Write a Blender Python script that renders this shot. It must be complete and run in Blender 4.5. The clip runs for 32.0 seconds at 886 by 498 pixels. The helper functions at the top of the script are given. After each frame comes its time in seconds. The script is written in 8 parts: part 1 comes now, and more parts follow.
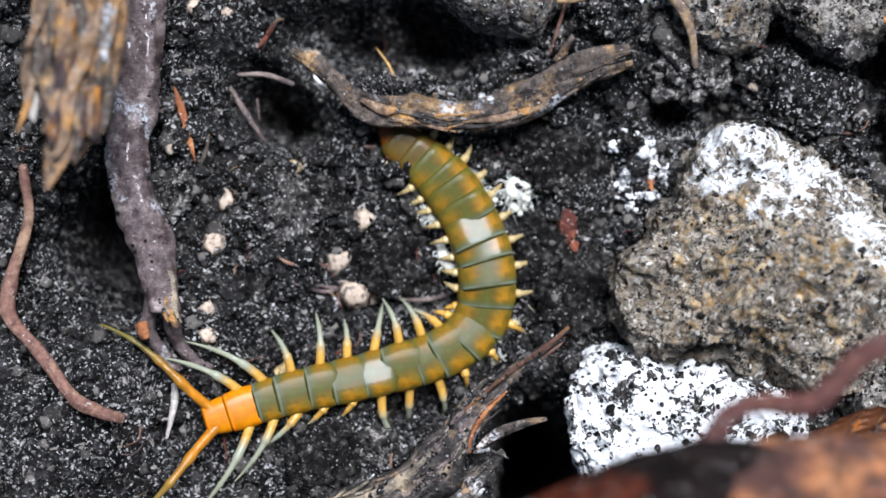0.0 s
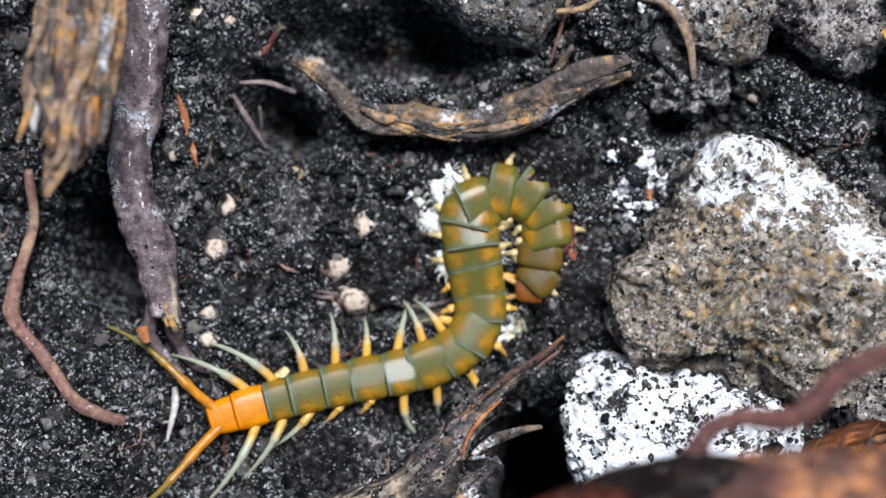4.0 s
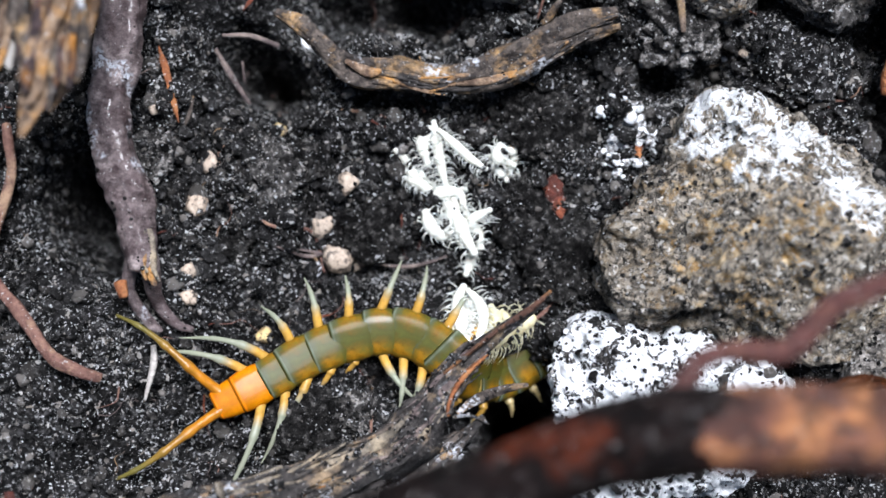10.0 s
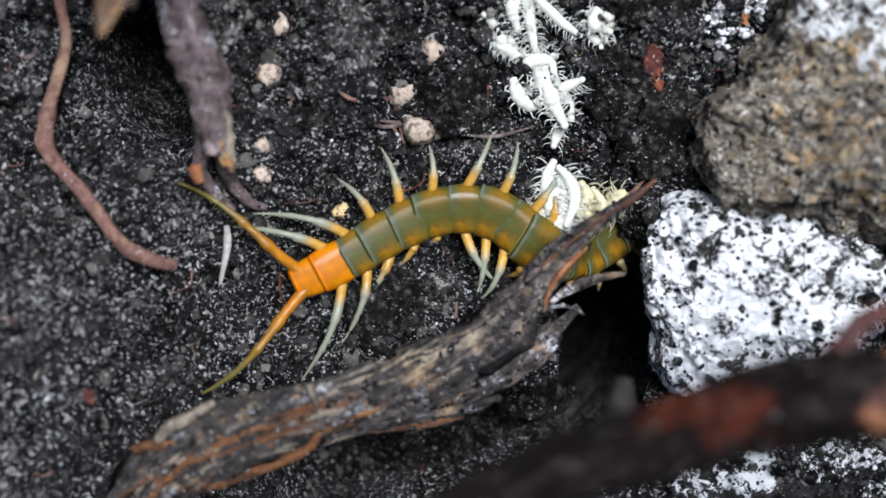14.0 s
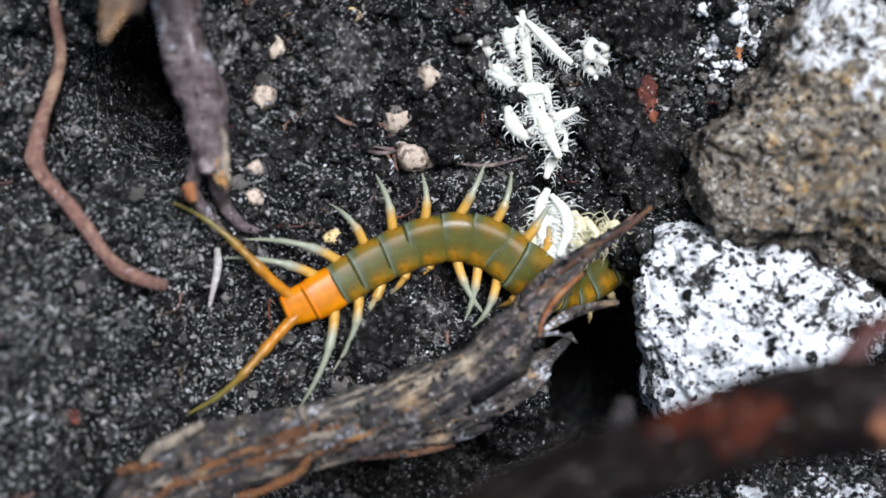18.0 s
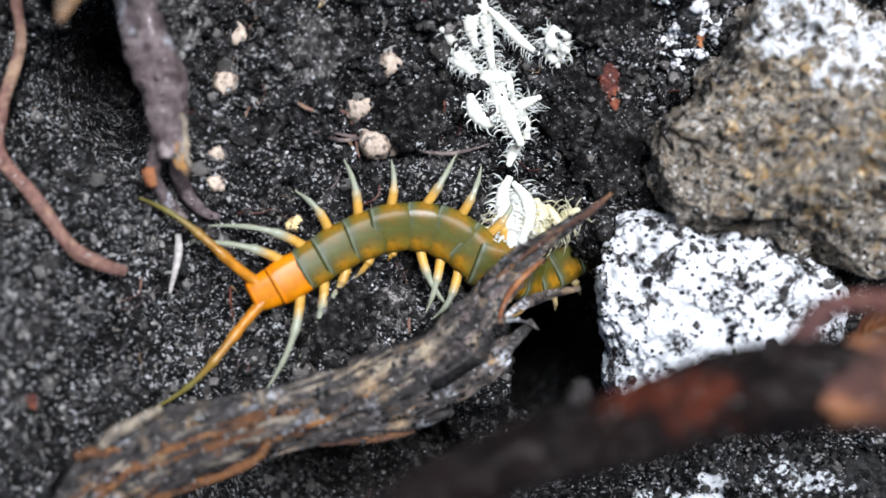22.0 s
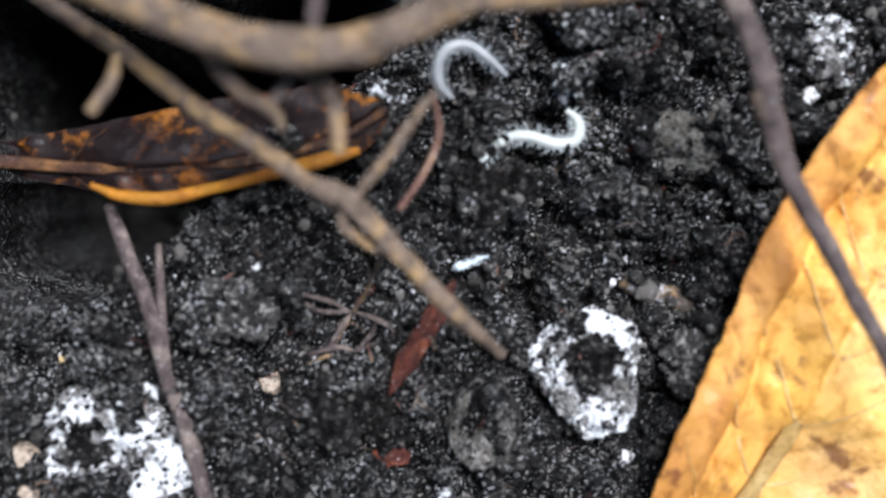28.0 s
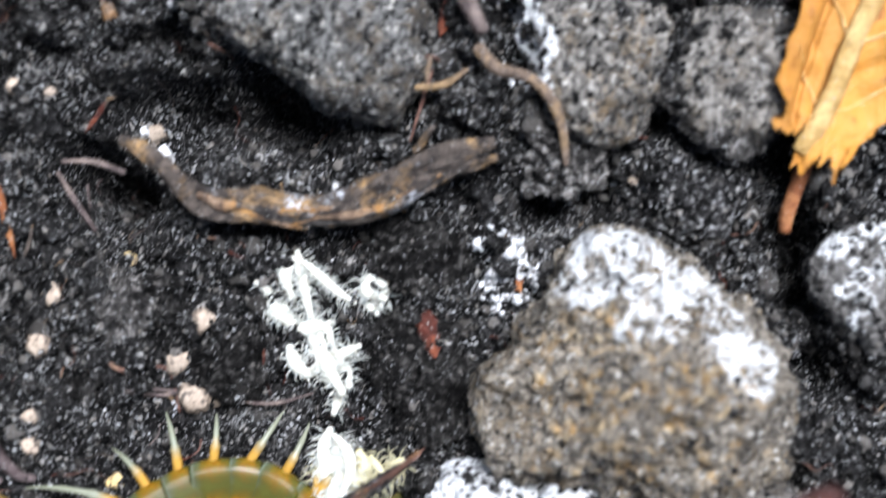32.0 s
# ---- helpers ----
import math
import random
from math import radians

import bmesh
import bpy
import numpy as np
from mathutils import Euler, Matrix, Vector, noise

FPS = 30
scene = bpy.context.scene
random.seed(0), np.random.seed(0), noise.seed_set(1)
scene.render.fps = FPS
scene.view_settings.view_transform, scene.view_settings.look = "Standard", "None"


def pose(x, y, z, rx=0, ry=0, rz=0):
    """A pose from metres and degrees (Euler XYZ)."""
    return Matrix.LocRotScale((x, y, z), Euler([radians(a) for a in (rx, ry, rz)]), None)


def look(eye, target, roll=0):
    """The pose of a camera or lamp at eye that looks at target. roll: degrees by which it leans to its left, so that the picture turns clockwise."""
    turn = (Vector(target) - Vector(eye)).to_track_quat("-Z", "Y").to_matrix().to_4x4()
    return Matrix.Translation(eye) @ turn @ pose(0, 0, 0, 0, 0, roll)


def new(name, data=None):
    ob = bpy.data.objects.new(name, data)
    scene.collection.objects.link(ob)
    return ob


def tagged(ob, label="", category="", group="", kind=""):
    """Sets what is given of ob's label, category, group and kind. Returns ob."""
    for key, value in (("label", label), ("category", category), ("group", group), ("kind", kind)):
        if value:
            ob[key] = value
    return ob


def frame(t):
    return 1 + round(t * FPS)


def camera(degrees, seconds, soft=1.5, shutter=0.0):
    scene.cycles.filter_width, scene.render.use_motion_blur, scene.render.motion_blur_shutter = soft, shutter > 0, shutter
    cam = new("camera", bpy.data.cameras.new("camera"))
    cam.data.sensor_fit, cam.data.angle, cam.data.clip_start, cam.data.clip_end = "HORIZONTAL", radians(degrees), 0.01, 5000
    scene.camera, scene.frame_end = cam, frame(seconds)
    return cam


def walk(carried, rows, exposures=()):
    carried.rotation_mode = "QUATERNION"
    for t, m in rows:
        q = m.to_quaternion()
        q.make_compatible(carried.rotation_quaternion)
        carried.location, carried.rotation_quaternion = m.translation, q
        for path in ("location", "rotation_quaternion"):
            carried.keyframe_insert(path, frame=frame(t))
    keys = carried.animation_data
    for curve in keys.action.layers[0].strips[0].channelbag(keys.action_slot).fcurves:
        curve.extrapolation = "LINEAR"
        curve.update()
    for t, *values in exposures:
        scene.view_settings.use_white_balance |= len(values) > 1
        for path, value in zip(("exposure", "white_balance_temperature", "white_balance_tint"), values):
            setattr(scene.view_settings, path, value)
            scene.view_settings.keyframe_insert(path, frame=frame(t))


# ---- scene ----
# Camera and its way
cam = camera(34, 32.0, soft=1.5, shutter=0.3)
cam.data.dof.use_dof, cam.data.dof.focus_distance, cam.data.dof.aperture_fstop = True, 0.248, 8.0
walk(cam, [
    (0, pose(-0.00001, -0.00013, 0.25638, 2.923, 0.468, 0.015)),
    (0.5, pose(0.00140, -0.00167, 0.25787, 3.321, 0.783, 0.128)),
    (1, pose(0.00319, -0.00114, 0.25765, 3.386, 1.250, 0.250)),
    (1.5, pose(0.00174, 0.00189, 0.25768, 2.816, 0.943, 0.322)),
    (2, pose(0.00210, -0.00113, 0.25756, 3.518, 0.986, 0.437)),
    (2.5, pose(0.00475, 0.00064, 0.25765, 3.146, 1.540, 0.539)),
    (3, pose(0.00172, 0.00179, 0.25832, 2.886, 0.836, 0.559)),
    (3.5, pose(0.00308, 0.00250, 0.25876, 2.637, 1.102, 0.588)),
    (5.5, pose(0.01603, -0.00037, 0.25768, 3.178, 3.919, 0.505)),
    (6, pose(0.01235, -0.00402, 0.25761, 3.899, 3.070, 0.387)),
    (6.5, pose(0.01264, -0.00155, 0.25797, 3.300, 3.032, 0.557)),
    (7, pose(0.01241, -0.00036, 0.25836, 2.960, 2.851, 0.583)),
    (7.5, pose(0.01297, -0.00234, 0.25802, 3.271, 2.851, 0.678)),
    (8, pose(0.01146, -0.00126, 0.25804, 2.826, 2.408, 0.667)),
    (8.5, pose(0.00959, -0.00114, 0.25786, 2.545, 1.918, 0.697)),
    (9, pose(0.00678, -0.00519, 0.25696, 3.138, 1.249, 0.704)),
    (9.5, pose(0.00393, -0.00414, 0.25540, 2.618, 0.632, 0.736)),
    (10, pose(0.00850, -0.01102, 0.25275, 4.034, 1.683, 0.791)),
    (10.5, pose(0.00219, -0.00325, 0.25005, 2.380, 0.412, 0.872)),
    (11, pose(-0.00695, 0.00205, 0.24664, 1.308, -0.723, 0.856)),
    (11.5, pose(-0.01349, 0.00734, 0.24393, -0.646, -0.210, 0.925)),
    (12, pose(-0.01519, 0.00726, 0.24218, -5.345, -0.398, 1.039)),
    (12.5, pose(-0.01776, 0.01412, 0.24009, -7.051, -0.841, 1.232)),
    (13, pose(-0.01878, 0.01756, 0.23863, -7.799, -1.014, 1.288)),
    (13.5, pose(-0.01700, 0.02182, 0.23780, -8.730, -0.588, 1.259)),
    (14, pose(-0.01824, 0.02161, 0.23751, -8.559, -0.870, 1.330)),
    (14.5, pose(-0.01810, 0.02162, 0.23752, -8.411, -0.826, 1.428)),
    (15, pose(-0.01902, 0.01954, 0.23733, -7.735, -1.052, 1.581)),
    (15.5, pose(-0.01962, 0.01890, 0.23728, -7.201, -1.203, 1.790)),
    (17.5, pose(-0.02604, 0.01618, 0.23660, -6.215, -2.831, 2.628)),
    (18, pose(-0.02519, 0.01074, 0.23671, -5.029, -2.788, 2.489)),
    (18.5, pose(-0.02445, 0.01067, 0.23675, -5.000, -2.764, 2.504)),
    (19, pose(-0.02698, 0.01169, 0.23640, -5.281, -3.527, 2.657)),
    (19.5, pose(-0.02472, 0.01139, 0.23678, -5.172, -3.176, 2.617)),
    (20, pose(-0.02146, 0.01016, 0.23716, -4.857, -2.617, 2.535)),
    (20.5, pose(-0.01882, 0.01132, 0.23751, -5.180, -2.175, 2.529)),
    (21, pose(-0.01686, 0.01050, 0.23781, -5.124, -1.912, 2.525)),
    (21.5, pose(-0.01871, 0.00755, 0.23750, -4.608, -2.579, 2.555)),
    (22, pose(-0.02096, 0.00684, 0.23728, -4.565, -3.317, 2.635)),
    (22.5, pose(-0.02083, 0.01052, 0.23735, -5.460, -3.444, 2.689)),
    (23, pose(-0.01870, 0.00954, 0.23747, -5.204, -3.156, 2.654)),
    (23.5, pose(-0.02042, 0.01280, 0.23881, -6.059, -3.905, 2.888)),
    (24, pose(-0.01652, 0.00806, 0.24239, -4.697, -3.871, 2.560)),
    (24.5, pose(-0.01608, 0.01035, 0.24351, -2.407, -4.883, 2.549)),
    (25, pose(-0.01230, 0.03314, 0.24387, -2.451, -5.360, 2.941)),
    (25.5, pose(-0.01024, 0.06407, 0.24295, -3.755, -6.365, 3.468)),
    (26, pose(-0.00013, 0.09274, 0.24288, -4.466, -5.493, 3.660)),
    (26.5, pose(0.00425, 0.12535, 0.24312, -6.284, -5.630, 3.575)),
    (28.5, pose(0.05984, 0.14465, 0.23230, -2.380, 0.153, -0.703)),
    (29, pose(0.06504, 0.14676, 0.23109, -3.359, 1.480, -1.466)),
    (29.5, pose(0.06798, 0.14493, 0.23037, -3.165, 2.258, -1.682)),
    (30, pose(0.06489, 0.14636, 0.23056, -3.557, 1.530, -1.520)),
    (30.5, pose(0.06371, 0.14296, 0.22986, -3.865, 1.561, -1.242)),
    (30.7, pose(0.05596, 0.13793, 0.23006, -4.675, 0.313, -0.678)),
    (31, pose(0.04880, 0.12050, 0.23165, -5.315, -0.280, -0.842)),
    (31.5, pose(0.03620, 0.06836, 0.23458, -1.660, -0.145, 0.169)),
    (31.7, pose(0.03095, 0.05046, 0.23468, -0.462, -0.076, 0.412)),
    (32, pose(0.02219, 0.03157, 0.23425, -0.248, -0.101, 0.882)),
], exposures=[(0, 1.06), (7, 1.0), (10.8, 1.04), (12.3, 0.7), (15, 0.66), (18.5, 0.86), (22, 1.02), (24.2, 1.0), (25, 0.86), (26, 0.82), (28.8, 0.76), (30.2, 0.78), (31, 1.1), (32, 1.15)])

# Light: an open overcast sky with a soft, wide sun
world = bpy.data.worlds.new("sky")
scene.world = world
world.use_nodes = True
wn = world.node_tree.nodes
sky = wn.new("ShaderNodeTexSky")
sky.sky_type, sky.sun_disc = "NISHITA", False
sky.sun_elevation, sky.sun_rotation = radians(67), radians(20)
wn["Background"].inputs["Strength"].default_value = 0.03
world.node_tree.links.new(sky.outputs["Color"], wn["Background"].inputs["Color"])
sun = new("sun", bpy.data.lights.new("sun", "SUN"))
sun.data.energy, sun.data.angle, sun.data.color = 5.0, radians(28), (0.85, 0.893, 1.0)
sun.matrix_world = look((0.03, 0.062, 0.16), (0, 0, 0))


# ---- materials ----
class Mat:
    def __init__(self, name, rough=0.7, spec=0.4):
        self.m = bpy.data.materials.new(name)
        self.m.use_nodes = True
        self.t = self.m.node_tree
        self.b = self.t.nodes["Principled BSDF"]
        self.b.inputs["Roughness"].default_value = rough
        self.b.inputs["Specular IOR Level"].default_value = spec
        tc = self.t.nodes.new("ShaderNodeTexCoord")
        self.obj = tc.outputs["Object"]

    def link(self, a, b):
        self.t.links.new(a, b)

    def mapped(self, scale=(1, 1, 1), src=None):
        n = self.t.nodes.new("ShaderNodeMapping")
        n.inputs["Scale"].default_value = scale
        self.link(src or self.obj, n.inputs["Vector"])
        return n.outputs["Vector"]

    def noise(self, scale, detail=4.0, rough=0.6, vec=None, distort=0.0):
        n = self.t.nodes.new("ShaderNodeTexNoise")
        n.inputs["Scale"].default_value, n.inputs["Detail"].default_value = scale, detail
        n.inputs["Roughness"].default_value, n.inputs["Distortion"].default_value = rough, distort
        self.link(vec or self.obj, n.inputs["Vector"])
        return n.outputs["Fac"]

    def cells(self, scale, vec=None, out="Color"):
        n = self.t.nodes.new("ShaderNodeTexVoronoi")
        n.inputs["Scale"].default_value = scale
        self.link(vec or self.obj, n.inputs["Vector"])
        if out == "Distance":
            return n.outputs["Distance"]
        s = self.t.nodes.new("ShaderNodeSeparateColor")
        self.link(n.outputs["Color"], s.inputs["Color"])
        return s.outputs["Red"]

    def ramp(self, fac, stops):
        n = self.t.nodes.new("ShaderNodeValToRGB")
        e = n.color_ramp.elements
        while len(e) < len(stops):
            e.new(0.5)
        for el, (p, c) in zip(e, stops):
            el.position = p
            el.color = (*c, 1) if not isinstance(c, (int, float)) else (c, c, c, 1)
        self.link(fac, n.inputs["Fac"])
        return n.outputs["Color"]

    def mix(self, fac, a, b, blend="MIX"):
        n = self.t.nodes.new("ShaderNodeMix")
        n.data_type, n.blend_type = "RGBA", blend
        for sock, v in ((n.inputs[0], fac), (n.inputs[6], a), (n.inputs[7], b)):
            if isinstance(v, (int, float)):
                sock.default_value = v if sock.type == "VALUE" else (v, v, v, 1)
            elif isinstance(v, tuple):
                sock.default_value = (*v, 1)
            else:
                self.link(v, sock)
        return n.outputs[2]

    def math(self, op, a, b=0.0):
        n = self.t.nodes.new("ShaderNodeMath")
        n.operation = op
        for sock, v in zip(n.inputs, (a, b)):
            if isinstance(v, (int, float)):
                sock.default_value = v
            else:
                self.link(v, sock)
        return n.outputs[0]

    def axis(self, k, src=None):
        n = self.t.nodes.new("ShaderNodeSeparateXYZ")
        self.link(src or self.obj, n.inputs[0])
        return n.outputs[k]

    def island(self):
        return self.t.nodes.new("ShaderNodeNewGeometry").outputs["Random Per Island"]

    def random(self):
        return self.t.nodes.new("ShaderNodeObjectInfo").outputs["Random"]

    def bump(self, height, dist=0.0003, strength=1.0):
        n = self.t.nodes.new("ShaderNodeBump")
        n.inputs["Distance"].default_value, n.inputs["Strength"].default_value = dist, strength
        self.link(height, n.inputs["Height"])
        self.link(n.outputs["Normal"], self.b.inputs["Normal"])

    def color(self, c):
        if isinstance(c, tuple):
            self.b.inputs["Base Color"].default_value = (*c, 1)
        else:
            self.link(c, self.b.inputs["Base Color"])
        return self


def soil_material(name, dark, mid, specks=0.6, spread=0.0, bright=0.75):
    """Moist black soil: lumps of two tones with crease shade put into the colour, pale dust, and quartz glints painted
    as bright specks of uneven size.
    """
    m = Mat(name, 0.7, 0.08)
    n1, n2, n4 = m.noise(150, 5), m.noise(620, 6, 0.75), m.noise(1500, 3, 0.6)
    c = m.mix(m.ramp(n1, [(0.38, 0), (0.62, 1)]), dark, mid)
    # same noise as the bump: crests lightened, creases blackened in colour to stand for shade
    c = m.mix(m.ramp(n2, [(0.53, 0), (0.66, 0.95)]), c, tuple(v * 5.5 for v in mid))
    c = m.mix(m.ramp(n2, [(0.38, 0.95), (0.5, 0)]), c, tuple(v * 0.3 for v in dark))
    c = m.mix(m.ramp(m.noise(55, 4, 0.7), [(0.52, 0), (0.68, 0.4)]), c, tuple(v * 1.8 for v in mid))
    if spread:
        isl = m.island()
        c = m.mix(m.ramp(isl, [(0.0, 0.0), (0.78, 0.03), (0.93, 0.3), (1.0, 0.9)]), c, m.mix(isl, (0.12, 0.095, 0.07), (0.32, 0.29, 0.26)))
    patch = m.math("MULTIPLY", m.math("SUBTRACT", m.noise(85, 3), 0.5), 0.22)
    glint = m.ramp(m.math("ADD", n4, patch), [(specks, 0), (specks + 0.045, 1)])
    c = m.mix(glint, c, m.mix(m.cells(900), (bright,) * 3, (0.16, 0.15, 0.14)))
    dust = m.ramp(m.math("ADD", m.noise(760, 2, 0.5), m.math("MULTIPLY", patch, 0.7)), [(specks + 0.06, 0), (specks + 0.09, 1)])
    c = m.mix(dust, c, m.mix(m.cells(500), (0.6, 0.58, 0.55), (0.3, 0.26, 0.22)))
    m.color(c)
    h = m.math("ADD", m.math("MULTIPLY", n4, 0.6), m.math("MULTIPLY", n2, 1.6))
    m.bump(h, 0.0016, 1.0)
    m.link(m.ramp(m.noise(700, 3), [(0.35, 0.4), (0.7, 0.9)]), m.b.inputs["Roughness"])
    return m.m


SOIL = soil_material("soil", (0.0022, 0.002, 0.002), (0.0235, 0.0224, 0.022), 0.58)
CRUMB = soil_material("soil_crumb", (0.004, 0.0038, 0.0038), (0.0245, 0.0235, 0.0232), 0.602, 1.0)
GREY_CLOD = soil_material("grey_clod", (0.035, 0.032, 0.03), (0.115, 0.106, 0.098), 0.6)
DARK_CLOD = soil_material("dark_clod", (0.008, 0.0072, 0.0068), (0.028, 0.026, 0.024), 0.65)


def stone_material(name, dark, mid, ochre=0.0, white=None, scatter=0.62, solid=False, rusty=None, ragged=2.6):
    """Weathered stone with dark pores, ochre grains and a chalky white crust. white: centre and radius of the crust."""
    m = Mat(name, 0.8, 0.15)
    n1, n2, n3 = m.noise(120, 6, 0.7), m.noise(430, 6, 0.78, None, 0.8), m.noise(1700, 4, 0.7, None, 0.6)
    c = m.mix(m.ramp(n2, [(0.43, 0), (0.58, 1)]), dark, mid)
    deep = 0.55 if ochre else 0.9
    c = m.mix(m.ramp(n2, [(0.33, deep), (0.43, 0)]), c, tuple(v * 0.3 for v in dark))
    c = m.mix(m.ramp(n3, [(0.52, 0), (0.66, 0.85)]), c, tuple(min(v * 2.2, 0.7) for v in mid))
    g = m.cells(1250)
    c = m.mix(m.ramp(g, [(0.0, deep * 0.4), (0.2, 0.0), (1.0, 0.0)]), c, tuple(v * 0.5 for v in dark))
    c = m.mix(m.ramp(g, [(0.0, 0.0), (0.72, 0.0), (0.85, 0.8)]), c, tuple(min(v * 1.7, 0.7) for v in mid))
    if ochre:
        spread = None
        for (x, y, z, r) in rusty or ():
            d = m.t.nodes.new("ShaderNodeVectorMath")
            d.operation = "DISTANCE"
            m.link(m.obj, d.inputs[0])
            d.inputs[1].default_value = (x, y, z)
            f = m.math("SUBTRACT", 1.0, m.math("DIVIDE", d.outputs["Value"], r))
            spread = f if spread is None else m.math("MAXIMUM", spread, f)
        oc = m.math("MULTIPLY", m.ramp(n1, [(0.44, 0), (0.55, 1)]), m.ramp(m.noise(420, 4, 0.7), [(0.47, 0), (0.56, ochre)]))
        if spread is not None:
            oc = m.math("MULTIPLY", oc, m.ramp(m.math("ADD", spread, m.math("MULTIPLY", m.math("SUBTRACT", n1, 0.5), 1.6)), [(0.0, 0.3), (0.3, 1.0)]))
        c = m.mix(oc, c, m.mix(m.cells(700), (0.52, 0.29, 0.085), (0.8, 0.63, 0.4)))
        c = m.mix(m.ramp(m.noise(800, 2, 0.4), [(0.64, 0), (0.67, 1)]), c, (0.7, 0.66, 0.6))
    if ochre:
        c = m.mix(m.ramp(m.noise(110, 5, 0.7), [(0.46, 0), (0.62, 0.8 if ochre < 1 else 0.6)]), c, (0.035, 0.031, 0.028))
        c = m.mix(m.ramp(m.noise(900, 3, 0.6), [(0.62, 0), (0.67, 0.8)]), c, (0.5, 0.48, 0.45))
    if white:
        keep = None
        for (x, y, z, r) in white:
            d = m.t.nodes.new("ShaderNodeVectorMath")
            d.operation = "DISTANCE"
            m.link(m.obj, d.inputs[0])
            d.inputs[1].default_value = (x, y, z)
            f = m.math("SUBTRACT", 1.0, m.math("DIVIDE", d.outputs["Value"], r))
            keep = f if keep is None else m.math("MAXIMUM", keep, f)
        k = m.math("ADD", keep, m.math("MULTIPLY", m.math("SUBTRACT", n1, 0.5), ragged))
        k = m.ramp(k, [(-0.02, 0), (0.1, 1)])
        pores = m.math("ADD", m.math("MULTIPLY", m.noise(620, 5, 0.72, None, 1.2), 0.48), m.math("MULTIPLY", m.noise(160, 4, 0.62, None, 0.8), 0.52))
        pores = m.ramp(pores, [(scatter - 0.158, 0), (scatter - 0.135, 1)])
        k = m.math("MULTIPLY", k, pores)
        c = m.mix(k, c, m.mix(n3, (0.86, 0.87, 0.88), (0.93, 0.93, 0.92)))
    m.color(c)
    m.bump(m.math("ADD", n2, m.math("MULTIPLY", n3, 0.5)), 0.0016 if ochre else 0.001, 1.0)
    return m.m


def wood_material(name, dark, mid, pale, rough=0.6, axis=(1, 1, 0.12), stain=0.5, coat=0.0, blot=0.0, mould=0.0, patch=170):
    m = Mat(name, rough, 0.3)
    v = m.mapped(axis)
    g, g2 = m.noise(520, 6, 0.7, v), m.noise(1500, 4, 0.7, v)
    c = m.mix(m.ramp(g, [(0.35, 0), (0.65, 1)]), dark, mid)
    c = m.mix(m.ramp(m.noise(patch, 4, 0.65), [(stain, 0), (stain + 0.17, 0.9)]), c, pale)
    c = m.mix(m.ramp(g2, [(0.3, 0.5), (0.5, 0)]), c, tuple(v * 0.4 for v in dark))
    if blot:
        c = m.mix(m.ramp(m.noise(patch * 1.4, 4, 0.7), [(0.5, 0), (0.62, blot)]), c, tuple(v * 0.55 for v in dark))
    if mould:
        k = m.math("MULTIPLY", m.ramp(m.noise(130, 3), [(0.58, 0), (0.66, 1)]), m.ramp(m.noise(1500, 3), [(0.45, 0), (0.55, mould)]))
        c = m.mix(k, c, (0.62, 0.64, 0.68))
    c = m.mix(m.ramp(m.noise(1500, 2), [(0.67, 0), (0.71, 1)]), c, (0.42, 0.4, 0.38))
    m.color(c)
    m.bump(m.math("ADD", g, m.math("MULTIPLY", g2, 0.5)), 0.001, 1.0)
    m.b.inputs["Coat Weight"].default_value = coat
    return m.m


ROOT_GREY = wood_material("grey_root_bark", (0.055, 0.034, 0.034), (0.2, 0.155, 0.15), (0.42, 0.34, 0.32), 0.42, stain=0.52, coat=0.25, blot=0.7, mould=0.9)
ROOT_RED = wood_material("red_root_bark", (0.11, 0.05, 0.04), (0.26, 0.14, 0.105), (0.42, 0.27, 0.17), 0.5, stain=0.5)
ROOT_TAN = wood_material("tan_root_bark", (0.1, 0.07, 0.052), (0.27, 0.195, 0.145), (0.46, 0.29, 0.13), 0.55, stain=0.48, blot=0.6)
ROOT_PURPLE = wood_material("purple_root_bark", (0.06, 0.044, 0.042), (0.18, 0.135, 0.125), (0.32, 0.25, 0.21), 0.5, stain=0.5, blot=0.5)
WOOD_RIND = wood_material("dark_wood_rind", (0.02, 0.014, 0.014), (0.08, 0.05, 0.05), (0.42, 0.17, 0.025), 0.5, stain=0.52, blot=0.5, patch=120)
SPLINTER = wood_material("splintered_wood", (0.1, 0.06, 0.04), (0.36, 0.245, 0.16), (0.46, 0.22, 0.055), 0.6, stain=0.47, blot=0.9)
DEAD_WOOD = wood_material("dead_wood", (0.022, 0.017, 0.015), (0.15, 0.118, 0.096), (0.5, 0.3, 0.13), 0.6, stain=0.51, blot=0.85, mould=0.8)
BARK = wood_material("old_bark", (0.014, 0.012, 0.011), (0.078, 0.067, 0.061), (0.36, 0.25, 0.15), 0.55, stain=0.56, blot=0.7, mould=0.35)
BARK_RED = wood_material("inner_bark", (0.035, 0.02, 0.016), (0.12, 0.055, 0.035), (0.27, 0.125, 0.045), 0.5, stain=0.5)
BARK_ORANGE = wood_material("rusty_inner_bark", (0.05, 0.024, 0.014), (0.19, 0.075, 0.025), (0.34, 0.15, 0.04), 0.55, stain=0.5, blot=0.7)
BRANCH = wood_material("wet_branch", (0.035, 0.018, 0.015), (0.19, 0.075, 0.05), (0.5, 0.205, 0.08), 0.5, stain=0.46, blot=0.75, patch=130)
# near black with dark red patches, for the left part of the branch
DARK_BRANCH = wood_material("dark_branch", (0.004, 0.003, 0.003), (0.011, 0.006, 0.005), (0.14, 0.028, 0.01), 0.65, stain=0.52, blot=0.9, patch=75)
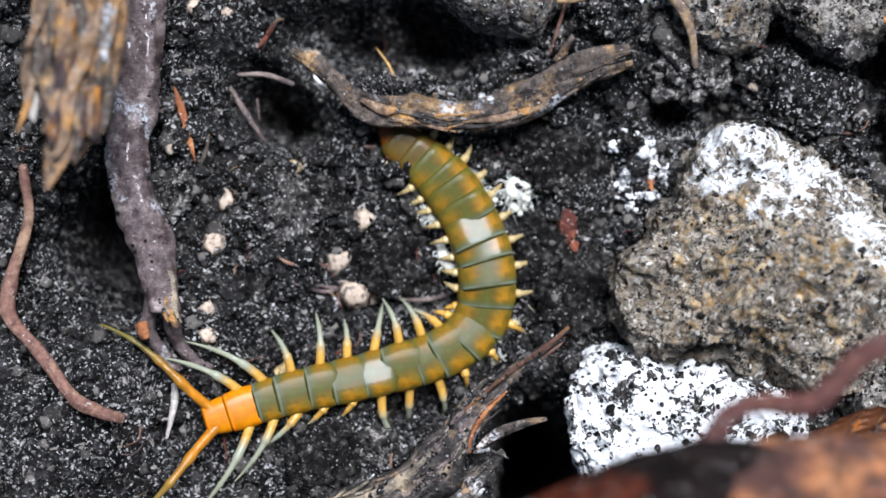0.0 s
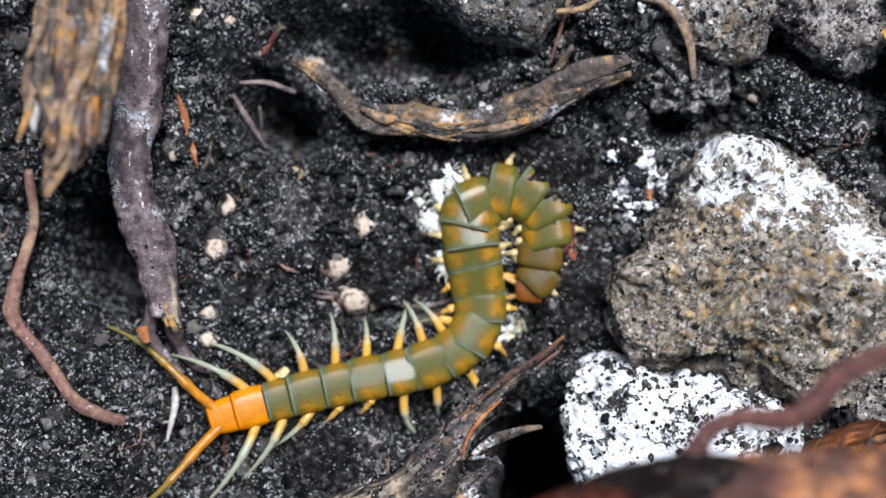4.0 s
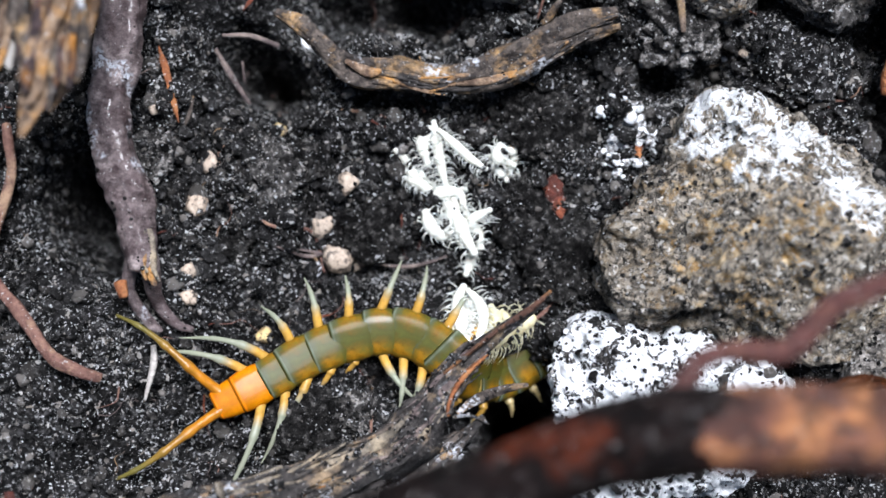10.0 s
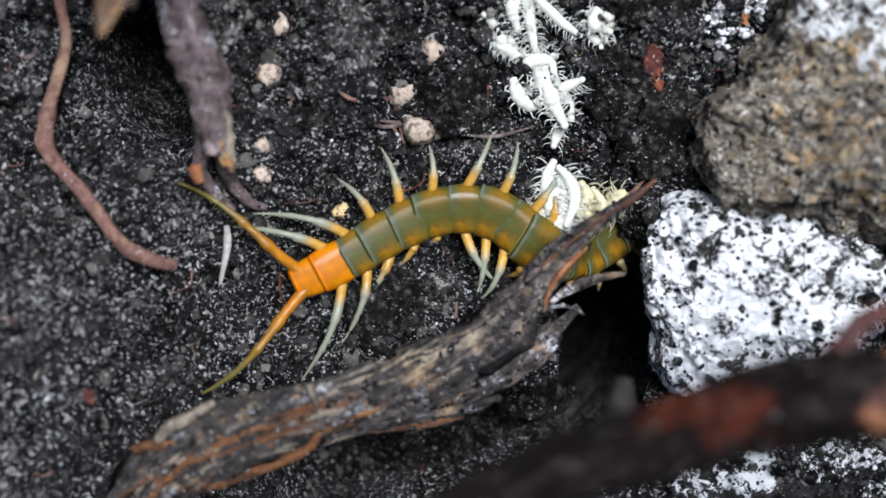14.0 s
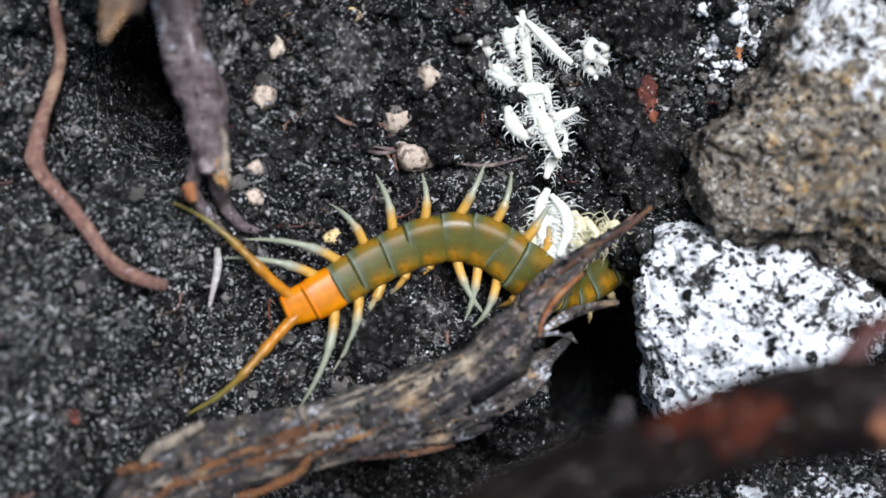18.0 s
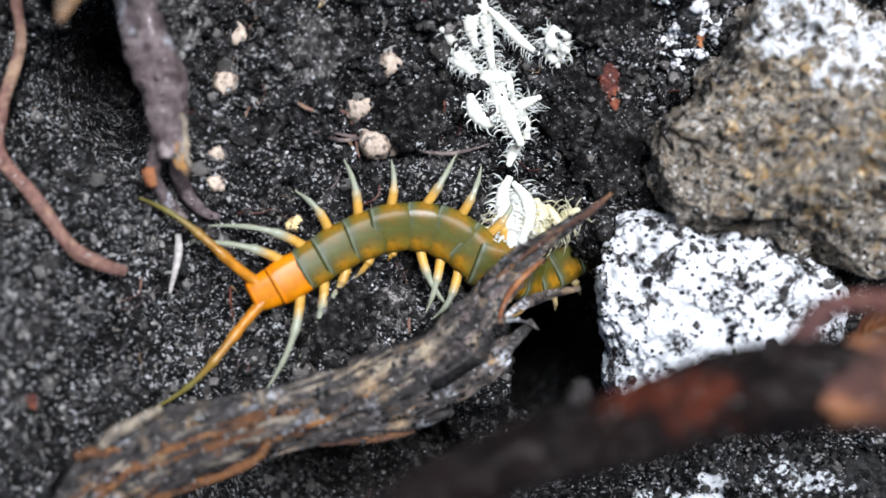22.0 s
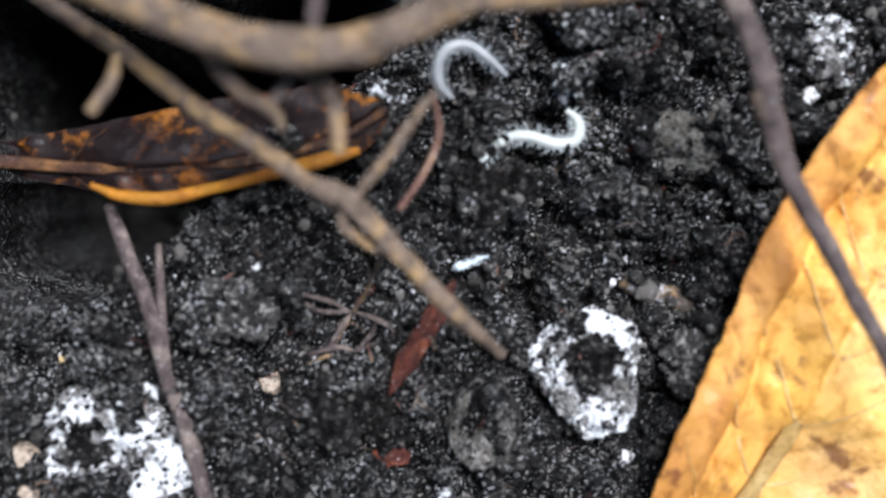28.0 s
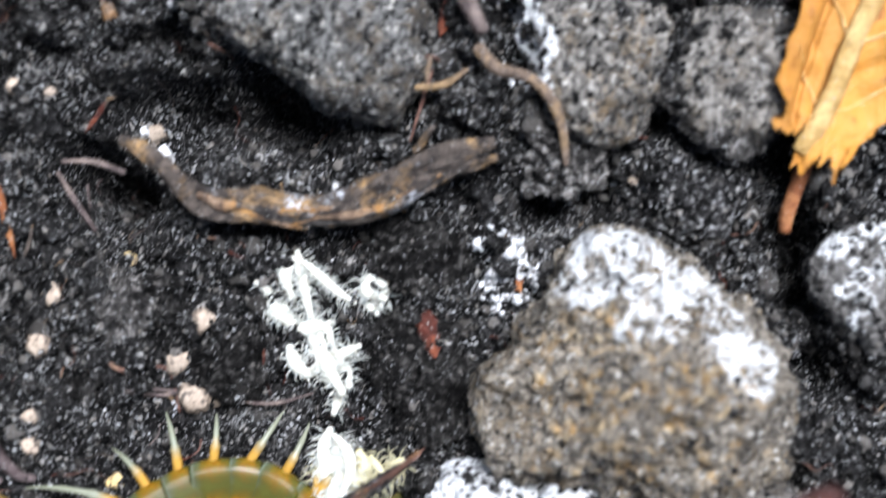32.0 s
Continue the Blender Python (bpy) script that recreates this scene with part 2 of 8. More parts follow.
DARK_BRANCH.node_tree.nodes["Principled BSDF"].inputs["Specular IOR Level"].default_value = 0.08
BRANCH_SIDE = wood_material("wet_side_branch", (0.05, 0.02, 0.018), (0.13, 0.05, 0.042), (0.2, 0.09, 0.06), 0.45)
PALE_FIBRE = wood_material("pale_fibre", (0.08, 0.065, 0.05), (0.3, 0.25, 0.19), (0.42, 0.33, 0.22), 0.65, stain=0.5, blot=0.7)
PALE_TWIG = wood_material("bleached_twig", (0.3, 0.27, 0.24), (0.5, 0.46, 0.42), (0.6, 0.55, 0.5), 0.6)
ORANGE_TWIG = wood_material("orange_twig", (0.16, 0.05, 0.02), (0.35, 0.13, 0.05), (0.45, 0.2, 0.08), 0.5)
RED_CHIP = wood_material("red_chip", (0.03, 0.009, 0.007), (0.13, 0.033, 0.02), (0.26, 0.075, 0.035), 0.45)


def pebble_material(name, a, b):
    m = Mat(name, 0.6, 0.4)
    c = m.mix(m.ramp(m.noise(420, 5, 0.7), [(0.35, 0), (0.65, 1)]), a, b)
    c = m.mix(m.ramp(m.noise(800, 4, 0.7), [(0.5, 0), (0.6, 0.9)]), c, (0.04, 0.03, 0.025))
    c = m.mix(m.random(), c, m.mix(0.35, c, (0.2, 0.17, 0.14)))
    m.color(c)
    m.bump(m.noise(1300, 4), 0.0005, 0.8)
    return m.m


PEBBLE = pebble_material("tan_pebble", (0.52, 0.42, 0.33), (0.27, 0.195, 0.135))
WHITE_BIT = pebble_material("white_grit", (0.85, 0.85, 0.85), (0.6, 0.6, 0.6))
HUSK = pebble_material("pale_husk", (0.62, 0.72, 0.76), (0.5, 0.6, 0.64))
YELLOW_BIT = pebble_material("yellow_grit", (0.68, 0.5, 0.2), (0.55, 0.4, 0.22))


def leaf_material(name, base, deep, tip=None, dark=0.0):
    m = Mat(name, 0.5, 0.25)
    n1, n2 = m.noise(75, 5, 0.6), m.noise(300, 6, 0.75)
    c = m.mix(m.ramp(n1, [(0.35, 0), (0.65, 1)]), base, deep)
    if tip:
        c = m.mix(m.ramp(m.noise(48, 3, 0.5), [(0.5, 0), (0.64, 0.6)]), c, (0.84, 0.46, 0.09))
        d = m.t.nodes.new("ShaderNodeVectorMath")
        d.operation = "LENGTH"
        m.link(m.obj, d.inputs[0])
        far = m.math("ADD", m.math("MULTIPLY", d.outputs["Value"], 12.0), m.math("MULTIPLY", m.math("SUBTRACT", n1, 0.5), 0.9))
        c = m.mix(m.ramp(far, [(0.3, 0.9), (1.0, 0)]), c, tip)
    c = m.mix(m.ramp(n2, [(0.5, 0), (0.66, 0.8)]), c, tuple(v * 0.5 for v in deep))
    c = m.mix(m.ramp(m.noise(140, 4, 0.6), [(0.59, 0), (0.67, 0.85)]), c, (0.16, 0.055, 0.02))
    if tip:
        c = m.mix(m.ramp(m.noise(210, 4, 0.7), [(0.5, 0), (0.64, 0.5)]), c, (0.46, 0.19, 0.025))
    if dark:
        c = m.mix(m.ramp(m.noise(170, 5, 0.7), [(0.37, 0), (0.47, dark)]), c, (0.012, 0.006, 0.006))
    m.color(c)
    m.bump(m.math("ADD", n2, m.math("MULTIPLY", m.noise(1100, 3), 0.5)), 0.0006, 0.9)
    m.b.inputs["Coat Weight"].default_value = 0.06
    return m.m


LEAF = leaf_material("yellow_leaf", (0.86, 0.5, 0.155), (0.66, 0.28, 0.045), (0.4, 0.185, 0.04))
LEAF_EDGE = leaf_material("browned_leaf_edge", (0.7, 0.35, 0.1), (0.48, 0.18, 0.04), (0.38, 0.17, 0.035))
LEAF_PALE = leaf_material("pale_leaf_half", (0.9, 0.6, 0.28), (0.8, 0.42, 0.1), (0.46, 0.19, 0.024))
VEIN = wood_material("leaf_vein", (0.34, 0.2, 0.06), (0.56, 0.36, 0.13), (0.7, 0.5, 0.22), 0.5)
PALE_VEIN = wood_material("pale_leaf_vein", (0.6, 0.34, 0.09), (0.78, 0.5, 0.2), (0.84, 0.6, 0.3), 0.5)
BROWN_LEAF = leaf_material("brown_leaf", (0.34, 0.12, 0.012), (0.1, 0.028, 0.01), None, 0.99)
GOLD_RIM = leaf_material("gold_leaf_rim", (0.6, 0.27, 0.025), (0.42, 0.14, 0.015), None, 0.3)
ORANGE_LEAF = leaf_material("orange_leaf", (0.36, 0.12, 0.02), (0.17, 0.045, 0.012), None, 0.7)


def shell_material(name, olive, spot, edge, spots=0.95, coat=0.32):
    """Horny plate: olive with ochre patches on both halves, a bluish hind band and a painted rim highlight; local y
    runs from tail to head.
    """
    m = Mat(name, 0.5, 0.08)
    x = m.axis(0)
    n = m.noise(420, 4, 0.6)
    side = m.math("ABSOLUTE", x)
    along = m.axis(1, m.t.nodes.new("ShaderNodeTexCoord").outputs["Generated"])
    ragged = m.math("ADD", along, m.math("MULTIPLY", m.math("SUBTRACT", m.noise(380, 3), 0.5), 0.35))
    k = m.math("MULTIPLY", m.ramp(m.math("ADD", m.math("MULTIPLY", side, 250.0), m.math("MULTIPLY", m.math("SUBTRACT", n, 0.5), 0.9)), [(0.12, 0), (0.6, 1), (0.9, 1), (1.05, 0.5)]), m.ramp(ragged, [(0.14, 0), (0.36, 1), (0.58, 1), (0.82, 0.1)]))
    k = m.math("MULTIPLY", k, m.ramp(m.noise(260, 4, 0.65), [(0.3, 0.15), (0.5, spots)]))
    c = m.mix(m.ramp(n, [(0.35, 0), (0.65, 1)]), olive, tuple(v * 0.62 for v in olive))
    c = m.mix(k, c, m.mix(m.ramp(m.noise(520, 4, 0.7), [(0.4, 0), (0.62, 1)]), spot, tuple(v * 0.5 for v in spot)))
    c = m.mix(m.ramp(ragged, [(0.06, 0.8), (0.24, 0)]), c, edge)
    c = m.mix(m.ramp(along, [(0.0, 0.95), (0.03, 0.95), (0.055, 0)]), c, tuple(v * 0.25 for v in olive))
    # pale line painted beside the dark rim as the highlight of its raised edge
    c = m.mix(m.ramp(along, [(0.05, 0), (0.065, 0.5), (0.085, 0.5), (0.12, 0)]), c, tuple(v * 2.2 for v in edge))
    suture = m.ramp(m.math("ABSOLUTE", m.math("SUBTRACT", side, 0.00125)), [(0.00003, 0.6), (0.00013, 0)])
    c = m.mix(suture, c, tuple(v * 0.35 for v in olive))
    m.color(c)
    m.bump(m.math("ADD", m.noise(300, 3), m.math("MULTIPLY", m.noise(1600, 2), 0.2)), 0.0002, 0.25)
    m.b.inputs["Coat Weight"].default_value, m.b.inputs["Coat Roughness"].default_value = coat, 0.2
    m.b.inputs["Subsurface Weight"].default_value, m.b.inputs["Subsurface Scale"].default_value = 0.08, 0.001
    return m.m


OLIVE = shell_material("olive_plate", (0.09, 0.089, 0.016), (0.34, 0.15, 0.006), (0.085, 0.1, 0.075), 1.0, 0.08)
# copy of OLIVE with a stronger coat, only to brighten the highlight on chosen plates
HIGHLIGHT_OLIVE = shell_material("highlight_olive_plate", (0.09, 0.089, 0.016), (0.34, 0.15, 0.006), (0.085, 0.1, 0.075), 1.0, 0.26)
ORANGE_PLATE = shell_material("orange_plate", (0.64, 0.2, 0.001), (0.7, 0.26, 0.003), (0.5, 0.13, 0.004), 0.5, 0.16)
BROWN_PLATE = shell_material("brown_plate", (0.1, 0.066, 0.011), (0.17, 0.075, 0.01), (0.1, 0.075, 0.03), 0.7, 0.2)
HEAD_PLATE = shell_material("head_plate", (0.2, 0.062, 0.008), (0.24, 0.08, 0.01), (0.2, 0.08, 0.015), 0.3)


def flesh_material(name, col, rough=0.3, sub=0.3, fade=None, mottle=0.6, relief=0.6):
    """Soft glossy skin; fade: the tip's colour, and the distances from the origin over which it comes in."""
    m = Mat(name, rough, 0.35)
    c = m.mix(m.ramp(m.noise(500, 4), [(0.35, 0), (0.65, 1)]), col, tuple(v * mottle for v in col))
    if fade:
        d = m.t.nodes.new("ShaderNodeVectorMath")
        d.operation = "LENGTH"
        m.link(m.obj, d.inputs[0])
        c = m.mix(m.ramp(m.math("MULTIPLY", d.outputs["Value"], 30.0), [(fade[1] * 30, 0), (fade[2] * 30, 1)]), c, fade[0])
    m.color(c)
    m.b.inputs["Subsurface Weight"].default_value, m.b.inputs["Subsurface Scale"].default_value = sub, 0.0012
    m.b.inputs["Subsurface Radius"].default_value = (1.0, 0.85, 0.7)
    m.bump(m.noise(900, 4), 0.0003, relief)
    return m.m


BELLY = flesh_material("belly_skin", (0.3, 0.2, 0.04))
LEG_BASE = flesh_material("leg_amber", (0.5, 0.28, 0.055), 0.24, 0.15, ((0.22, 0.23, 0.165), 0.0030, 0.0054))
LEG_PALE = flesh_material("leg_pale_amber", (0.42, 0.32, 0.15), 0.3, 0.2)
TAIL_LEG = flesh_material("tail_leg_orange", (0.42, 0.155, 0.009), 0.3, 0.12, ((0.11, 0.09, 0.022), 0.006, 0.019))
FEELER = flesh_material("feeler_tan", (0.4, 0.23, 0.07))
BABY = flesh_material("juvenile_white", (0.6, 0.595, 0.52), 0.3, 0.5, None, 0.9, 0.08)
BABY_DIM = flesh_material("juvenile_translucent", (0.56, 0.58, 0.54), 0.35, 0.6, None, 0.8, 0.1)
BABY_GREY = flesh_material("juvenile_greyish", (0.3, 0.31, 0.31), 0.35, 0.5, None, 0.75, 0.15)
BABY_WARM = flesh_material("juvenile_cream", (0.58, 0.52, 0.32), 0.3, 0.5, None, 0.85, 0.1)


# ---- numeric helpers ----
def smooth01(t):
    t = np.clip(t, 0, 1)
    return t * t * (3 - 2 * t)


def lattice(ix, iy, iz, seed):
    h = (ix * 374761393 + iy * 668265263 + iz * 2147483647 + seed * 1274126177) & 0xFFFFFFFF
    h = ((h ^ (h >> 13)) * 1274126177) & 0xFFFFFFFF
    return ((h ^ (h >> 16)) & 0xFFFF) / 65535.0 * 2 - 1


def vnoise(x, y, z=0.0, seed=0):
    x, y, z = np.broadcast_arrays(np.asarray(x, float), np.asarray(y, float), np.asarray(z, float))
    fx, fy, fz = np.floor(x), np.floor(y), np.floor(z)
    u, v, w = smooth01(x - fx), smooth01(y - fy), smooth01(z - fz)
    ix, iy, iz = (a.astype(np.int64) for a in (fx, fy, fz))
    out = 0
    for a in (0, 1):
        for b in (0, 1):
            for c in (0, 1):
                k = (u if a else 1 - u) * (v if b else 1 - v) * (w if c else 1 - w)
                out = out + k * lattice(ix + a, iy + b, iz + c, seed)
    return out


def fbm(x, y, z=0.0, scale=0.01, octaves=4, gain=0.5, seed=0):
    out, amp = 0, 1.0
    for k in range(octaves):
        f = 2.03 ** k / scale
        out = out + amp * vnoise(np.asarray(x) * f + 17.3 * k, np.asarray(y) * f + 5.1 * k, np.asarray(z) * f + 9.7 * k, seed + k)
        amp *= gain
    return out


def mesh_of(name, verts, faces, mats, smooth=True, slots=None):
    me = bpy.data.meshes.new(name)
    me.from_pydata([tuple(v) for v in verts], [], faces)
    for m in mats if isinstance(mats, (list, tuple)) else [mats]:
        me.materials.append(m)
    me.polygons.foreach_set("use_smooth", [smooth] * len(me.polygons))
    if slots is not None:
        me.polygons.foreach_set("material_index", slots)
    me.update()
    return me


def thing(name, me, label, category, at=(0, 0, 0), group="", kind=""):
    ob = new(name, me)
    ob.location = at
    return tagged(ob, label, category, group, kind)


def root(name, label, category, at=(0, 0, 0), group=""):
    return tagged(new(name), label, category, group) if at == (0, 0, 0) else thing(name, None, label, category, at, group)


def under(ob, parent, label=""):
    ob.parent = parent
    return tagged(ob, label)


def curve_points(pts, step):
    """Points at even steps on a Catmull-Rom curve through pts (any width of row)."""
    p = np.array(pts, float)
    p = np.vstack([2 * p[0] - p[1], p, 2 * p[-1] - p[-2]])
    out = []
    for i in range(1, len(p) - 2):
        n = max(2, int(np.linalg.norm(p[i + 1, :3] - p[i, :3]) / (step * 0.25)))
        t = np.linspace(0, 1, n, endpoint=False)[:, None]
        a, b, c, d = p[i - 1], p[i], p[i + 1], p[i + 2]
        out.append(0.5 * (2 * b + (c - a) * t + (2 * a - 5 * b + 4 * c - d) * t * t + (3 * b - a - 3 * c + d) * t ** 3))
    out = np.vstack(out + [p[-2][None]])
    s = np.r_[0, np.cumsum(np.linalg.norm(np.diff(out[:, :3], axis=0), axis=1))]
    n = max(2, int(s[-1] / step) + 1)
    even = np.linspace(0, s[-1], n)
    return np.stack([np.interp(even, s, out[:, k]) for k in range(out.shape[1])], 1)


def tube_data(pts, sides=10, step=0.001, rough=0.12, ridge=0.0, flat=1.0, seed=0, grain=0.004):
    """A swept body through rows of x, y, z, radius. ridge: depth of grooves along it; flat: height over width."""
    c = curve_points(pts, step)
    p, r = c[:, :3], np.maximum(c[:, 3], 1e-5)
    tan = np.gradient(p, axis=0)
    tan /= np.linalg.norm(tan, axis=1)[:, None] + 1e-12
    side = np.cross(tan, (0, 0, 1.0))
    weak = np.linalg.norm(side, axis=1) < 0.15
    side[weak] = np.cross(tan[weak], (0, 1.0, 0))
    side /= np.linalg.norm(side, axis=1)[:, None]
    up = np.cross(side, tan)
    a = np.linspace(0, 2 * np.pi, sides, endpoint=False)
    s = np.r_[0, np.cumsum(np.linalg.norm(np.diff(p, axis=0), axis=1))]
    A, S = np.meshgrid(a, s)
    k = 1 + rough * fbm(np.cos(A) * 1.3, np.sin(A) * 1.3, S / grain, 1.0, 3, 0.6, seed)
    if ridge:
        k = k + ridge * fbm(np.cos(A) * 3.2, np.sin(A) * 3.2, S / (grain * 7), 1.0, 3, 0.7, seed + 40)
    R = r[:, None] * k
    v = p[:, None] + side[:, None] * (R * np.cos(A))[..., None] + up[:, None] * (R * np.sin(A) * flat)[..., None]
    n = len(p)
    verts = np.vstack([v.reshape(-1, 3), p[0] - tan[0] * r[0] * 0.3, p[-1] + tan[-1] * r[-1] * 0.3])
    faces = []
    for i in range(n - 1):
        for j in range(sides):
            j2 = (j + 1) % sides
            faces.append((i * sides + j, i * sides + j2, (i + 1) * sides + j2, (i + 1) * sides + j))
    for j in range(sides):
        faces.append((n * sides, (j + 1) % sides, j))
        faces.append((n * sides + 1, (n - 1) * sides + j, (n - 1) * sides + (j + 1) % sides))
    return verts, faces


def tube(name, pts, mat, **kw):
    v, f = tube_data(pts, **kw)
    return mesh_of(name, v, f, mat)


def rad(pts, radii):
    """Adds radii (spread evenly over the points) to a line of places."""
    n = len(pts)
    rr = np.interp(np.linspace(0, 1, n), np.linspace(0, 1, len(radii)), radii)
    return [(*p, r) for p, r in zip(pts, rr)]


# ---- ground ----
def base_height(x, y):
    dip = 0.0105 * np.exp(-((x - 0.003) / 0.030) ** 2 / 2 - ((y - 0.008) / 0.025) ** 2 / 2)
    return -0.0005 - dip + 0.022 * smooth01((-x - 0.04) / 0.045) * smooth01((0.005 - y) / 0.03)


# dark hollows: x, y, radius, depth
HOLLOWS = []
PITS = []


def hollow(places, r, depth):
    for p in places:
        HOLLOWS.append((p[0], p[1], r, depth))


hollow([(-0.0361, 0.0412, -0.0024), (-0.0331, 0.0392, -0.0028), (-0.0290, 0.0365, -0.0028)], 0.0056, 0.016)
hollow([(-0.0186, 0.0531, -0.0020), (-0.0106, 0.0537, -0.0022), (-0.0026, 0.0519, -0.0027), (-0.0240, 0.0500, -0.0020)], 0.007, 0.015)
hollow([(0.0153, -0.0256, -0.0044), (0.0197, -0.0279, -0.0037), (0.0173, -0.0332, -0.0029), (0.0134, -0.0214, -0.0055)], 0.0085, 0.026)
hollow([(0.0031, -0.0464, -0.0015), (-0.0065, -0.0504, -0.0012), (-0.0170, -0.0525, -0.0009), (-0.0266, -0.0556, -0.0008), (-0.0343, -0.0577, -0.0007)], 0.007, 0.02)
hollow([(0.0822, 0.0246, -0.0008), (0.0799, 0.0324, -0.0007), (0.0755, -0.0061, -0.0010), (0.0838, 0.0109, -0.0008)], 0.005, 0.018)
hollow([(0.0581, 0.0511, -0.0009), (0.0773, 0.0451, -0.0007), (0.0383, 0.0384, -0.0030), (0.0481, 0.0374, -0.0022)], 0.004, 0.01)
for q in [(-0.0084, 0.1589, -0.0005), (-0.0011, 0.1560, -0.0005), (0.0090, 0.1575, -0.0005), (0.0191, 0.1598, -0.0005), (0.0276, 0.1649, -0.0005), (0.0341, 0.1692, -0.0005), (-0.0176, 0.1573, -0.0005), (-0.0190, 0.1665, -0.0005)]:
    PITS.append((q[0], q[1], 0.0105))
for q in [(-0.0116, 0.1345, -0.0005), (-0.0070, 0.1330, -0.0005), (-0.0024, 0.1333, -0.0005), (-0.0104, 0.1289, -0.0005), (-0.0054, 0.1288, -0.0005)]:
    PITS.append((q[0], q[1], 0.0055))
for q in [(-0.0163, 0.1359, -0.0005), (-0.0101, 0.1349, -0.0005), (-0.0039, 0.1331, -0.0005), (-0.0165, 0.1306, -0.0005), (-0.0103, 0.1296, -0.0005), (-0.0054, 0.1282, -0.0005), (0.0008, 0.1335, -0.0005), (0.0065, 0.1372, -0.0005), (-0.0089, 0.1426, 0.0), (-0.0025, 0.1420, 0.0), (0.0045, 0.1420, 0.0), (-0.0150, 0.1440, 0.0)]:
    PITS.append((q[0], q[1], 0.0062))
for q in [(0.0168, -0.0322, -0.0031), (0.0141, -0.0390, -0.0022), (0.0117, -0.0428, -0.0018)]:
    PITS.append((q[0], q[1], 0.0075))
hollow([(0.0717, 0.1366, -0.0005), (0.0912, 0.1637, -0.0005), (0.0669, 0.1232, -0.0005)], 0.003, 0.007)
hollow([(-0.0237, 0.0795, -0.0006), (-0.0007, 0.0826, -0.0006), (-0.0110, 0.0606, -0.0015), (-0.0051, 0.0561, -0.0021), (-0.0213, 0.0638, -0.0011)], 0.004, 0.009)
hollow([(-0.0661, 0.0152, -0.0012), (-0.0615, 0.0091, -0.0015), (-0.0641, 0.0202, -0.0013)], 0.0065, 0.022)
hollow([(-0.0321, 0.1079, -0.0005), (-0.0332, 0.0978, -0.0005), (-0.0353, 0.0879, -0.0005)], 0.008, 0.016)
hollow([(-0.0025, 0.1029, -0.0005)], 0.0028, 0.004)
hollow([(0.0030, -0.0006, -0.0104)], 0.003, 0.006)
hollow([(-0.0085, -0.0140, -0.0080), (-0.0040, -0.0182, -0.0080), (0.0000, -0.0160, -0.0080), (-0.0100, -0.0180, -0.0080)], 0.0042, 0.0045)
hollow([(-0.0367, -0.0505, -0.0040), (-0.0292, -0.0485, -0.0040), (-0.0217, -0.0467, -0.0040), (-0.0141, -0.0450, -0.0040), (-0.0075, -0.0440, -0.0040)], 0.0055, 0.018)


def domes(x, y, cell, seed):
    """Rounded lumps, one to each cell, with creases between: 0 to 1."""
    gx, gy = x / cell, y / cell
    gx, gy = gx + 0.35 * vnoise(gx * 1.3, gy * 1.3, 0, seed + 5), gy + 0.35 * vnoise(gx * 1.3, gy * 1.3, 4.0, seed + 6)
    ix, iy = np.floor(gx).astype(np.int64), np.floor(gy).astype(np.int64)
    best = np.zeros(np.broadcast(gx, gy).shape)
    for a in (-1, 0, 1):
        for b in (-1, 0, 1):
            px = ix + a + 0.5 + 0.42 * lattice(ix + a, iy + b, 1, seed)
            py = iy + b + 0.5 + 0.42 * lattice(ix + a, iy + b, 2, seed)
            tall = 0.55 + 0.45 * lattice(ix + a, iy + b, 3, seed)
            d2 = ((gx - px) ** 2 + (gy - py) ** 2) / (0.42 + 0.3 * tall) ** 2
            best = np.maximum(best, tall * np.sqrt(np.maximum(0, 1 - d2)))
    return best


def height(x, y):
    x, y = np.asarray(x, float), np.asarray(y, float)
    h = base_height(x, y)
    for cx, cy, r, d in HOLLOWS:
        q = ((x - cx) ** 2 + (y - cy) ** 2) / (r * r)
        h = h - d * np.exp(-q ** 1.5)
    if PITS:
        q = np.min([np.hypot(x - cx, y - cy) / r for cx, cy, r in PITS], axis=0)
        h = h - 0.14 * np.exp(-(q + 0.12 * fbm(x, y, 0, 0.006, 3, 0.5, 41)) ** 8)
    near = np.exp(-(np.maximum(np.hypot(x - 0.03, y - 0.05) - 0.3, 0) / 0.2) ** 2)
    rise = 1 + 1.1 * smooth01((y - 0.04) / 0.03)
    calm = 1 - 0.45 * smooth01((-x - 0.02) / 0.03) * smooth01((0.0 - y) / 0.02)
    h = h + near * calm * (0.0026 * fbm(x, y, 0, 0.022, 2, 0.5, 3) + 0.0022 * np.abs(fbm(x, y, 0, 0.006, 2, 0.5, 9)))
    h = h + near * (0.0013 * fbm(x, y, 0, 0.0034, 4, 0.62, 21)) + near * calm * 0.0022 * np.abs(fbm(x, y, 0, 0.011, 3, 0.55, 31))
    h = h + near * ((0.0040 * domes(x, y, 0.0085, 3) + 0.0005) * calm * rise + 0.0026 * domes(x, y, 0.0036, 7) * (0.35 + 0.65 * calm) * rise + 0.0009 * domes(x, y, 0.0016, 11) - 0.0038)
    return h + (1 - near) * 0.02 * fbm(x, y, 0, 0.9, 3, 0.5, 5)


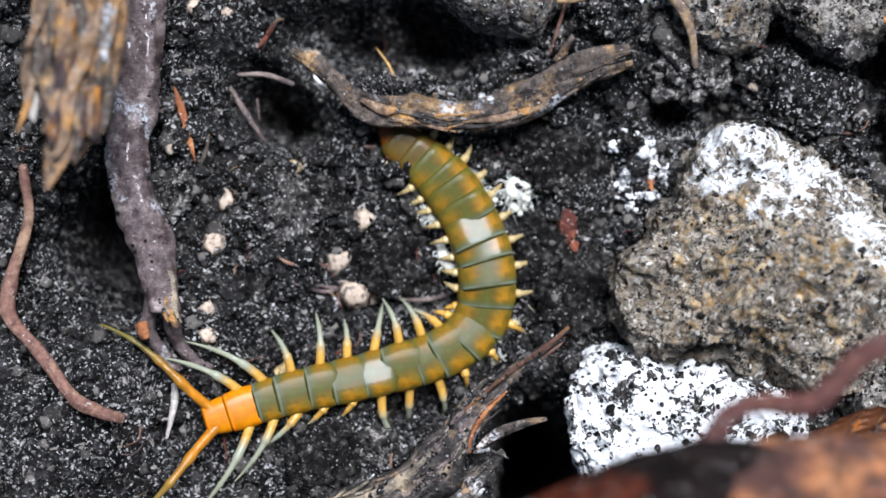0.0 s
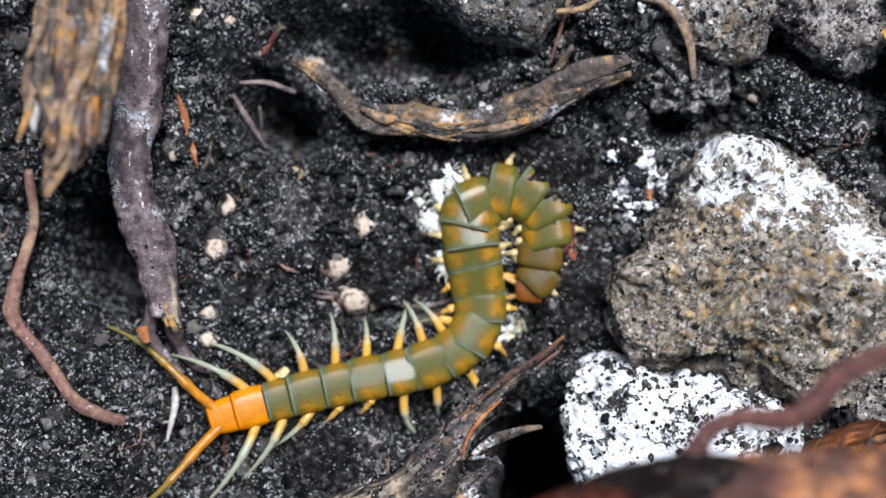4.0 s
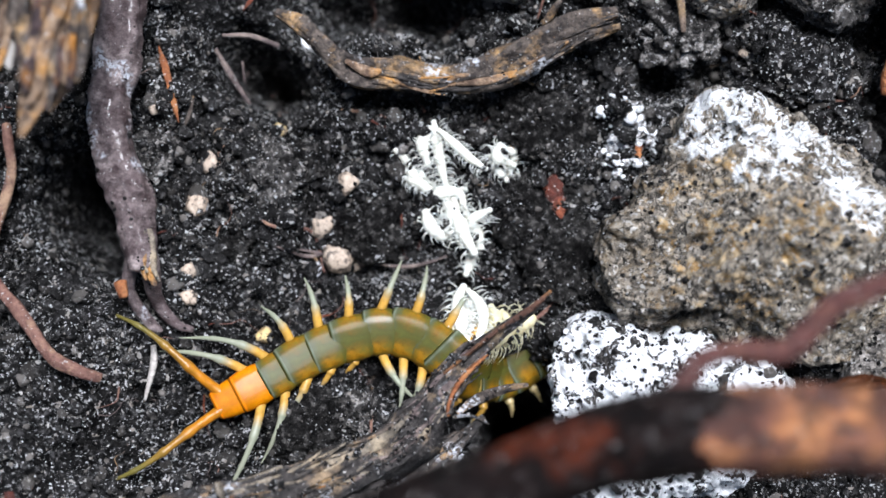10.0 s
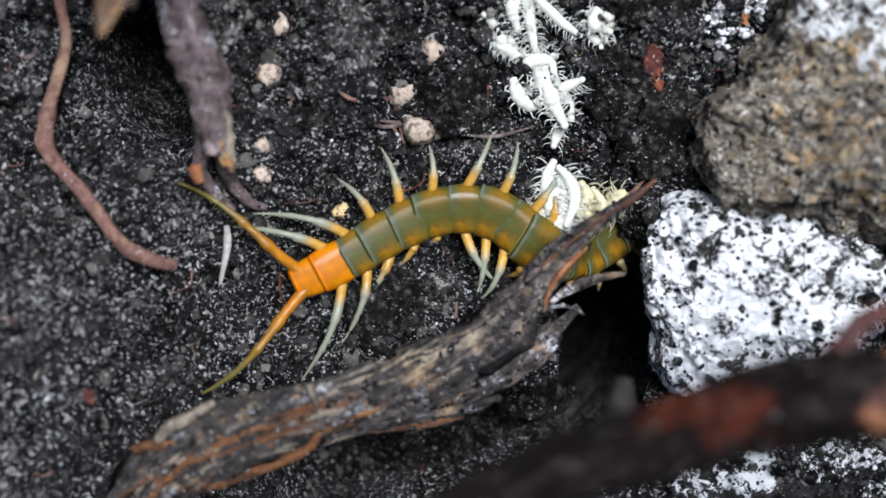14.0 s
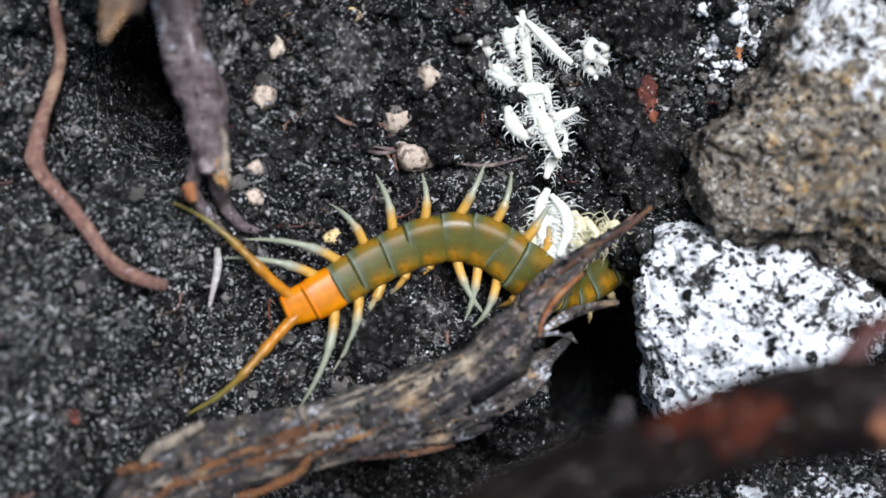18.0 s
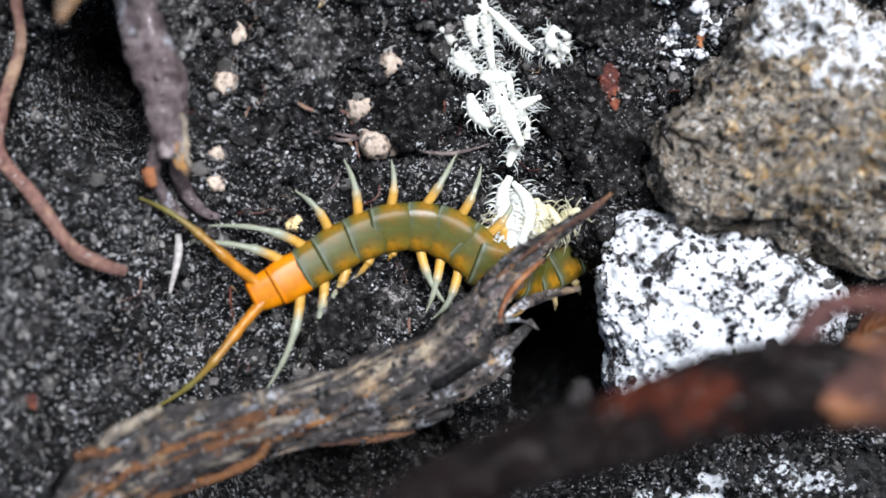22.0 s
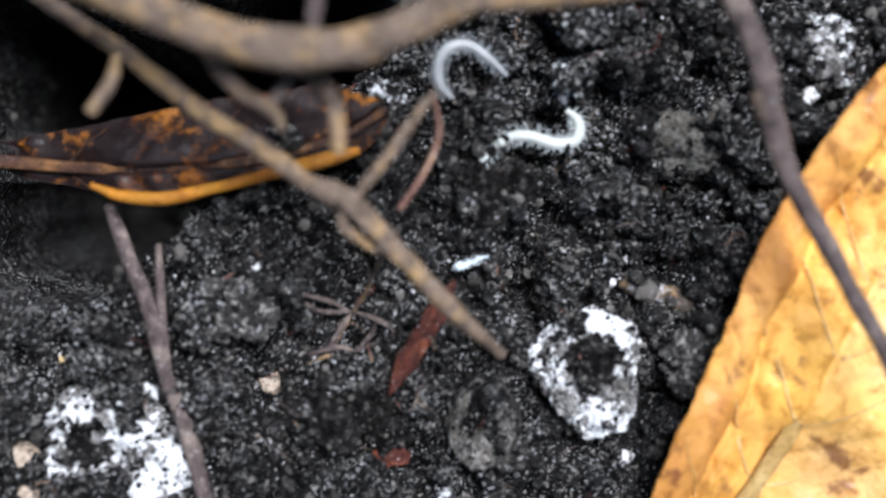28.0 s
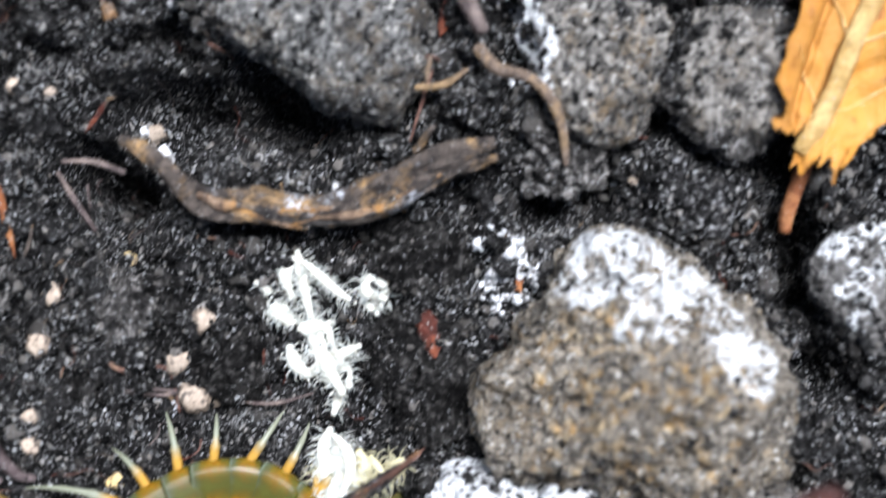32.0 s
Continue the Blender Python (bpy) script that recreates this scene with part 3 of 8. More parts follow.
def build_ground():
    fine_x, fine_y = np.arange(-0.105, 0.165, 0.0005), np.arange(-0.10, 0.195, 0.0005)

    def reach(line):
        out = 0.001 * 1.32 ** np.arange(1, 40)
        return np.r_[(line[0] - np.cumsum(out))[::-1], line, line[-1] + np.cumsum(out)]

    xs, ys = reach(fine_x), reach(fine_y)
    X, Y = np.meshgrid(xs, ys)
    v = np.stack([X, Y, height(X, Y)], -1).reshape(-1, 3)
    nx, ny = len(xs), len(ys)
    i = (np.arange(ny - 1)[:, None] * nx + np.arange(nx - 1)[None]).reshape(-1)
    f = np.stack([i, i + 1, i + 1 + nx, i + nx], 1)
    me = bpy.data.meshes.new("ground")
    me.vertices.add(len(v))
    me.vertices.foreach_set("co", v.ravel())
    me.loops.add(f.size)
    me.loops.foreach_set("vertex_index", f.ravel().astype(np.int32))
    me.polygons.add(len(f))
    me.polygons.foreach_set("loop_start", np.arange(0, f.size, 4, dtype=np.int32))
    me.polygons.foreach_set("loop_total", np.full(len(f), 4, np.int32))
    me.polygons.foreach_set("use_smooth", np.ones(len(f), bool))
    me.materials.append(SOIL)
    me.update(calc_edges=True)
    thing("ground", me, "black crumbly moist soil flecked with white sand grains", "ground", kind="structure")


build_ground()


def on_ground(x, y, lift=0.0):
    return (float(x), float(y), float(height(x, y)) + lift)


def ball(sub):
    bm = bmesh.new()
    bmesh.ops.create_icosphere(bm, subdivisions=sub, radius=1.0)
    v = np.array([tuple(q.co) for q in bm.verts])
    f = [tuple(q.index for q in p.verts) for p in bm.faces]
    bm.free()
    return v, f


BALL1, BALL2, BALL3, BALL4 = ball(1), ball(2), ball(3), ball(5)


def lump_mesh(name, mat, size, seed, sub=BALL3, bumpy=0.22, fine=0.06, flat=0.7, facet=0.0):
    v, f = sub
    d = 1 + bumpy * fbm(v[:, 0], v[:, 1], v[:, 2] + seed * 3.1, 1.1, 2, 0.5, seed) + fine * fbm(v[:, 0], v[:, 1], v[:, 2], 0.25, 3, 0.6, seed + 7)
    if facet:
        rng = np.random.RandomState(seed)
        for _ in range(7):
            n = rng.normal(size=3)
            n /= np.linalg.norm(n)
            d = np.minimum(d, facet / np.maximum(v @ n, 0.3))
    q = v * d[:, None] * size
    q[:, 2] *= flat
    return mesh_of(name, q, f, mat, True)


# ---- stones ----
def outline_stone(name, label, poly, top, mat_of, seed, sink=0.006, rough=0.0022, lean=(0, 0), power=0.62, res=(260, 110), category="stone", grit=260, round_off=0.022, facets=()):
    """A stone whose plan is the rounded polygon poly, rising to the height top over its middle. mat_of takes the origin."""
    poly = np.array(poly)
    c = poly.mean(0)
    c[2] = float(height(c[0], c[1]))
    ang = np.arctan2(poly[:, 1] - c[1], poly[:, 0] - c[0])
    dist = np.hypot(poly[:, 0] - c[0], poly[:, 1] - c[1])
    o = np.argsort(ang)
    ang, dist = ang[o], dist[o]
    th = np.linspace(-np.pi, np.pi, res[0], endpoint=False)
    R = np.interp(th, np.r_[ang[-1] - 2 * np.pi, ang, ang[0] + 2 * np.pi], np.r_[dist[-1], dist, dist[0]])
    kern = np.exp(-(np.arange(-40, 41) / (res[0] * round_off)) ** 2)
    R = np.convolve(np.r_[R[-40:], R, R[:40]], kern / kern.sum(), 'valid')
    ph = np.linspace(-0.9, np.pi / 2, res[1])
    H = top - c[2]
    T, P = np.meshgrid(th, ph)
    rr = np.cos(P) ** power * R[None]
    zz = np.where(P > 0, np.sin(np.maximum(P, 0)) ** 0.8 * H, P / 0.9 * (sink + 0.004))
    slope = np.clip(zz / max(H, 1e-6), 0, 1)
    x, y = rr * np.cos(T) + lean[0] * slope, rr * np.sin(T) + lean[1] * slope
    for fx, fy, fz, nx, ny in facets:
        plane = fz - c[2] - nx * (x + c[0] - fx) - ny * (y + c[1] - fy)
        d = np.clip(0.5 + 0.5 * (plane - zz) / 0.0012, 0, 1)
        zz = np.where(P > 0, plane * (1 - d) + zz * d - 0.0012 * d * (1 - d), zz)
    n = fbm(x, y, zz, 0.013, 2, 0.5, seed) * 1.2 + 0.9 * fbm(x, y, zz, 0.0052, 5, 0.62, seed + 11)
    rim = smooth01((np.hypot(x, y) / R[None] - 0.35) / 0.5)
    k = 1 + rough * n / np.maximum(np.hypot(x, y), 0.006) * 0.75 * rim
    x, y, zz = x * k, y * k, zz + rough * 0.9 * (fbm(x, y, zz, 0.014, 2, 0.5, seed + 31) +  0.9 * fbm(x, y, zz + 0.3, 0.005, 5, 0.62, seed + 23) + 0.4 * domes(x, y, 0.0027, seed + 2) + 0.35 * domes(x, y, 0.0014, seed + 4)) * (P > 0)
    v = np.stack([x, y, zz], -1).reshape(-1, 3)
    n0 = res[0]
    i = (np.arange(res[1] - 1)[:, None] * n0 + np.arange(n0)[None])
    i2 = (np.arange(res[1] - 1)[:, None] * n0 + (np.arange(n0)[None] + 1) % n0)
    f = np.stack([i, i2, i2 + n0, i + n0], -1).reshape(-1, 4)
    me = mesh_of(name, v, [tuple(q) for q in f.tolist()], mat_of(c))
    ob = thing(name, me, label, category, tuple(c))
    # soil grains that cling to the stone and lie along its foot
    rng = np.random.RandomState(seed)
    up = v[(P.reshape(-1) > 0.12)]
    area = float(np.mean(dist)) ** 2
    on = up[rng.randint(len(up), size=int(min(grit * area / 0.0001, 2600)))]
    a = rng.uniform(-np.pi, np.pi, int(min(float(np.mean(dist)) / 0.01 * 150, 420)))
    ra = np.interp(a, th, R) * rng.uniform(0.97, 1.13, len(a))
    gx, gy = ra * np.cos(a), ra * np.sin(a)
    foot = np.stack([gx, gy, height(gx + c[0], gy + c[1]) - c[2]], 1)
    at = np.vstack([on, foot])
    k = 0.00028 * np.exp(rng.normal(0, 0.5, len(at)))
    k[len(on):] *= 1.6
    bv, bf = BALL1
    w = bv[None] * (1 + rng.uniform(-0.3, 0.3, (len(at), len(bv), 1))) * k[:, None, None] + at[:, None]
    g = np.array(bf)[None] + (np.arange(len(at)) * len(bv))[:, None, None]
    gm = mesh_of("clinging_grit", w.reshape(-1, 3), [tuple(q) for q in g.reshape(-1, 3).tolist()], CRUMB)
    tagged(under(new("clinging_grit", gm), ob, "dark soil grains clinging to the stone"), kind="stuff")
    return ob


def crust(places, r):
    """Crust patches round world places, for a stone at the origin c."""
    return lambda c: [(p[0] - c[0], p[1] - c[1], p[2] - c[2], r) for p in places]


def stones():
    w = crust([(0.0445, 0.0284, 0.0106), (0.0508, 0.0296, 0.0115), (0.0565, 0.0261, 0.0119), (0.0613, 0.0226, 0.0122), (0.0652, 0.0172, 0.0124), (0.0559, 0.0205, 0.0115), (0.0682, 0.0127, 0.0125)], 0.0068)
    rust = crust([(0.0529, 0.0107, 0.0239), (0.0485, 0.0131, 0.0232), (0.0573, 0.0065, 0.0245), (0.0443, 0.0103, 0.0224), (0.0540, 0.0037, 0.0241)], 0.0165)
    outline_stone("stone", "large grey pitted stone with ochre grains and a white crust", [(0.0439, 0.0317, -0.0001), (0.0505, 0.0337, 0.0007), (0.0583, 0.0318, 0.0013), (0.0663, 0.0268, 0.0016), (0.0724, 0.0212, 0.0019), (0.0787, 0.0108, 0.0021), (0.0791, 0.0002, 0.0021), (0.0726, -0.0078, 0.0019), (0.0639, -0.0115, 0.0015), (0.0533, -0.0082, 0.0004), (0.0417, -0.0053, -0.0015), (0.0322, -0.0044, -0.0033), (0.0258, 0.0021, -0.0052), (0.0269, 0.0095, -0.0051), (0.0344, 0.0148, -0.0034), (0.0389, 0.0228, -0.0018)], 0.021,
                  lambda c: stone_material("ochre_stone", (0.032, 0.028, 0.024), (0.29, 0.252, 0.205), 1.0, w(c), 0.635, True, rust(c), 1.9), 6, rough=0.0024, grit=70, res=(360, 140), round_off=0.02,
                  facets=((0.053, 0.008, 0.0205, -0.06, -0.1), (0.037, 0.006, 0.0105, -0.55, 0.1), (0.062, 0.022, 0.0125, 0.4, 0.6), (0.069, -0.003, 0.012, 0.5, -0.5), (0.0435, 0.022, 0.0125, -0.6, 0.45), (0.05, -0.006, 0.011, 0.0, -0.7)))
    w2 = crust([(0.0244, -0.0109, 0.0054), (0.0300, -0.0161, 0.0071), (0.0364, -0.0122, 0.0074), (0.0421, -0.0174, 0.0088), (0.0475, -0.0125, 0.0090), (0.0540, -0.0141, 0.0098), (0.0243, -0.0054, 0.0044)] + [(0.0254, -0.0153, 0.0023), (0.0282, -0.0253, 0.0045), (0.0374, -0.0250, 0.0052), (0.0348, -0.0325, 0.0059), (0.0463, -0.0173, 0.0053), (0.0518, -0.0190, 0.0059), (0.0439, -0.0267, 0.0059), (0.0265, -0.0328, 0.0055)], 0.0125)
    outline_stone("stone", "white crusted stone peppered with black pores", [(0.0219, -0.0068, -0.0077), (0.0275, -0.0033, -0.0073), (0.0360, -0.0073, -0.0052), (0.0453, -0.0060, -0.0038), (0.0547, -0.0100, -0.0023), (0.0615, -0.0170, -0.0014), (0.0610, -0.0257, -0.0012), (0.0526, -0.0307, -0.0013), (0.0433, -0.0358, -0.0014), (0.0319, -0.0400, -0.0015), (0.0261, -0.0367, -0.0021), (0.0235, -0.0268, -0.0037), (0.0201, -0.0155, -0.0062)], 0.0085,
                  lambda c: stone_material("white_stone", (0.009, 0.008, 0.008), (0.055, 0.05, 0.046), 0.0, w2(c), 0.612, True), 8, rough=0.0019, grit=200, res=(320, 120), round_off=0.014,
                  facets=((0.03, -0.02, 0.0075, -0.12, 0.02), (0.048, -0.016, 0.009, 0.1, 0.12)))
    outline_stone("stone", "grey angular stone half sunk in black soil", [(-0.0178, 0.0705, -0.0008), (-0.0134, 0.0740, -0.0007), (-0.0060, 0.0767, -0.0007), (0.0034, 0.0762, -0.0007), (0.0129, 0.0748, -0.0008), (0.0198, 0.0703, -0.0009), (0.0214, 0.0627, -0.0013), (0.0171, 0.0557, -0.0020), (0.0134, 0.0508, -0.0028), (0.0066, 0.0526, -0.0026), (-0.0003, 0.0562, -0.0021), (-0.0053, 0.0598, -0.0016), (-0.0129, 0.0651, -0.0011)], 0.010,
                  lambda c: stone_material("grey_stone", (0.028, 0.027, 0.026), (0.2, 0.195, 0.185), 0.25, crust([(-0.0067, 0.0749, 0.0082), (-0.0021, 0.0751, 0.0082)], 0.006)(c), 0.61, True), 12, rough=0.0014)
    outline_stone("stone", "brown grey stone with white mould at its edge", [(0.0350, 0.0758, -0.0006), (0.0417, 0.0772, -0.0006), (0.0506, 0.0766, -0.0006), (0.0558, 0.0719, -0.0006), (0.0585, 0.0642, -0.0007), (0.0572, 0.0561, -0.0008), (0.0517, 0.0489, -0.0012), (0.0439, 0.0478, -0.0017), (0.0387, 0.0535, -0.0015), (0.0352, 0.0613, -0.0011), (0.0335, 0.0690, -0.0008)], 0.009,
                  lambda c: stone_material("mouldy_stone", (0.022, 0.02, 0.018), (0.26, 0.24, 0.215), 0.45, crust([(0.0370, 0.0758, 0.0054), (0.0346, 0.0690, 0.0052), (0.0360, 0.0642, 0.0050), (0.0347, 0.0592, 0.0048)], 0.006)(c), 0.61, True), 15, rough=0.0016)
    outline_stone("stone", "rounded grey stone beside a yellow leaf", [(0.0586, 0.0622, -0.0007), (0.0621, 0.0674, -0.0006), (0.0689, 0.0696, -0.0005), (0.0762, 0.0669, -0.0005), (0.0788, 0.0598, -0.0006), (0.0771, 0.0527, -0.0006), (0.0713, 0.0475, -0.0007), (0.0634, 0.0483, -0.0009), (0.0583, 0.0541, -0.0009)], 0.012,
                  lambda c: stone_material("round_grey_stone", (0.03, 0.028, 0.026), (0.31, 0.285, 0.255), 0.2, None), 19, rough=0.0014)
    outline_stone("stone", "soil covered grey stone with a white mould patch", [(-0.0085, 0.0886, -0.0005), (-0.0069, 0.1002, -0.0005), (-0.0090, 0.1065, -0.0005), (-0.0015, 0.1112, -0.0005), (0.0079, 0.1093, -0.0005), (0.0128, 0.1021, -0.0005), (0.0131, 0.0928, -0.0005), (0.0104, 0.0860, -0.0006), (0.0011, 0.0836, -0.0006), (-0.0055, 0.0842, -0.0006)], 0.009,
                  lambda c: stone_material("mould_ring_stone", (0.02, 0.019, 0.018), (0.2, 0.19, 0.18), 0.0, crust([(-0.0009, 0.0934, 0.0065), (0.0009, 0.0903, 0.0065), (0.0042, 0.0962, 0.0065), (0.0080, 0.0981, 0.0065), (-0.0065, 0.1041, 0.0065), (-0.0064, 0.1000, 0.0065), (0.0084, 0.1079, 0.0065), (-0.0033, 0.0963, 0.0065)], 0.0062)(c), 0.635, True), 23, rough=0.0016)
    outline_stone("stone", "grey stone with a ragged white mould crust", [(0.0688, 0.1138, -0.0005), (0.0716, 0.1184, -0.0005), (0.0764, 0.1216, -0.0005), (0.0822, 0.1208, -0.0005), (0.0856, 0.1168, -0.0005), (0.0850, 0.1090, -0.0005), (0.0818, 0.1030, -0.0005), (0.0768, 0.1018, -0.0005), (0.0716, 0.1060, -0.0005)], 0.010,
                  lambda c: stone_material("mould_crust_stone", (0.025, 0.023, 0.022), (0.22, 0.21, 0.2), 0.0, crust([(0.0710, 0.1142, 0.0075), (0.0732, 0.1105, 0.0075), (0.0772, 0.1194, 0.0075), (0.0824, 0.1166, 0.0075), (0.0782, 0.1037, 0.0075), (0.0719, 0.1079, 0.0075)], 0.0062)(c), 0.635, True), 27, rough=0.0016)
    outline_stone("stone", "small round grey stone in soil", [(0.0560, 0.1066, -0.0005), (0.0591, 0.1104, -0.0005), (0.0635, 0.1093, -0.0005), (0.0662, 0.1040, -0.0005), (0.0651, 0.0988, -0.0005), (0.0611, 0.0964, -0.0005), (0.0568, 0.0982, -0.0005)], 0.006,
                  lambda c: stone_material("small_grey_stone", (0.05, 0.047, 0.043), (0.26, 0.245, 0.225), 0.1, None), 31, rough=0.001, res=(140, 60))
    outline_stone("stone", "whitish crusted stone beside the large stone", [(0.0839, 0.0334, -0.0007), (0.0888, 0.0363, -0.0006), (0.0956, 0.0372, -0.0005), (0.1015, 0.0325, -0.0005), (0.1033, 0.0230, -0.0005), (0.0993, 0.0155, -0.0006), (0.0915, 0.0155, -0.0006), (0.0858, 0.0212, -0.0007)], 0.009,
                  lambda c: stone_material("chalky_stone", (0.04, 0.037, 0.034), (0.16, 0.15, 0.14), 0.0, crust([(0.0876, 0.0312, 0.0074), (0.0923, 0.0303, 0.0074), (0.0894, 0.0249, 0.0074), (0.0941, 0.0267, 0.0074)], 0.006)(c), 0.65, True), 35, rough=0.0018)
    outline_stone("stone", "black and white crusted stone under a branch", [(0.0242, -0.0544, -0.0009), (0.0298, -0.0503, -0.0010), (0.0442, -0.0458, -0.0009), (0.0588, -0.0433, -0.0007), (0.0688, -0.0439, -0.0006), (0.0752, -0.0487, -0.0005), (0.0780, -0.0586, -0.0005), (0.0604, -0.0642, -0.0005), (0.0405, -0.0648, -0.0006)], 0.004,
                  lambda c: stone_material("peppered_stone", (0.008, 0.008, 0.008), (0.035, 0.033, 0.031), 0.0, crust([(0.0291, -0.0521, 0.0031), (0.0387, -0.0498, 0.0031), (0.0502, -0.0485, 0.0033), (0.0600, -0.0491, 0.0034)], 0.0048)(c), 0.66), 39, rough=0.002)
    outline_stone("stone", "pale grey pitted stone between rocks and branch", [(0.0711, -0.0090, -0.0011), (0.0760, -0.0068, -0.0010), (0.0801, -0.0086, -0.0008), (0.0844, -0.0143, -0.0007), (0.0808, -0.0204, -0.0007), (0.0748, -0.0206, -0.0008), (0.0696, -0.0169, -0.0010)], 0.008,
                  lambda c: stone_material("pale_stone", (0.1, 0.09, 0.08), (0.27, 0.245, 0.22), 0.2, None), 43, rough=0.0014)
    outline_stone("stone", "white chalky stone under a wet branch", [(0.0719, -0.0415, -0.0006), (0.0758, -0.0389, -0.0006), (0.0859, -0.0381, -0.0005), (0.0943, -0.0419, -0.0005), (0.0928, -0.0499, -0.0005), (0.0807, -0.0522, -0.0005), (0.0733, -0.0484, -0.0006)], 0.008,
                  lambda c: stone_material("chalk_stone", (0.2, 0.2, 0.2), (0.5, 0.5, 0.5), 0.0, crust([(0.0729, -0.0397, 0.0074), (0.0789, -0.0405, 0.0074), (0.0849, -0.0423, 0.0075)], 0.009)(c), 0.5), 47, rough=0.001)
    outline_stone("stone", "dull grey stone beyond the juveniles", [(0.0841, 0.1453, -0.0005), (0.0856, 0.1515, -0.0005), (0.0918, 0.1535, -0.0005), (0.0989, 0.1520, -0.0005), (0.1015, 0.1475, -0.0005), (0.0978, 0.1431, -0.0005), (0.0907, 0.1420, -0.0005)], 0.006,
                  lambda c: stone_material("dull_stone", (0.06, 0.056, 0.05), (0.19, 0.18, 0.16), 0.15, None), 51, rough=0.0016)
    outline_stone("stone", "grey crusty stone at the top of the slope", [(0.1106, 0.1649, -0.0005), (0.1142, 0.1692, -0.0005), (0.1204, 0.1681, -0.0005), (0.1220, 0.1627, -0.0005), (0.1193, 0.1584, -0.0005), (0.1131, 0.1577, -0.0005)], 0.006,
                  lambda c: stone_material("crusty_stone", (0.06, 0.057, 0.052), (0.2, 0.19, 0.18), 0.0, crust([(0.1140, 0.1660, 0.0045), (0.1166, 0.1634, 0.0045)], 0.0058)(c), 0.645), 55, rough=0.0018)


stones()


def cling(ob, count, seed):
    """Grains of soil and sand that stick to the upper side of a lump."""
    rng = np.random.RandomState(seed)
    at = np.array([tuple(v.co) for v in ob.data.vertices])
    at = at[at[:, 2] > 0]
    at = at[rng.randint(len(at), size=count)]
    k = 0.00022 * np.exp(rng.normal(0, 0.5, count))
    bv, bf = BALL1
    w = bv[None] * (1 + rng.uniform(-0.3, 0.3, (count, len(bv), 1))) * k[:, None, None] + at[:, None]
    g = np.array(bf)[None] + (np.arange(count) * len(bv))[:, None, None]
    tagged(under(new("clinging_grit", mesh_of("clinging_grit", w.reshape(-1, 3), [tuple(q) for q in g.reshape(-1, 3).tolist()], CRUMB)), ob, "loose grains on the soil lump"), kind="stuff")


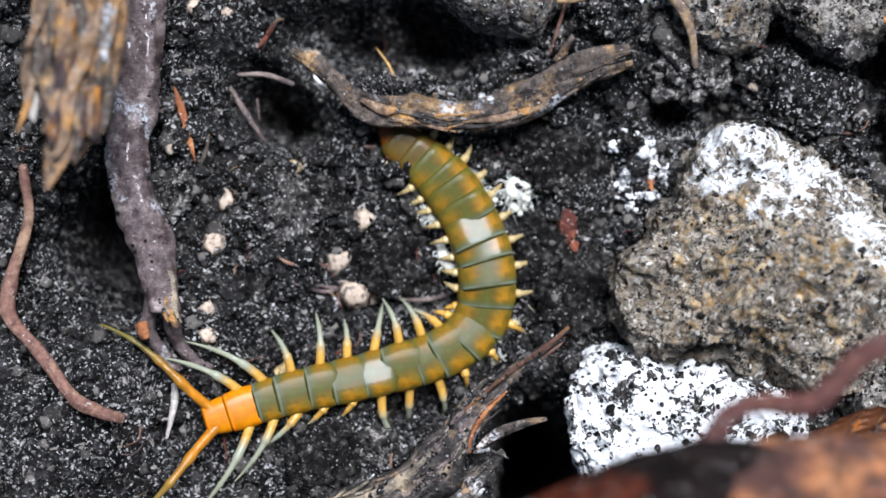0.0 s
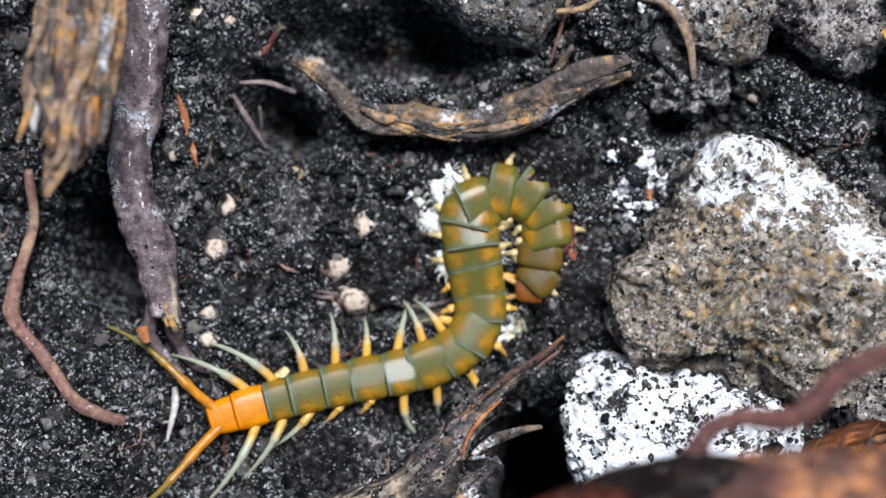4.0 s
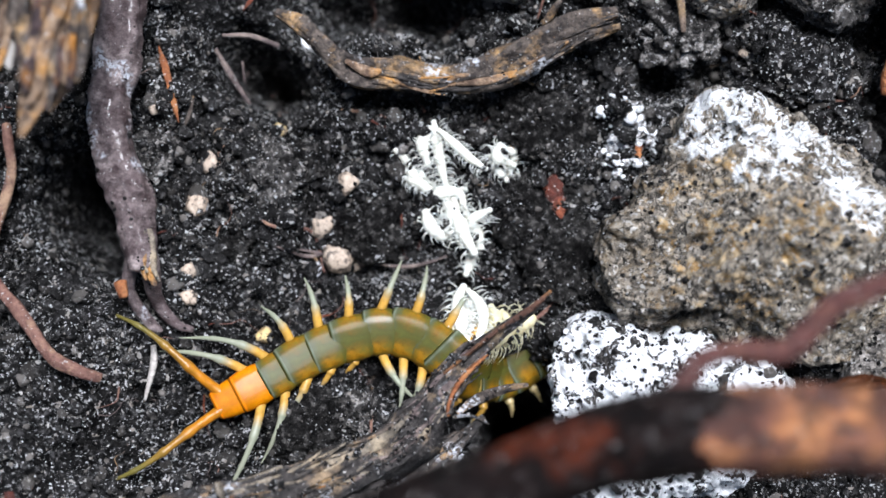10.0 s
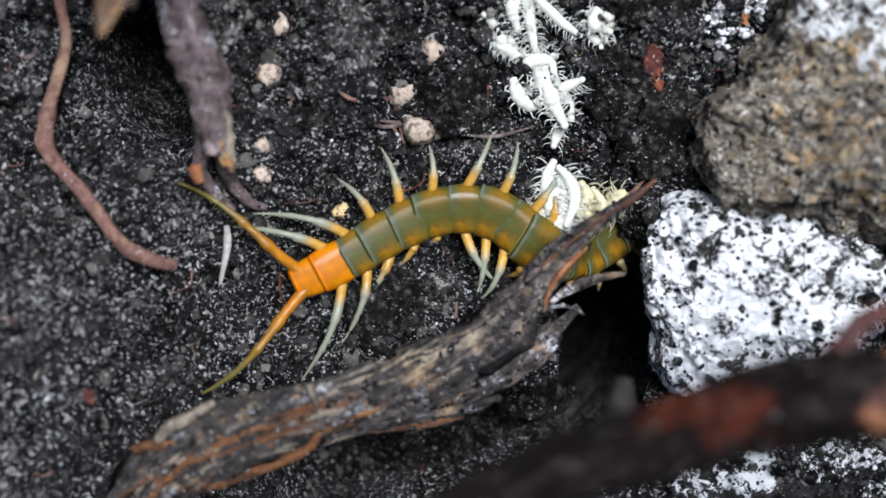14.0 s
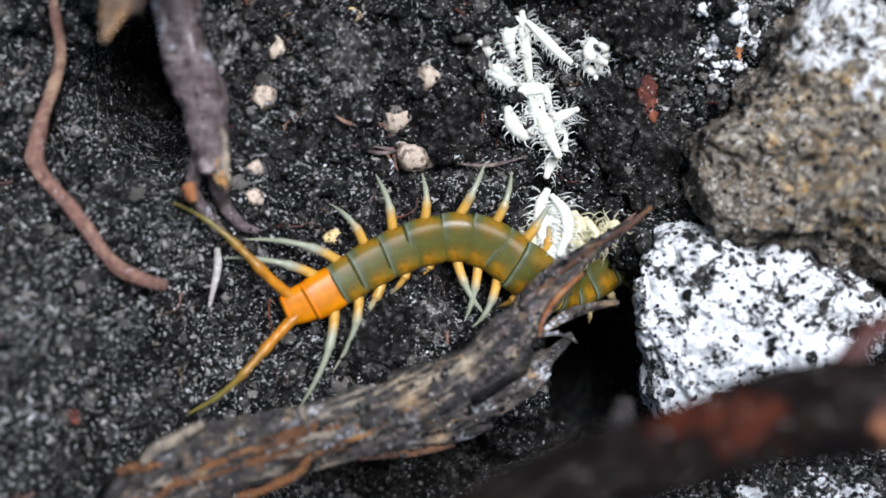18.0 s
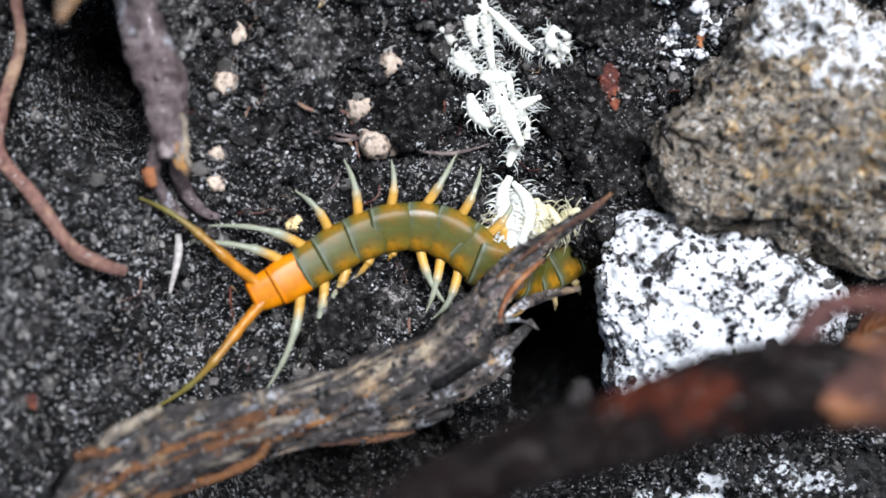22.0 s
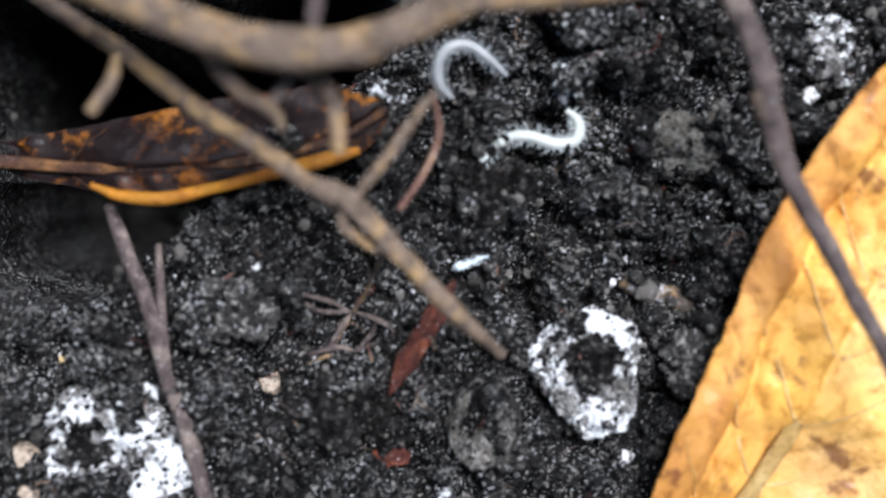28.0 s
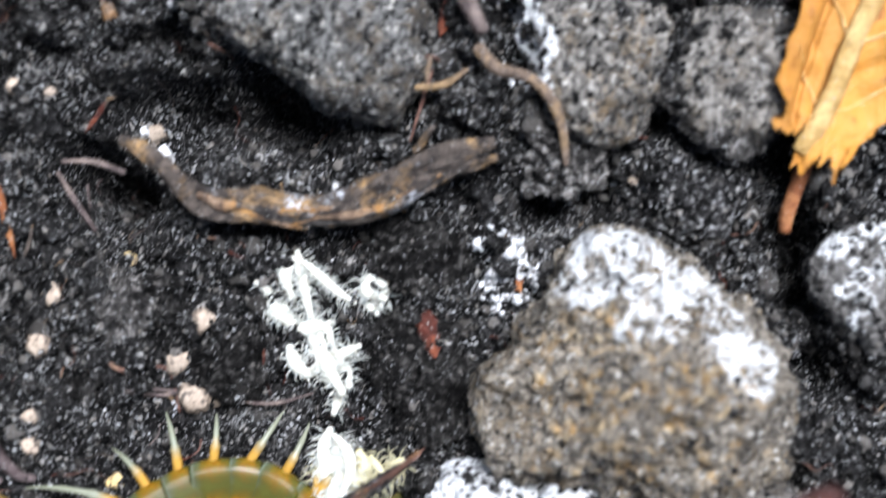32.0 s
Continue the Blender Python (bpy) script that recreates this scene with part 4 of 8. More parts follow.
def soil_lumps():
    for p, r, seed in (((-0.0018, 0.1016, 0.0085), 0.0036, 41), ((0.0783, 0.1139, 0.0095), 0.0036, 42)):
        me = lump_mesh("soil_lump", DARK_CLOD, r, seed, BALL4, 0.4, 0.24, 0.6)
        thing("soil_lump", me, "round dark soil lump set in white mould", "soil lump", p, "soil lumps")
    spots = [("grey clod of dried crumbly soil", GREY_CLOD, [(-0.0301, 0.0198, -0.0056)], 0.0062, 3), ("speckled soil lump with thin roots", GREY_CLOD, [(0.0423, 0.0452, 0.0000)], 0.0068, 5),
             ("speckled grey lump of soil", GREY_CLOD, [(0.0678, 0.0575, 0.0014)], 0.009, 6), ("dark crumbling lump of moist soil", DARK_CLOD, [(0.0173, 0.0308, -0.0067)], 0.006, 8),
             ("dark crumbling lump of moist soil", DARK_CLOD, [(-0.0114, 0.0118, -0.0097)], 0.0055, 9), ("dark crumbling lump of moist soil", DARK_CLOD, [(0.0217, 0.0052, -0.0091)], 0.007, 11),
             ("dark crumbling lump of moist soil", DARK_CLOD, [(0.0163, 0.0149, -0.0097)], 0.006, 12), ("speckled grey lump of soil", SOIL, [(0.0606, 0.0404, -0.0012)], 0.008, 14),
             ("dark crumbling lump of moist soil", DARK_CLOD, [(0.0611, 0.1405, -0.0005)], 0.006, 15), ("dark crumbling lump of moist soil", DARK_CLOD, [(0.0369, 0.1055, -0.0005)], 0.0055, 17),
             ("speckled grey lump of soil", GREY_CLOD, [(0.0205, 0.1208, -0.0005)], 0.005, 18), ("speckled grey lump of soil", GREY_CLOD, [(-0.0408, 0.0740, -0.0006)], 0.006, 19),
             ("grey crumbling lump of soil", GREY_CLOD, [(0.0934, 0.1125, -0.0005)], 0.005, 21), ("speckled grey lump of soil", SOIL, [(0.0745, 0.1697, -0.0005)], 0.006, 22),
             ("dark crumbling lump of moist soil", DARK_CLOD, [(-0.0208, -0.0232, -0.0040)], 0.0042, 24), ("dark crumbling lump of moist soil", DARK_CLOD, [(-0.0250, -0.0250, -0.0035)], 0.0042, 25),
             ("speckled grey lump of soil", GREY_CLOD, [(-0.0140, -0.0222, -0.0052)], 0.003, 26), ("dark crumbling lump of moist soil", DARK_CLOD, [(0.0452, 0.1033, -0.0005)], 0.006, 27),
             ("speckled grey lump of soil", SOIL, [(0.0502, 0.0824, -0.0005)], 0.005, 28), ("dark crumbling lump of moist soil", DARK_CLOD, [(0.0201, 0.0279, -0.0070)], 0.006, 29),
             # next six lumps are added to cover the lit pit wall and stand for shade
             ("dark crumbling lump of moist soil", DARK_CLOD, [(0.0065, -0.0473, -0.0014)], 0.006, 51), ("dark crumbling lump of moist soil", DARK_CLOD, [(-0.0011, -0.0503, -0.0012)], 0.0065, 52),
             ("dark crumbling lump of moist soil", DARK_CLOD, [(-0.0093, -0.0534, -0.0010)], 0.006, 53), ("dark crumbling lump of moist soil", DARK_CLOD, [(-0.0175, -0.0555, -0.0008)], 0.006, 54),
             ("dark crumbling lump of moist soil", DARK_CLOD, [(-0.0056, -0.0451, -0.0016)], 0.005, 55), ("dark crumbling lump of moist soil", DARK_CLOD, [(0.0020, -0.0416, -0.0020)], 0.005, 56),
             ("dark crumbling lump of moist soil", DARK_CLOD, [(-0.0235, 0.0221, -0.0066)], 0.0035, 30), ("dark crumbling lump of moist soil", DARK_CLOD, [(-0.0362, 0.0089, -0.0050)], 0.0035, 31), ("grey crumbling lump of soil", GREY_CLOD, [(-0.0497, 0.0227, -0.0024)], 0.0035, 32)]
    for label, mat, p, r, seed in spots:
        me = lump_mesh("soil_lump", mat, r, seed, BALL4, 0.5, 0.24, 0.55)
        ob = thing("soil_lump", me, label, "soil lump", on_ground(p[0][0], p[0][1], r * 0.16), "soil lumps")
        cling(ob, int(r * 30000), seed)


soil_lumps()


def pebbles():
    def put(places, sizes, mat, label, seed, name="pebble"):
        for i, (p, r) in enumerate(zip(places, sizes)):
            me = lump_mesh(name, mat, r * 1.12, seed + i, BALL3, 0.42, 0.1, 0.72, 0.74)
            ob = thing(name, me, label, "pebble", on_ground(p[0], p[1], r * 0.02), "loose pebbles")
            ob.rotation_euler = (0, 0, (seed + i) * 1.7)

    put([(-0.0429, 0.0143, -0.0037), (-0.0164, 0.0185, -0.0083), (-0.0182, 0.0054, -0.0086), (-0.0210, 0.0116, -0.0080), (-0.0412, 0.0222, -0.0035), (-0.0438, 0.0023, -0.0035), (-0.0436, -0.0023, -0.0033), (-0.0401, 0.0545, -0.0011)], (0.0023, 0.0020, 0.0033, 0.0025, 0.0023, 0.0014, 0.0015, 0.001), PEBBLE, "tan pebble on black soil", 60)
    put([(-0.0211, 0.0964, -0.0005), (-0.0117, 0.0971, -0.0005), (-0.0107, 0.0925, -0.0005), (-0.0356, 0.0935, -0.0005), (-0.0301, 0.0977, -0.0005), (-0.0271, 0.0495, -0.0021), (0.0262, 0.1089, -0.0005), (-0.0304, 0.0746, -0.0006)], (0.0027, 0.0023, 0.0018, 0.0019, 0.0026, 0.0022, 0.0015, 0.0018), PEBBLE, "rounded pinkish tan pebble on soil", 80)
    put([(-0.0125, 0.0982, -0.0005), (0.0268, 0.1088, -0.0005)], (0.0024, 0.0016), PEBBLE, "small pale pebble on soil", 95)
    put([(-0.0151, 0.0052, -0.0092), (-0.0500, 0.0312, -0.0019), (-0.0460, 0.0555, -0.0009), (0.0536, 0.0425, -0.0015)], (0.002, 0.0015, 0.0013, 0.001), PEBBLE, "greyish translucent pebble on soil", 100)
    put([(-0.0065, 0.1131, -0.0005), (0.0269, 0.0774, -0.0007), (0.0447, 0.0697, -0.0007), (0.0093, 0.0789, -0.0007)], (0.0012, 0.001, 0.0018, 0.0011), YELLOW_BIT, "small yellow grain on soil", 110)
    put([(-0.0310, -0.0085, -0.0029), (-0.0292, 0.0280, -0.0028)], (0.0019, 0.0013), YELLOW_BIT, "yellowish angular grain on soil", 120)
    put([(0.0835, 0.0980, -0.0005), (0.0841, 0.1297, -0.0005), (-0.0130, 0.0853, -0.0006), (-0.0211, 0.0693, -0.0008)], (0.0012, 0.001, 0.0008, 0.001), WHITE_BIT, "bright white grit on soil", 130)
    put([(-0.0282, 0.0496, -0.0010), (-0.0271, 0.0493, -0.0011), (-0.0260, 0.0492, -0.0012), (-0.0254, 0.0458, -0.0016), (0.0052, 0.0408, -0.0039), (0.0686, 0.0426, 0.0001), (0.0507, 0.0418, -0.0007)], (0.001, 0.001, 0.0009, 0.0018, 0.001, 0.0011, 0.0006), WHITE_BIT, "bright white grit on soil", 140)
    put([(0.1127, 0.1560, -0.0005), (0.0814, 0.1257, -0.0005), (0.0195, 0.1320, -0.0005), (0.0248, 0.1283, -0.0005), (0.0812, 0.0933, -0.0005), (0.0869, 0.1326, -0.0005)], (0.0016, 0.001, 0.0007, 0.0007, 0.0013, 0.0009), WHITE_BIT, "bright white grit on soil", 150)
    put([(0.0079, 0.0131, -0.0106)], (0.0017,), WHITE_BIT, "small white nodule beside juveniles", 160)


pebbles()


def flake(name, label, a, b, width, mat, thick=0.0006, lift=0.002, seed=1, category="debris"):
    """A thin splintery chip from a to b with broken ends, lying on the soil."""
    rng = np.random.RandomState(seed)
    a, b = np.array(a)[:2], np.array(b)[:2]
    d = b - a
    ln = float(np.hypot(d[0], d[1]))
    d = d / max(ln, 1e-6)
    sd = np.array((-d[1], d[0]))
    o = (a + b) / 2
    z0 = float(height(o[0], o[1])) + lift
    n, m = 25, 9
    v = []
    for face in (1, -1):
        for i in range(n):
            t = i / (n - 1)
            w = width / 2 * min(1.0, 4.2 * t + 0.15, 3.4 * (1 - t) + 0.1) * (0.82 + 0.3 * rng.uniform())
            bend = width * 0.5 * math.sin(t * 3 + seed) * 0.5
            for j in range(m):
                u = j / (m - 1) * 2 - 1
                x = d * (t - 0.5) * ln + sd * (u * w + bend)
                z = 0.25 * thick * math.sin(7 * t + 2 * u + seed) + 0.35 * thick * rng.uniform(-1, 1) + face * thick * 0.5 * max(0.12, 1 - u * u)
                v.append((x[0], x[1], z + thick * 0.8 * (t - 0.5) * (seed % 3 - 1)))
    f = []
    k = n * m
    for i in range(n - 1):
        for j in range(m - 1):
            q = (i * m + j, i * m + j + 1, (i + 1) * m + j + 1, (i + 1) * m + j)
            f += [q, tuple(k + c for c in reversed(q))]
    rim = [i * m for i in range(n)] + [(n - 1) * m + j for j in range(1, m)] + [i * m + m - 1 for i in range(n - 2, -1, -1)] + [j for j in range(m - 2, 0, -1)]
    f += [(rim[i], k + rim[i], k + rim[(i + 1) % len(rim)], rim[(i + 1) % len(rim)]) for i in range(len(rim))]
    return thing(name, mesh_of(name, v, f, mat), label, category, (float(o[0]), float(o[1]), z0))


def debris():
    p = [(-0.0499, 0.0416, -0.0014), (-0.0455, 0.0282, -0.0026), (0.0209, 0.0206, -0.0082), (0.0211, 0.0126, -0.0091), (0.0366, 0.0306, -0.0042), (0.0338, 0.0201, -0.0060), (0.0110, 0.0117, -0.0105), (0.0131, 0.0078, -0.0104), (-0.0323, 0.0535, -0.0015), (-0.0351, 0.0485, -0.0017)]
    flake("wood_sliver", "thin orange wood sliver on soil", p[0], p[1], 0.0012, ORANGE_TWIG, 0.0006)
    flake("bark_flake", "dark red bark flake on soil", p[2], p[3], 0.0034, RED_CHIP, 0.0008, seed=4)
    flake("wood_sliver", "reddish sliver across white mould", p[4], p[5], 0.0013, ORANGE_TWIG, 0.0006, seed=5)
    flake("wood_chip", "small tan wood chip on soil", p[6], p[7], 0.0014, ORANGE_LEAF, 0.0005, seed=6)
    flake("wood_sliver", "dark red curved sliver", p[8], p[9], 0.0008, RED_CHIP, 0.0005, seed=7)
    q = [(0.0553, 0.1268, -0.0005), (0.0467, 0.1080, -0.0005), (0.0491, 0.0984, -0.0005), (0.0431, 0.0954, -0.0005), (-0.0307, 0.0703, -0.0007), (-0.0300, 0.0648, -0.0009), (0.0726, 0.0826, -0.0005), (0.0769, 0.0779, -0.0005), (0.0228, 0.0704, -0.0009), (0.0213, 0.0645, -0.0011)]
    flake("bark_flake", "long rusty red bark flake", q[0], q[1], 0.0034, RED_CHIP, 0.001, seed=8)
    flake("bark_flake", "dull red bark flake on soil", q[2], q[3], 0.0042, RED_CHIP, 0.0008, seed=9)
    flake("wood_chip", "pale tan wood chip on soil", q[4], q[5], 0.0022, SPLINTER, 0.0009, seed=10)
    flake("bark_flake", "dull dark red flake on soil", q[6], q[7], 0.0030, RED_CHIP, 0.0007, seed=11)
    flake("wood_sliver", "dark red sliver on soil", q[8], q[9], 0.0016, RED_CHIP, 0.0005, seed=12)
    r = [(-0.0698, -0.0352, 0.0155), (-0.0681, -0.0372, 0.0144)]
    flake("bark_flake", "rusty red bark flake on soil", r[0], r[1], 0.0016, RED_CHIP, 0.0005, seed=13)
    s = [(0.0558, 0.1275, 0.0020), (0.0614, 0.1305, 0.0020)]
    flake("seed_husk", "pale bluish white seed husk", s[0], s[1], 0.0015, HUSK, 0.0009, seed=14)
    u = [(-0.0495, -0.0108, 0.0007), (-0.0493, -0.0141, 0.0012), (-0.0503, -0.0203, 0.0026)]
    thing("twig", tube("twig", rad(u, (0.0005, 0.0007, 0.0003)), PALE_TWIG, sides=7, step=0.0008), "bleached grey twig stub standing in soil", "twig")
    k = [(-0.0404, 0.0422, -0.0020), (-0.0377, 0.0376, -0.0026), (-0.0343, 0.0326, -0.0035)]
    k2 = [(-0.0356, 0.0401, -0.0025), (-0.0352, 0.0363, -0.0030)]
    t = root("rootlets", "thin grey rootlets over a dark hollow", "rootlet")
    under(new("rootlet", tube("rootlet", rad(k, (0.0004, 0.0006, 0.0004)), ROOT_PURPLE, sides=6, step=0.0008)), t)
    under(new("rootlet", tube("rootlet", rad(k2, (0.0003, 0.0002)), ROOT_PURPLE, sides=5, step=0.0008)), t)
    hairs = [[(-0.0320, 0.0120, -0.0047), (-0.0287, 0.0102, -0.0055), (-0.0230, 0.0099, -0.0067), (-0.0207, 0.0027, -0.0070)], [(-0.0111, 0.0044, -0.0088), (-0.0052, 0.0041, -0.0095), (0.0017, 0.0061, -0.0100)], [(0.0195, 0.0574, 0.0002), (0.0237, 0.0579, 0.0004), (0.0282, 0.0605, 0.0007)], [(0.0209, 0.0618, 0.0006), (0.0196, 0.0565, 0.0001), (0.0170, 0.0479, -0.0011)], [(-0.0285, 0.0068, -0.0055), (-0.0237, 0.0055, -0.0065), (-0.0190, 0.0066, -0.0075)],
             [(-0.0230, 0.0063, -0.0067), (-0.0215, 0.0034, -0.0069), (-0.0219, 0.0020, -0.0067)], [(-0.0138, -0.0189, -0.0045), (-0.0119, -0.0217, -0.0041), (-0.0112, -0.0255, -0.0033)], [(-0.0251, 0.0067, -0.0063), (-0.0211, 0.0057, -0.0071), (-0.0216, 0.0021, -0.0068)], [(-0.0345, 0.0490, -0.0007), (-0.0320, 0.0537, -0.0005), (-0.0306, 0.0542, -0.0005)], [(0.0367, 0.1151, 0.0005), (0.0410, 0.1225, 0.0005), (0.0428, 0.1251, 0.0005)],
             [(0.0188, 0.0932, 0.0005), (0.0217, 0.0905, 0.0005), (0.0241, 0.0869, 0.0004)], [(0.0329, 0.1128, 0.0005), (0.0368, 0.1142, 0.0005), (0.0403, 0.1140, 0.0005)], [(0.0170, 0.1228, 0.0005), (0.0190, 0.1255, 0.0005), (0.0227, 0.1281, 0.0005)], [(0.0408, 0.1223, 0.0015), (0.0379, 0.1187, 0.0015), (0.0370, 0.1151, 0.0015)], [(0.0453, 0.1222, 0.0015), (0.0426, 0.1196, 0.0015), (0.0379, 0.1187, 0.0015)],
             [(-0.0180, 0.0320, -0.0047), (-0.0122, 0.0313, -0.0055), (-0.0083, 0.0296, -0.0062)], [(-0.0838, 0.0167, 0.0004), (-0.0811, 0.0159, 0.0003), (-0.0797, 0.0186, 0.0003)], [(-0.0460, 0.0273, -0.0015), (-0.0445, 0.0304, -0.0015), (-0.0438, 0.0334, -0.0014)], [(0.0148, -0.0071, -0.0066), (0.0199, -0.0030, -0.0066), (0.0230, 0.0016, -0.0066)]]
    for i, h in enumerate(hairs):
        h = [(p[0], p[1], max(p[2], float(height(p[0], p[1])) + 0.0003)) for p in h]
        thing("rootlet", tube("rootlet", rad(h, (0.00022, 0.0004, 0.0002)), (ROOT_RED, ROOT_PURPLE, DEAD_WOOD)[i % 3], sides=6, step=0.0006, rough=0.2), ("fine reddish rootlet on soil", "fine purplish rootlet on soil", "fine grey dead rootlet on soil")[i % 3], "rootlet", group="fine rootlets")


debris()


def mould_patch(label, places, r, count, seed):
    """A loose crust of chalky white granules lying on the soil."""
    rng = np.random.RandomState(seed)
    bv, bf = BALL1
    o = on_ground(*np.mean(np.array(places)[:, :2], 0))
    vs, fs = [], []
    for i in range(count):
        p = np.array(places[rng.randint(len(places))][:2]) + rng.normal(0, r, 2)
        if fbm(p[0], p[1], 0, 0.0022, 2, 0.5, seed) < -0.15:
            continue
        k = 0.00021 * math.exp(rng.normal(0, 0.5))
        q = bv * (1 + rng.uniform(-0.3, 0.3, (len(bv), 1))) * k * np.array((1.3, 1.3, 0.7)) + np.array(on_ground(p[0], p[1], k * 0.3)) - o
        fs += [tuple(a + len(vs) for a in f) for f in bf]
        vs += q.tolist()
    thing("mould", mesh_of("mould", vs, fs, CHALK), label, "mould", o, kind="stuff")


CHALK = pebble_material("chalk_granules", (0.86, 0.87, 0.88), (0.62, 0.64, 0.66))
mould_patch("chalky white mould crust on soil", [(0.0301, 0.0298, -0.0053), (0.0329, 0.0309, -0.0047), (0.0355, 0.0286, -0.0047), (0.0313, 0.0259, -0.0057), (0.0380, 0.0267, -0.0045), (0.0329, 0.0235, -0.0058)], 0.0015, 1300, 1)
mould_patch("white mould crust on black soil", [(0.0050, 0.0820, -0.0006), (0.0065, 0.0787, -0.0007), (0.0518, 0.0884, -0.0005), (0.0533, 0.0915, -0.0005), (0.0510, 0.0853, -0.0005)], 0.0011, 700, 2)
mould_patch("white mould crust beside a stone", [(0.0369, 0.0760, -0.0006), (0.0355, 0.0681, -0.0008), (0.0359, 0.0632, -0.0010), (0.0363, 0.0584, -0.0012), (0.0399, 0.0742, -0.0006), (0.0522, 0.0742, -0.0006)], 0.0012, 1300, 3)
mould_patch("thin white mould specks on soil", [(0.0733, 0.1625, -0.0005), (0.0723, 0.1555, -0.0005), (0.0444, 0.1563, -0.0005)], 0.0012, 260, 4)


# ---- roots, wood and bark ----
def branchy(name, label, category, parts, sides=12, step=0.0008):
    """A root with side roots: rows of (part name, line with radii, material, options)."""
    t = root(name, label, category)
    for pn, pts, mat, kw in parts:
        under(new(pn, tube(pn, pts, mat, **{"sides": sides, "step": step, **kw})), t)
    return t


def grit_on(t, count, seed, label):
    """Soil grains stuck to the parts of a thing."""
    rng = np.random.RandomState(seed)
    at = np.vstack([np.array([tuple(v.co) for v in ch.data.vertices])[::3] for ch in t.children])
    at = at[rng.randint(len(at), size=count)]
    k = 0.00017 * np.exp(rng.normal(0, 0.5, len(at)))
    bv, bf = BALL1
    w = bv[None] * (1 + rng.uniform(-0.3, 0.3, (len(at), len(bv), 1))) * k[:, None, None] + at[:, None]
    g = np.array(bf)[None] + (np.arange(len(at)) * len(bv))[:, None, None]
    tagged(under(new("clinging_grit", mesh_of("clinging_grit", w.reshape(-1, 3), [tuple(q) for q in g.reshape(-1, 3).tolist()], CRUMB)), t, label), kind="stuff")


def fibres(t, line, width, count, mats, seed, lift=0.001, r=(0.0003, 0.0008), length=(0.006, 0.018), name="fibre"):
    """Loose ragged strips that follow a line, beside and above it."""
    rng = np.random.RandomState(seed)
    c = curve_points([(*p, 0.0) for p in line], 0.0006)[:, :3]
    tan = np.gradient(c, axis=0)
    tan /= np.linalg.norm(tan, axis=1)[:, None]
    side = np.cross(tan, (0, 0, 1.0))
    for k in range(count):
        n = int(rng.uniform(*length) / 0.0006)
        i = rng.randint(0, max(1, len(c) - n))
        off, turn, rr = rng.uniform(-1, 1) * width, rng.uniform(-0.18, 0.18), rng.uniform(*r)
        pts = []
        for q in np.linspace(0, 1, 6):
            j = min(int(i + q * n), len(c) - 1)
            p = c[j] + side[j] * (off + turn * (q - 0.5) * n * 0.0006 + rng.normal(0, 0.0002))
            z = lift + width * 0.5 * math.sqrt(max(0.0, 1 - (off / width) ** 2)) + rng.normal(0, 0.0002) + 0.001 * max(0, q - 0.8) * rng.uniform(-1, 3)
            pts.append((p[0], p[1], p[2] + z, rr * (0.25 + math.sin(math.pi * min(max(q, 0.08), 0.93)))))
        under(new(name, tube(name, pts, mats[rng.randint(len(mats))], sides=8, step=0.0007, rough=0.3, ridge=0.3, flat=0.55, seed=k)), t)


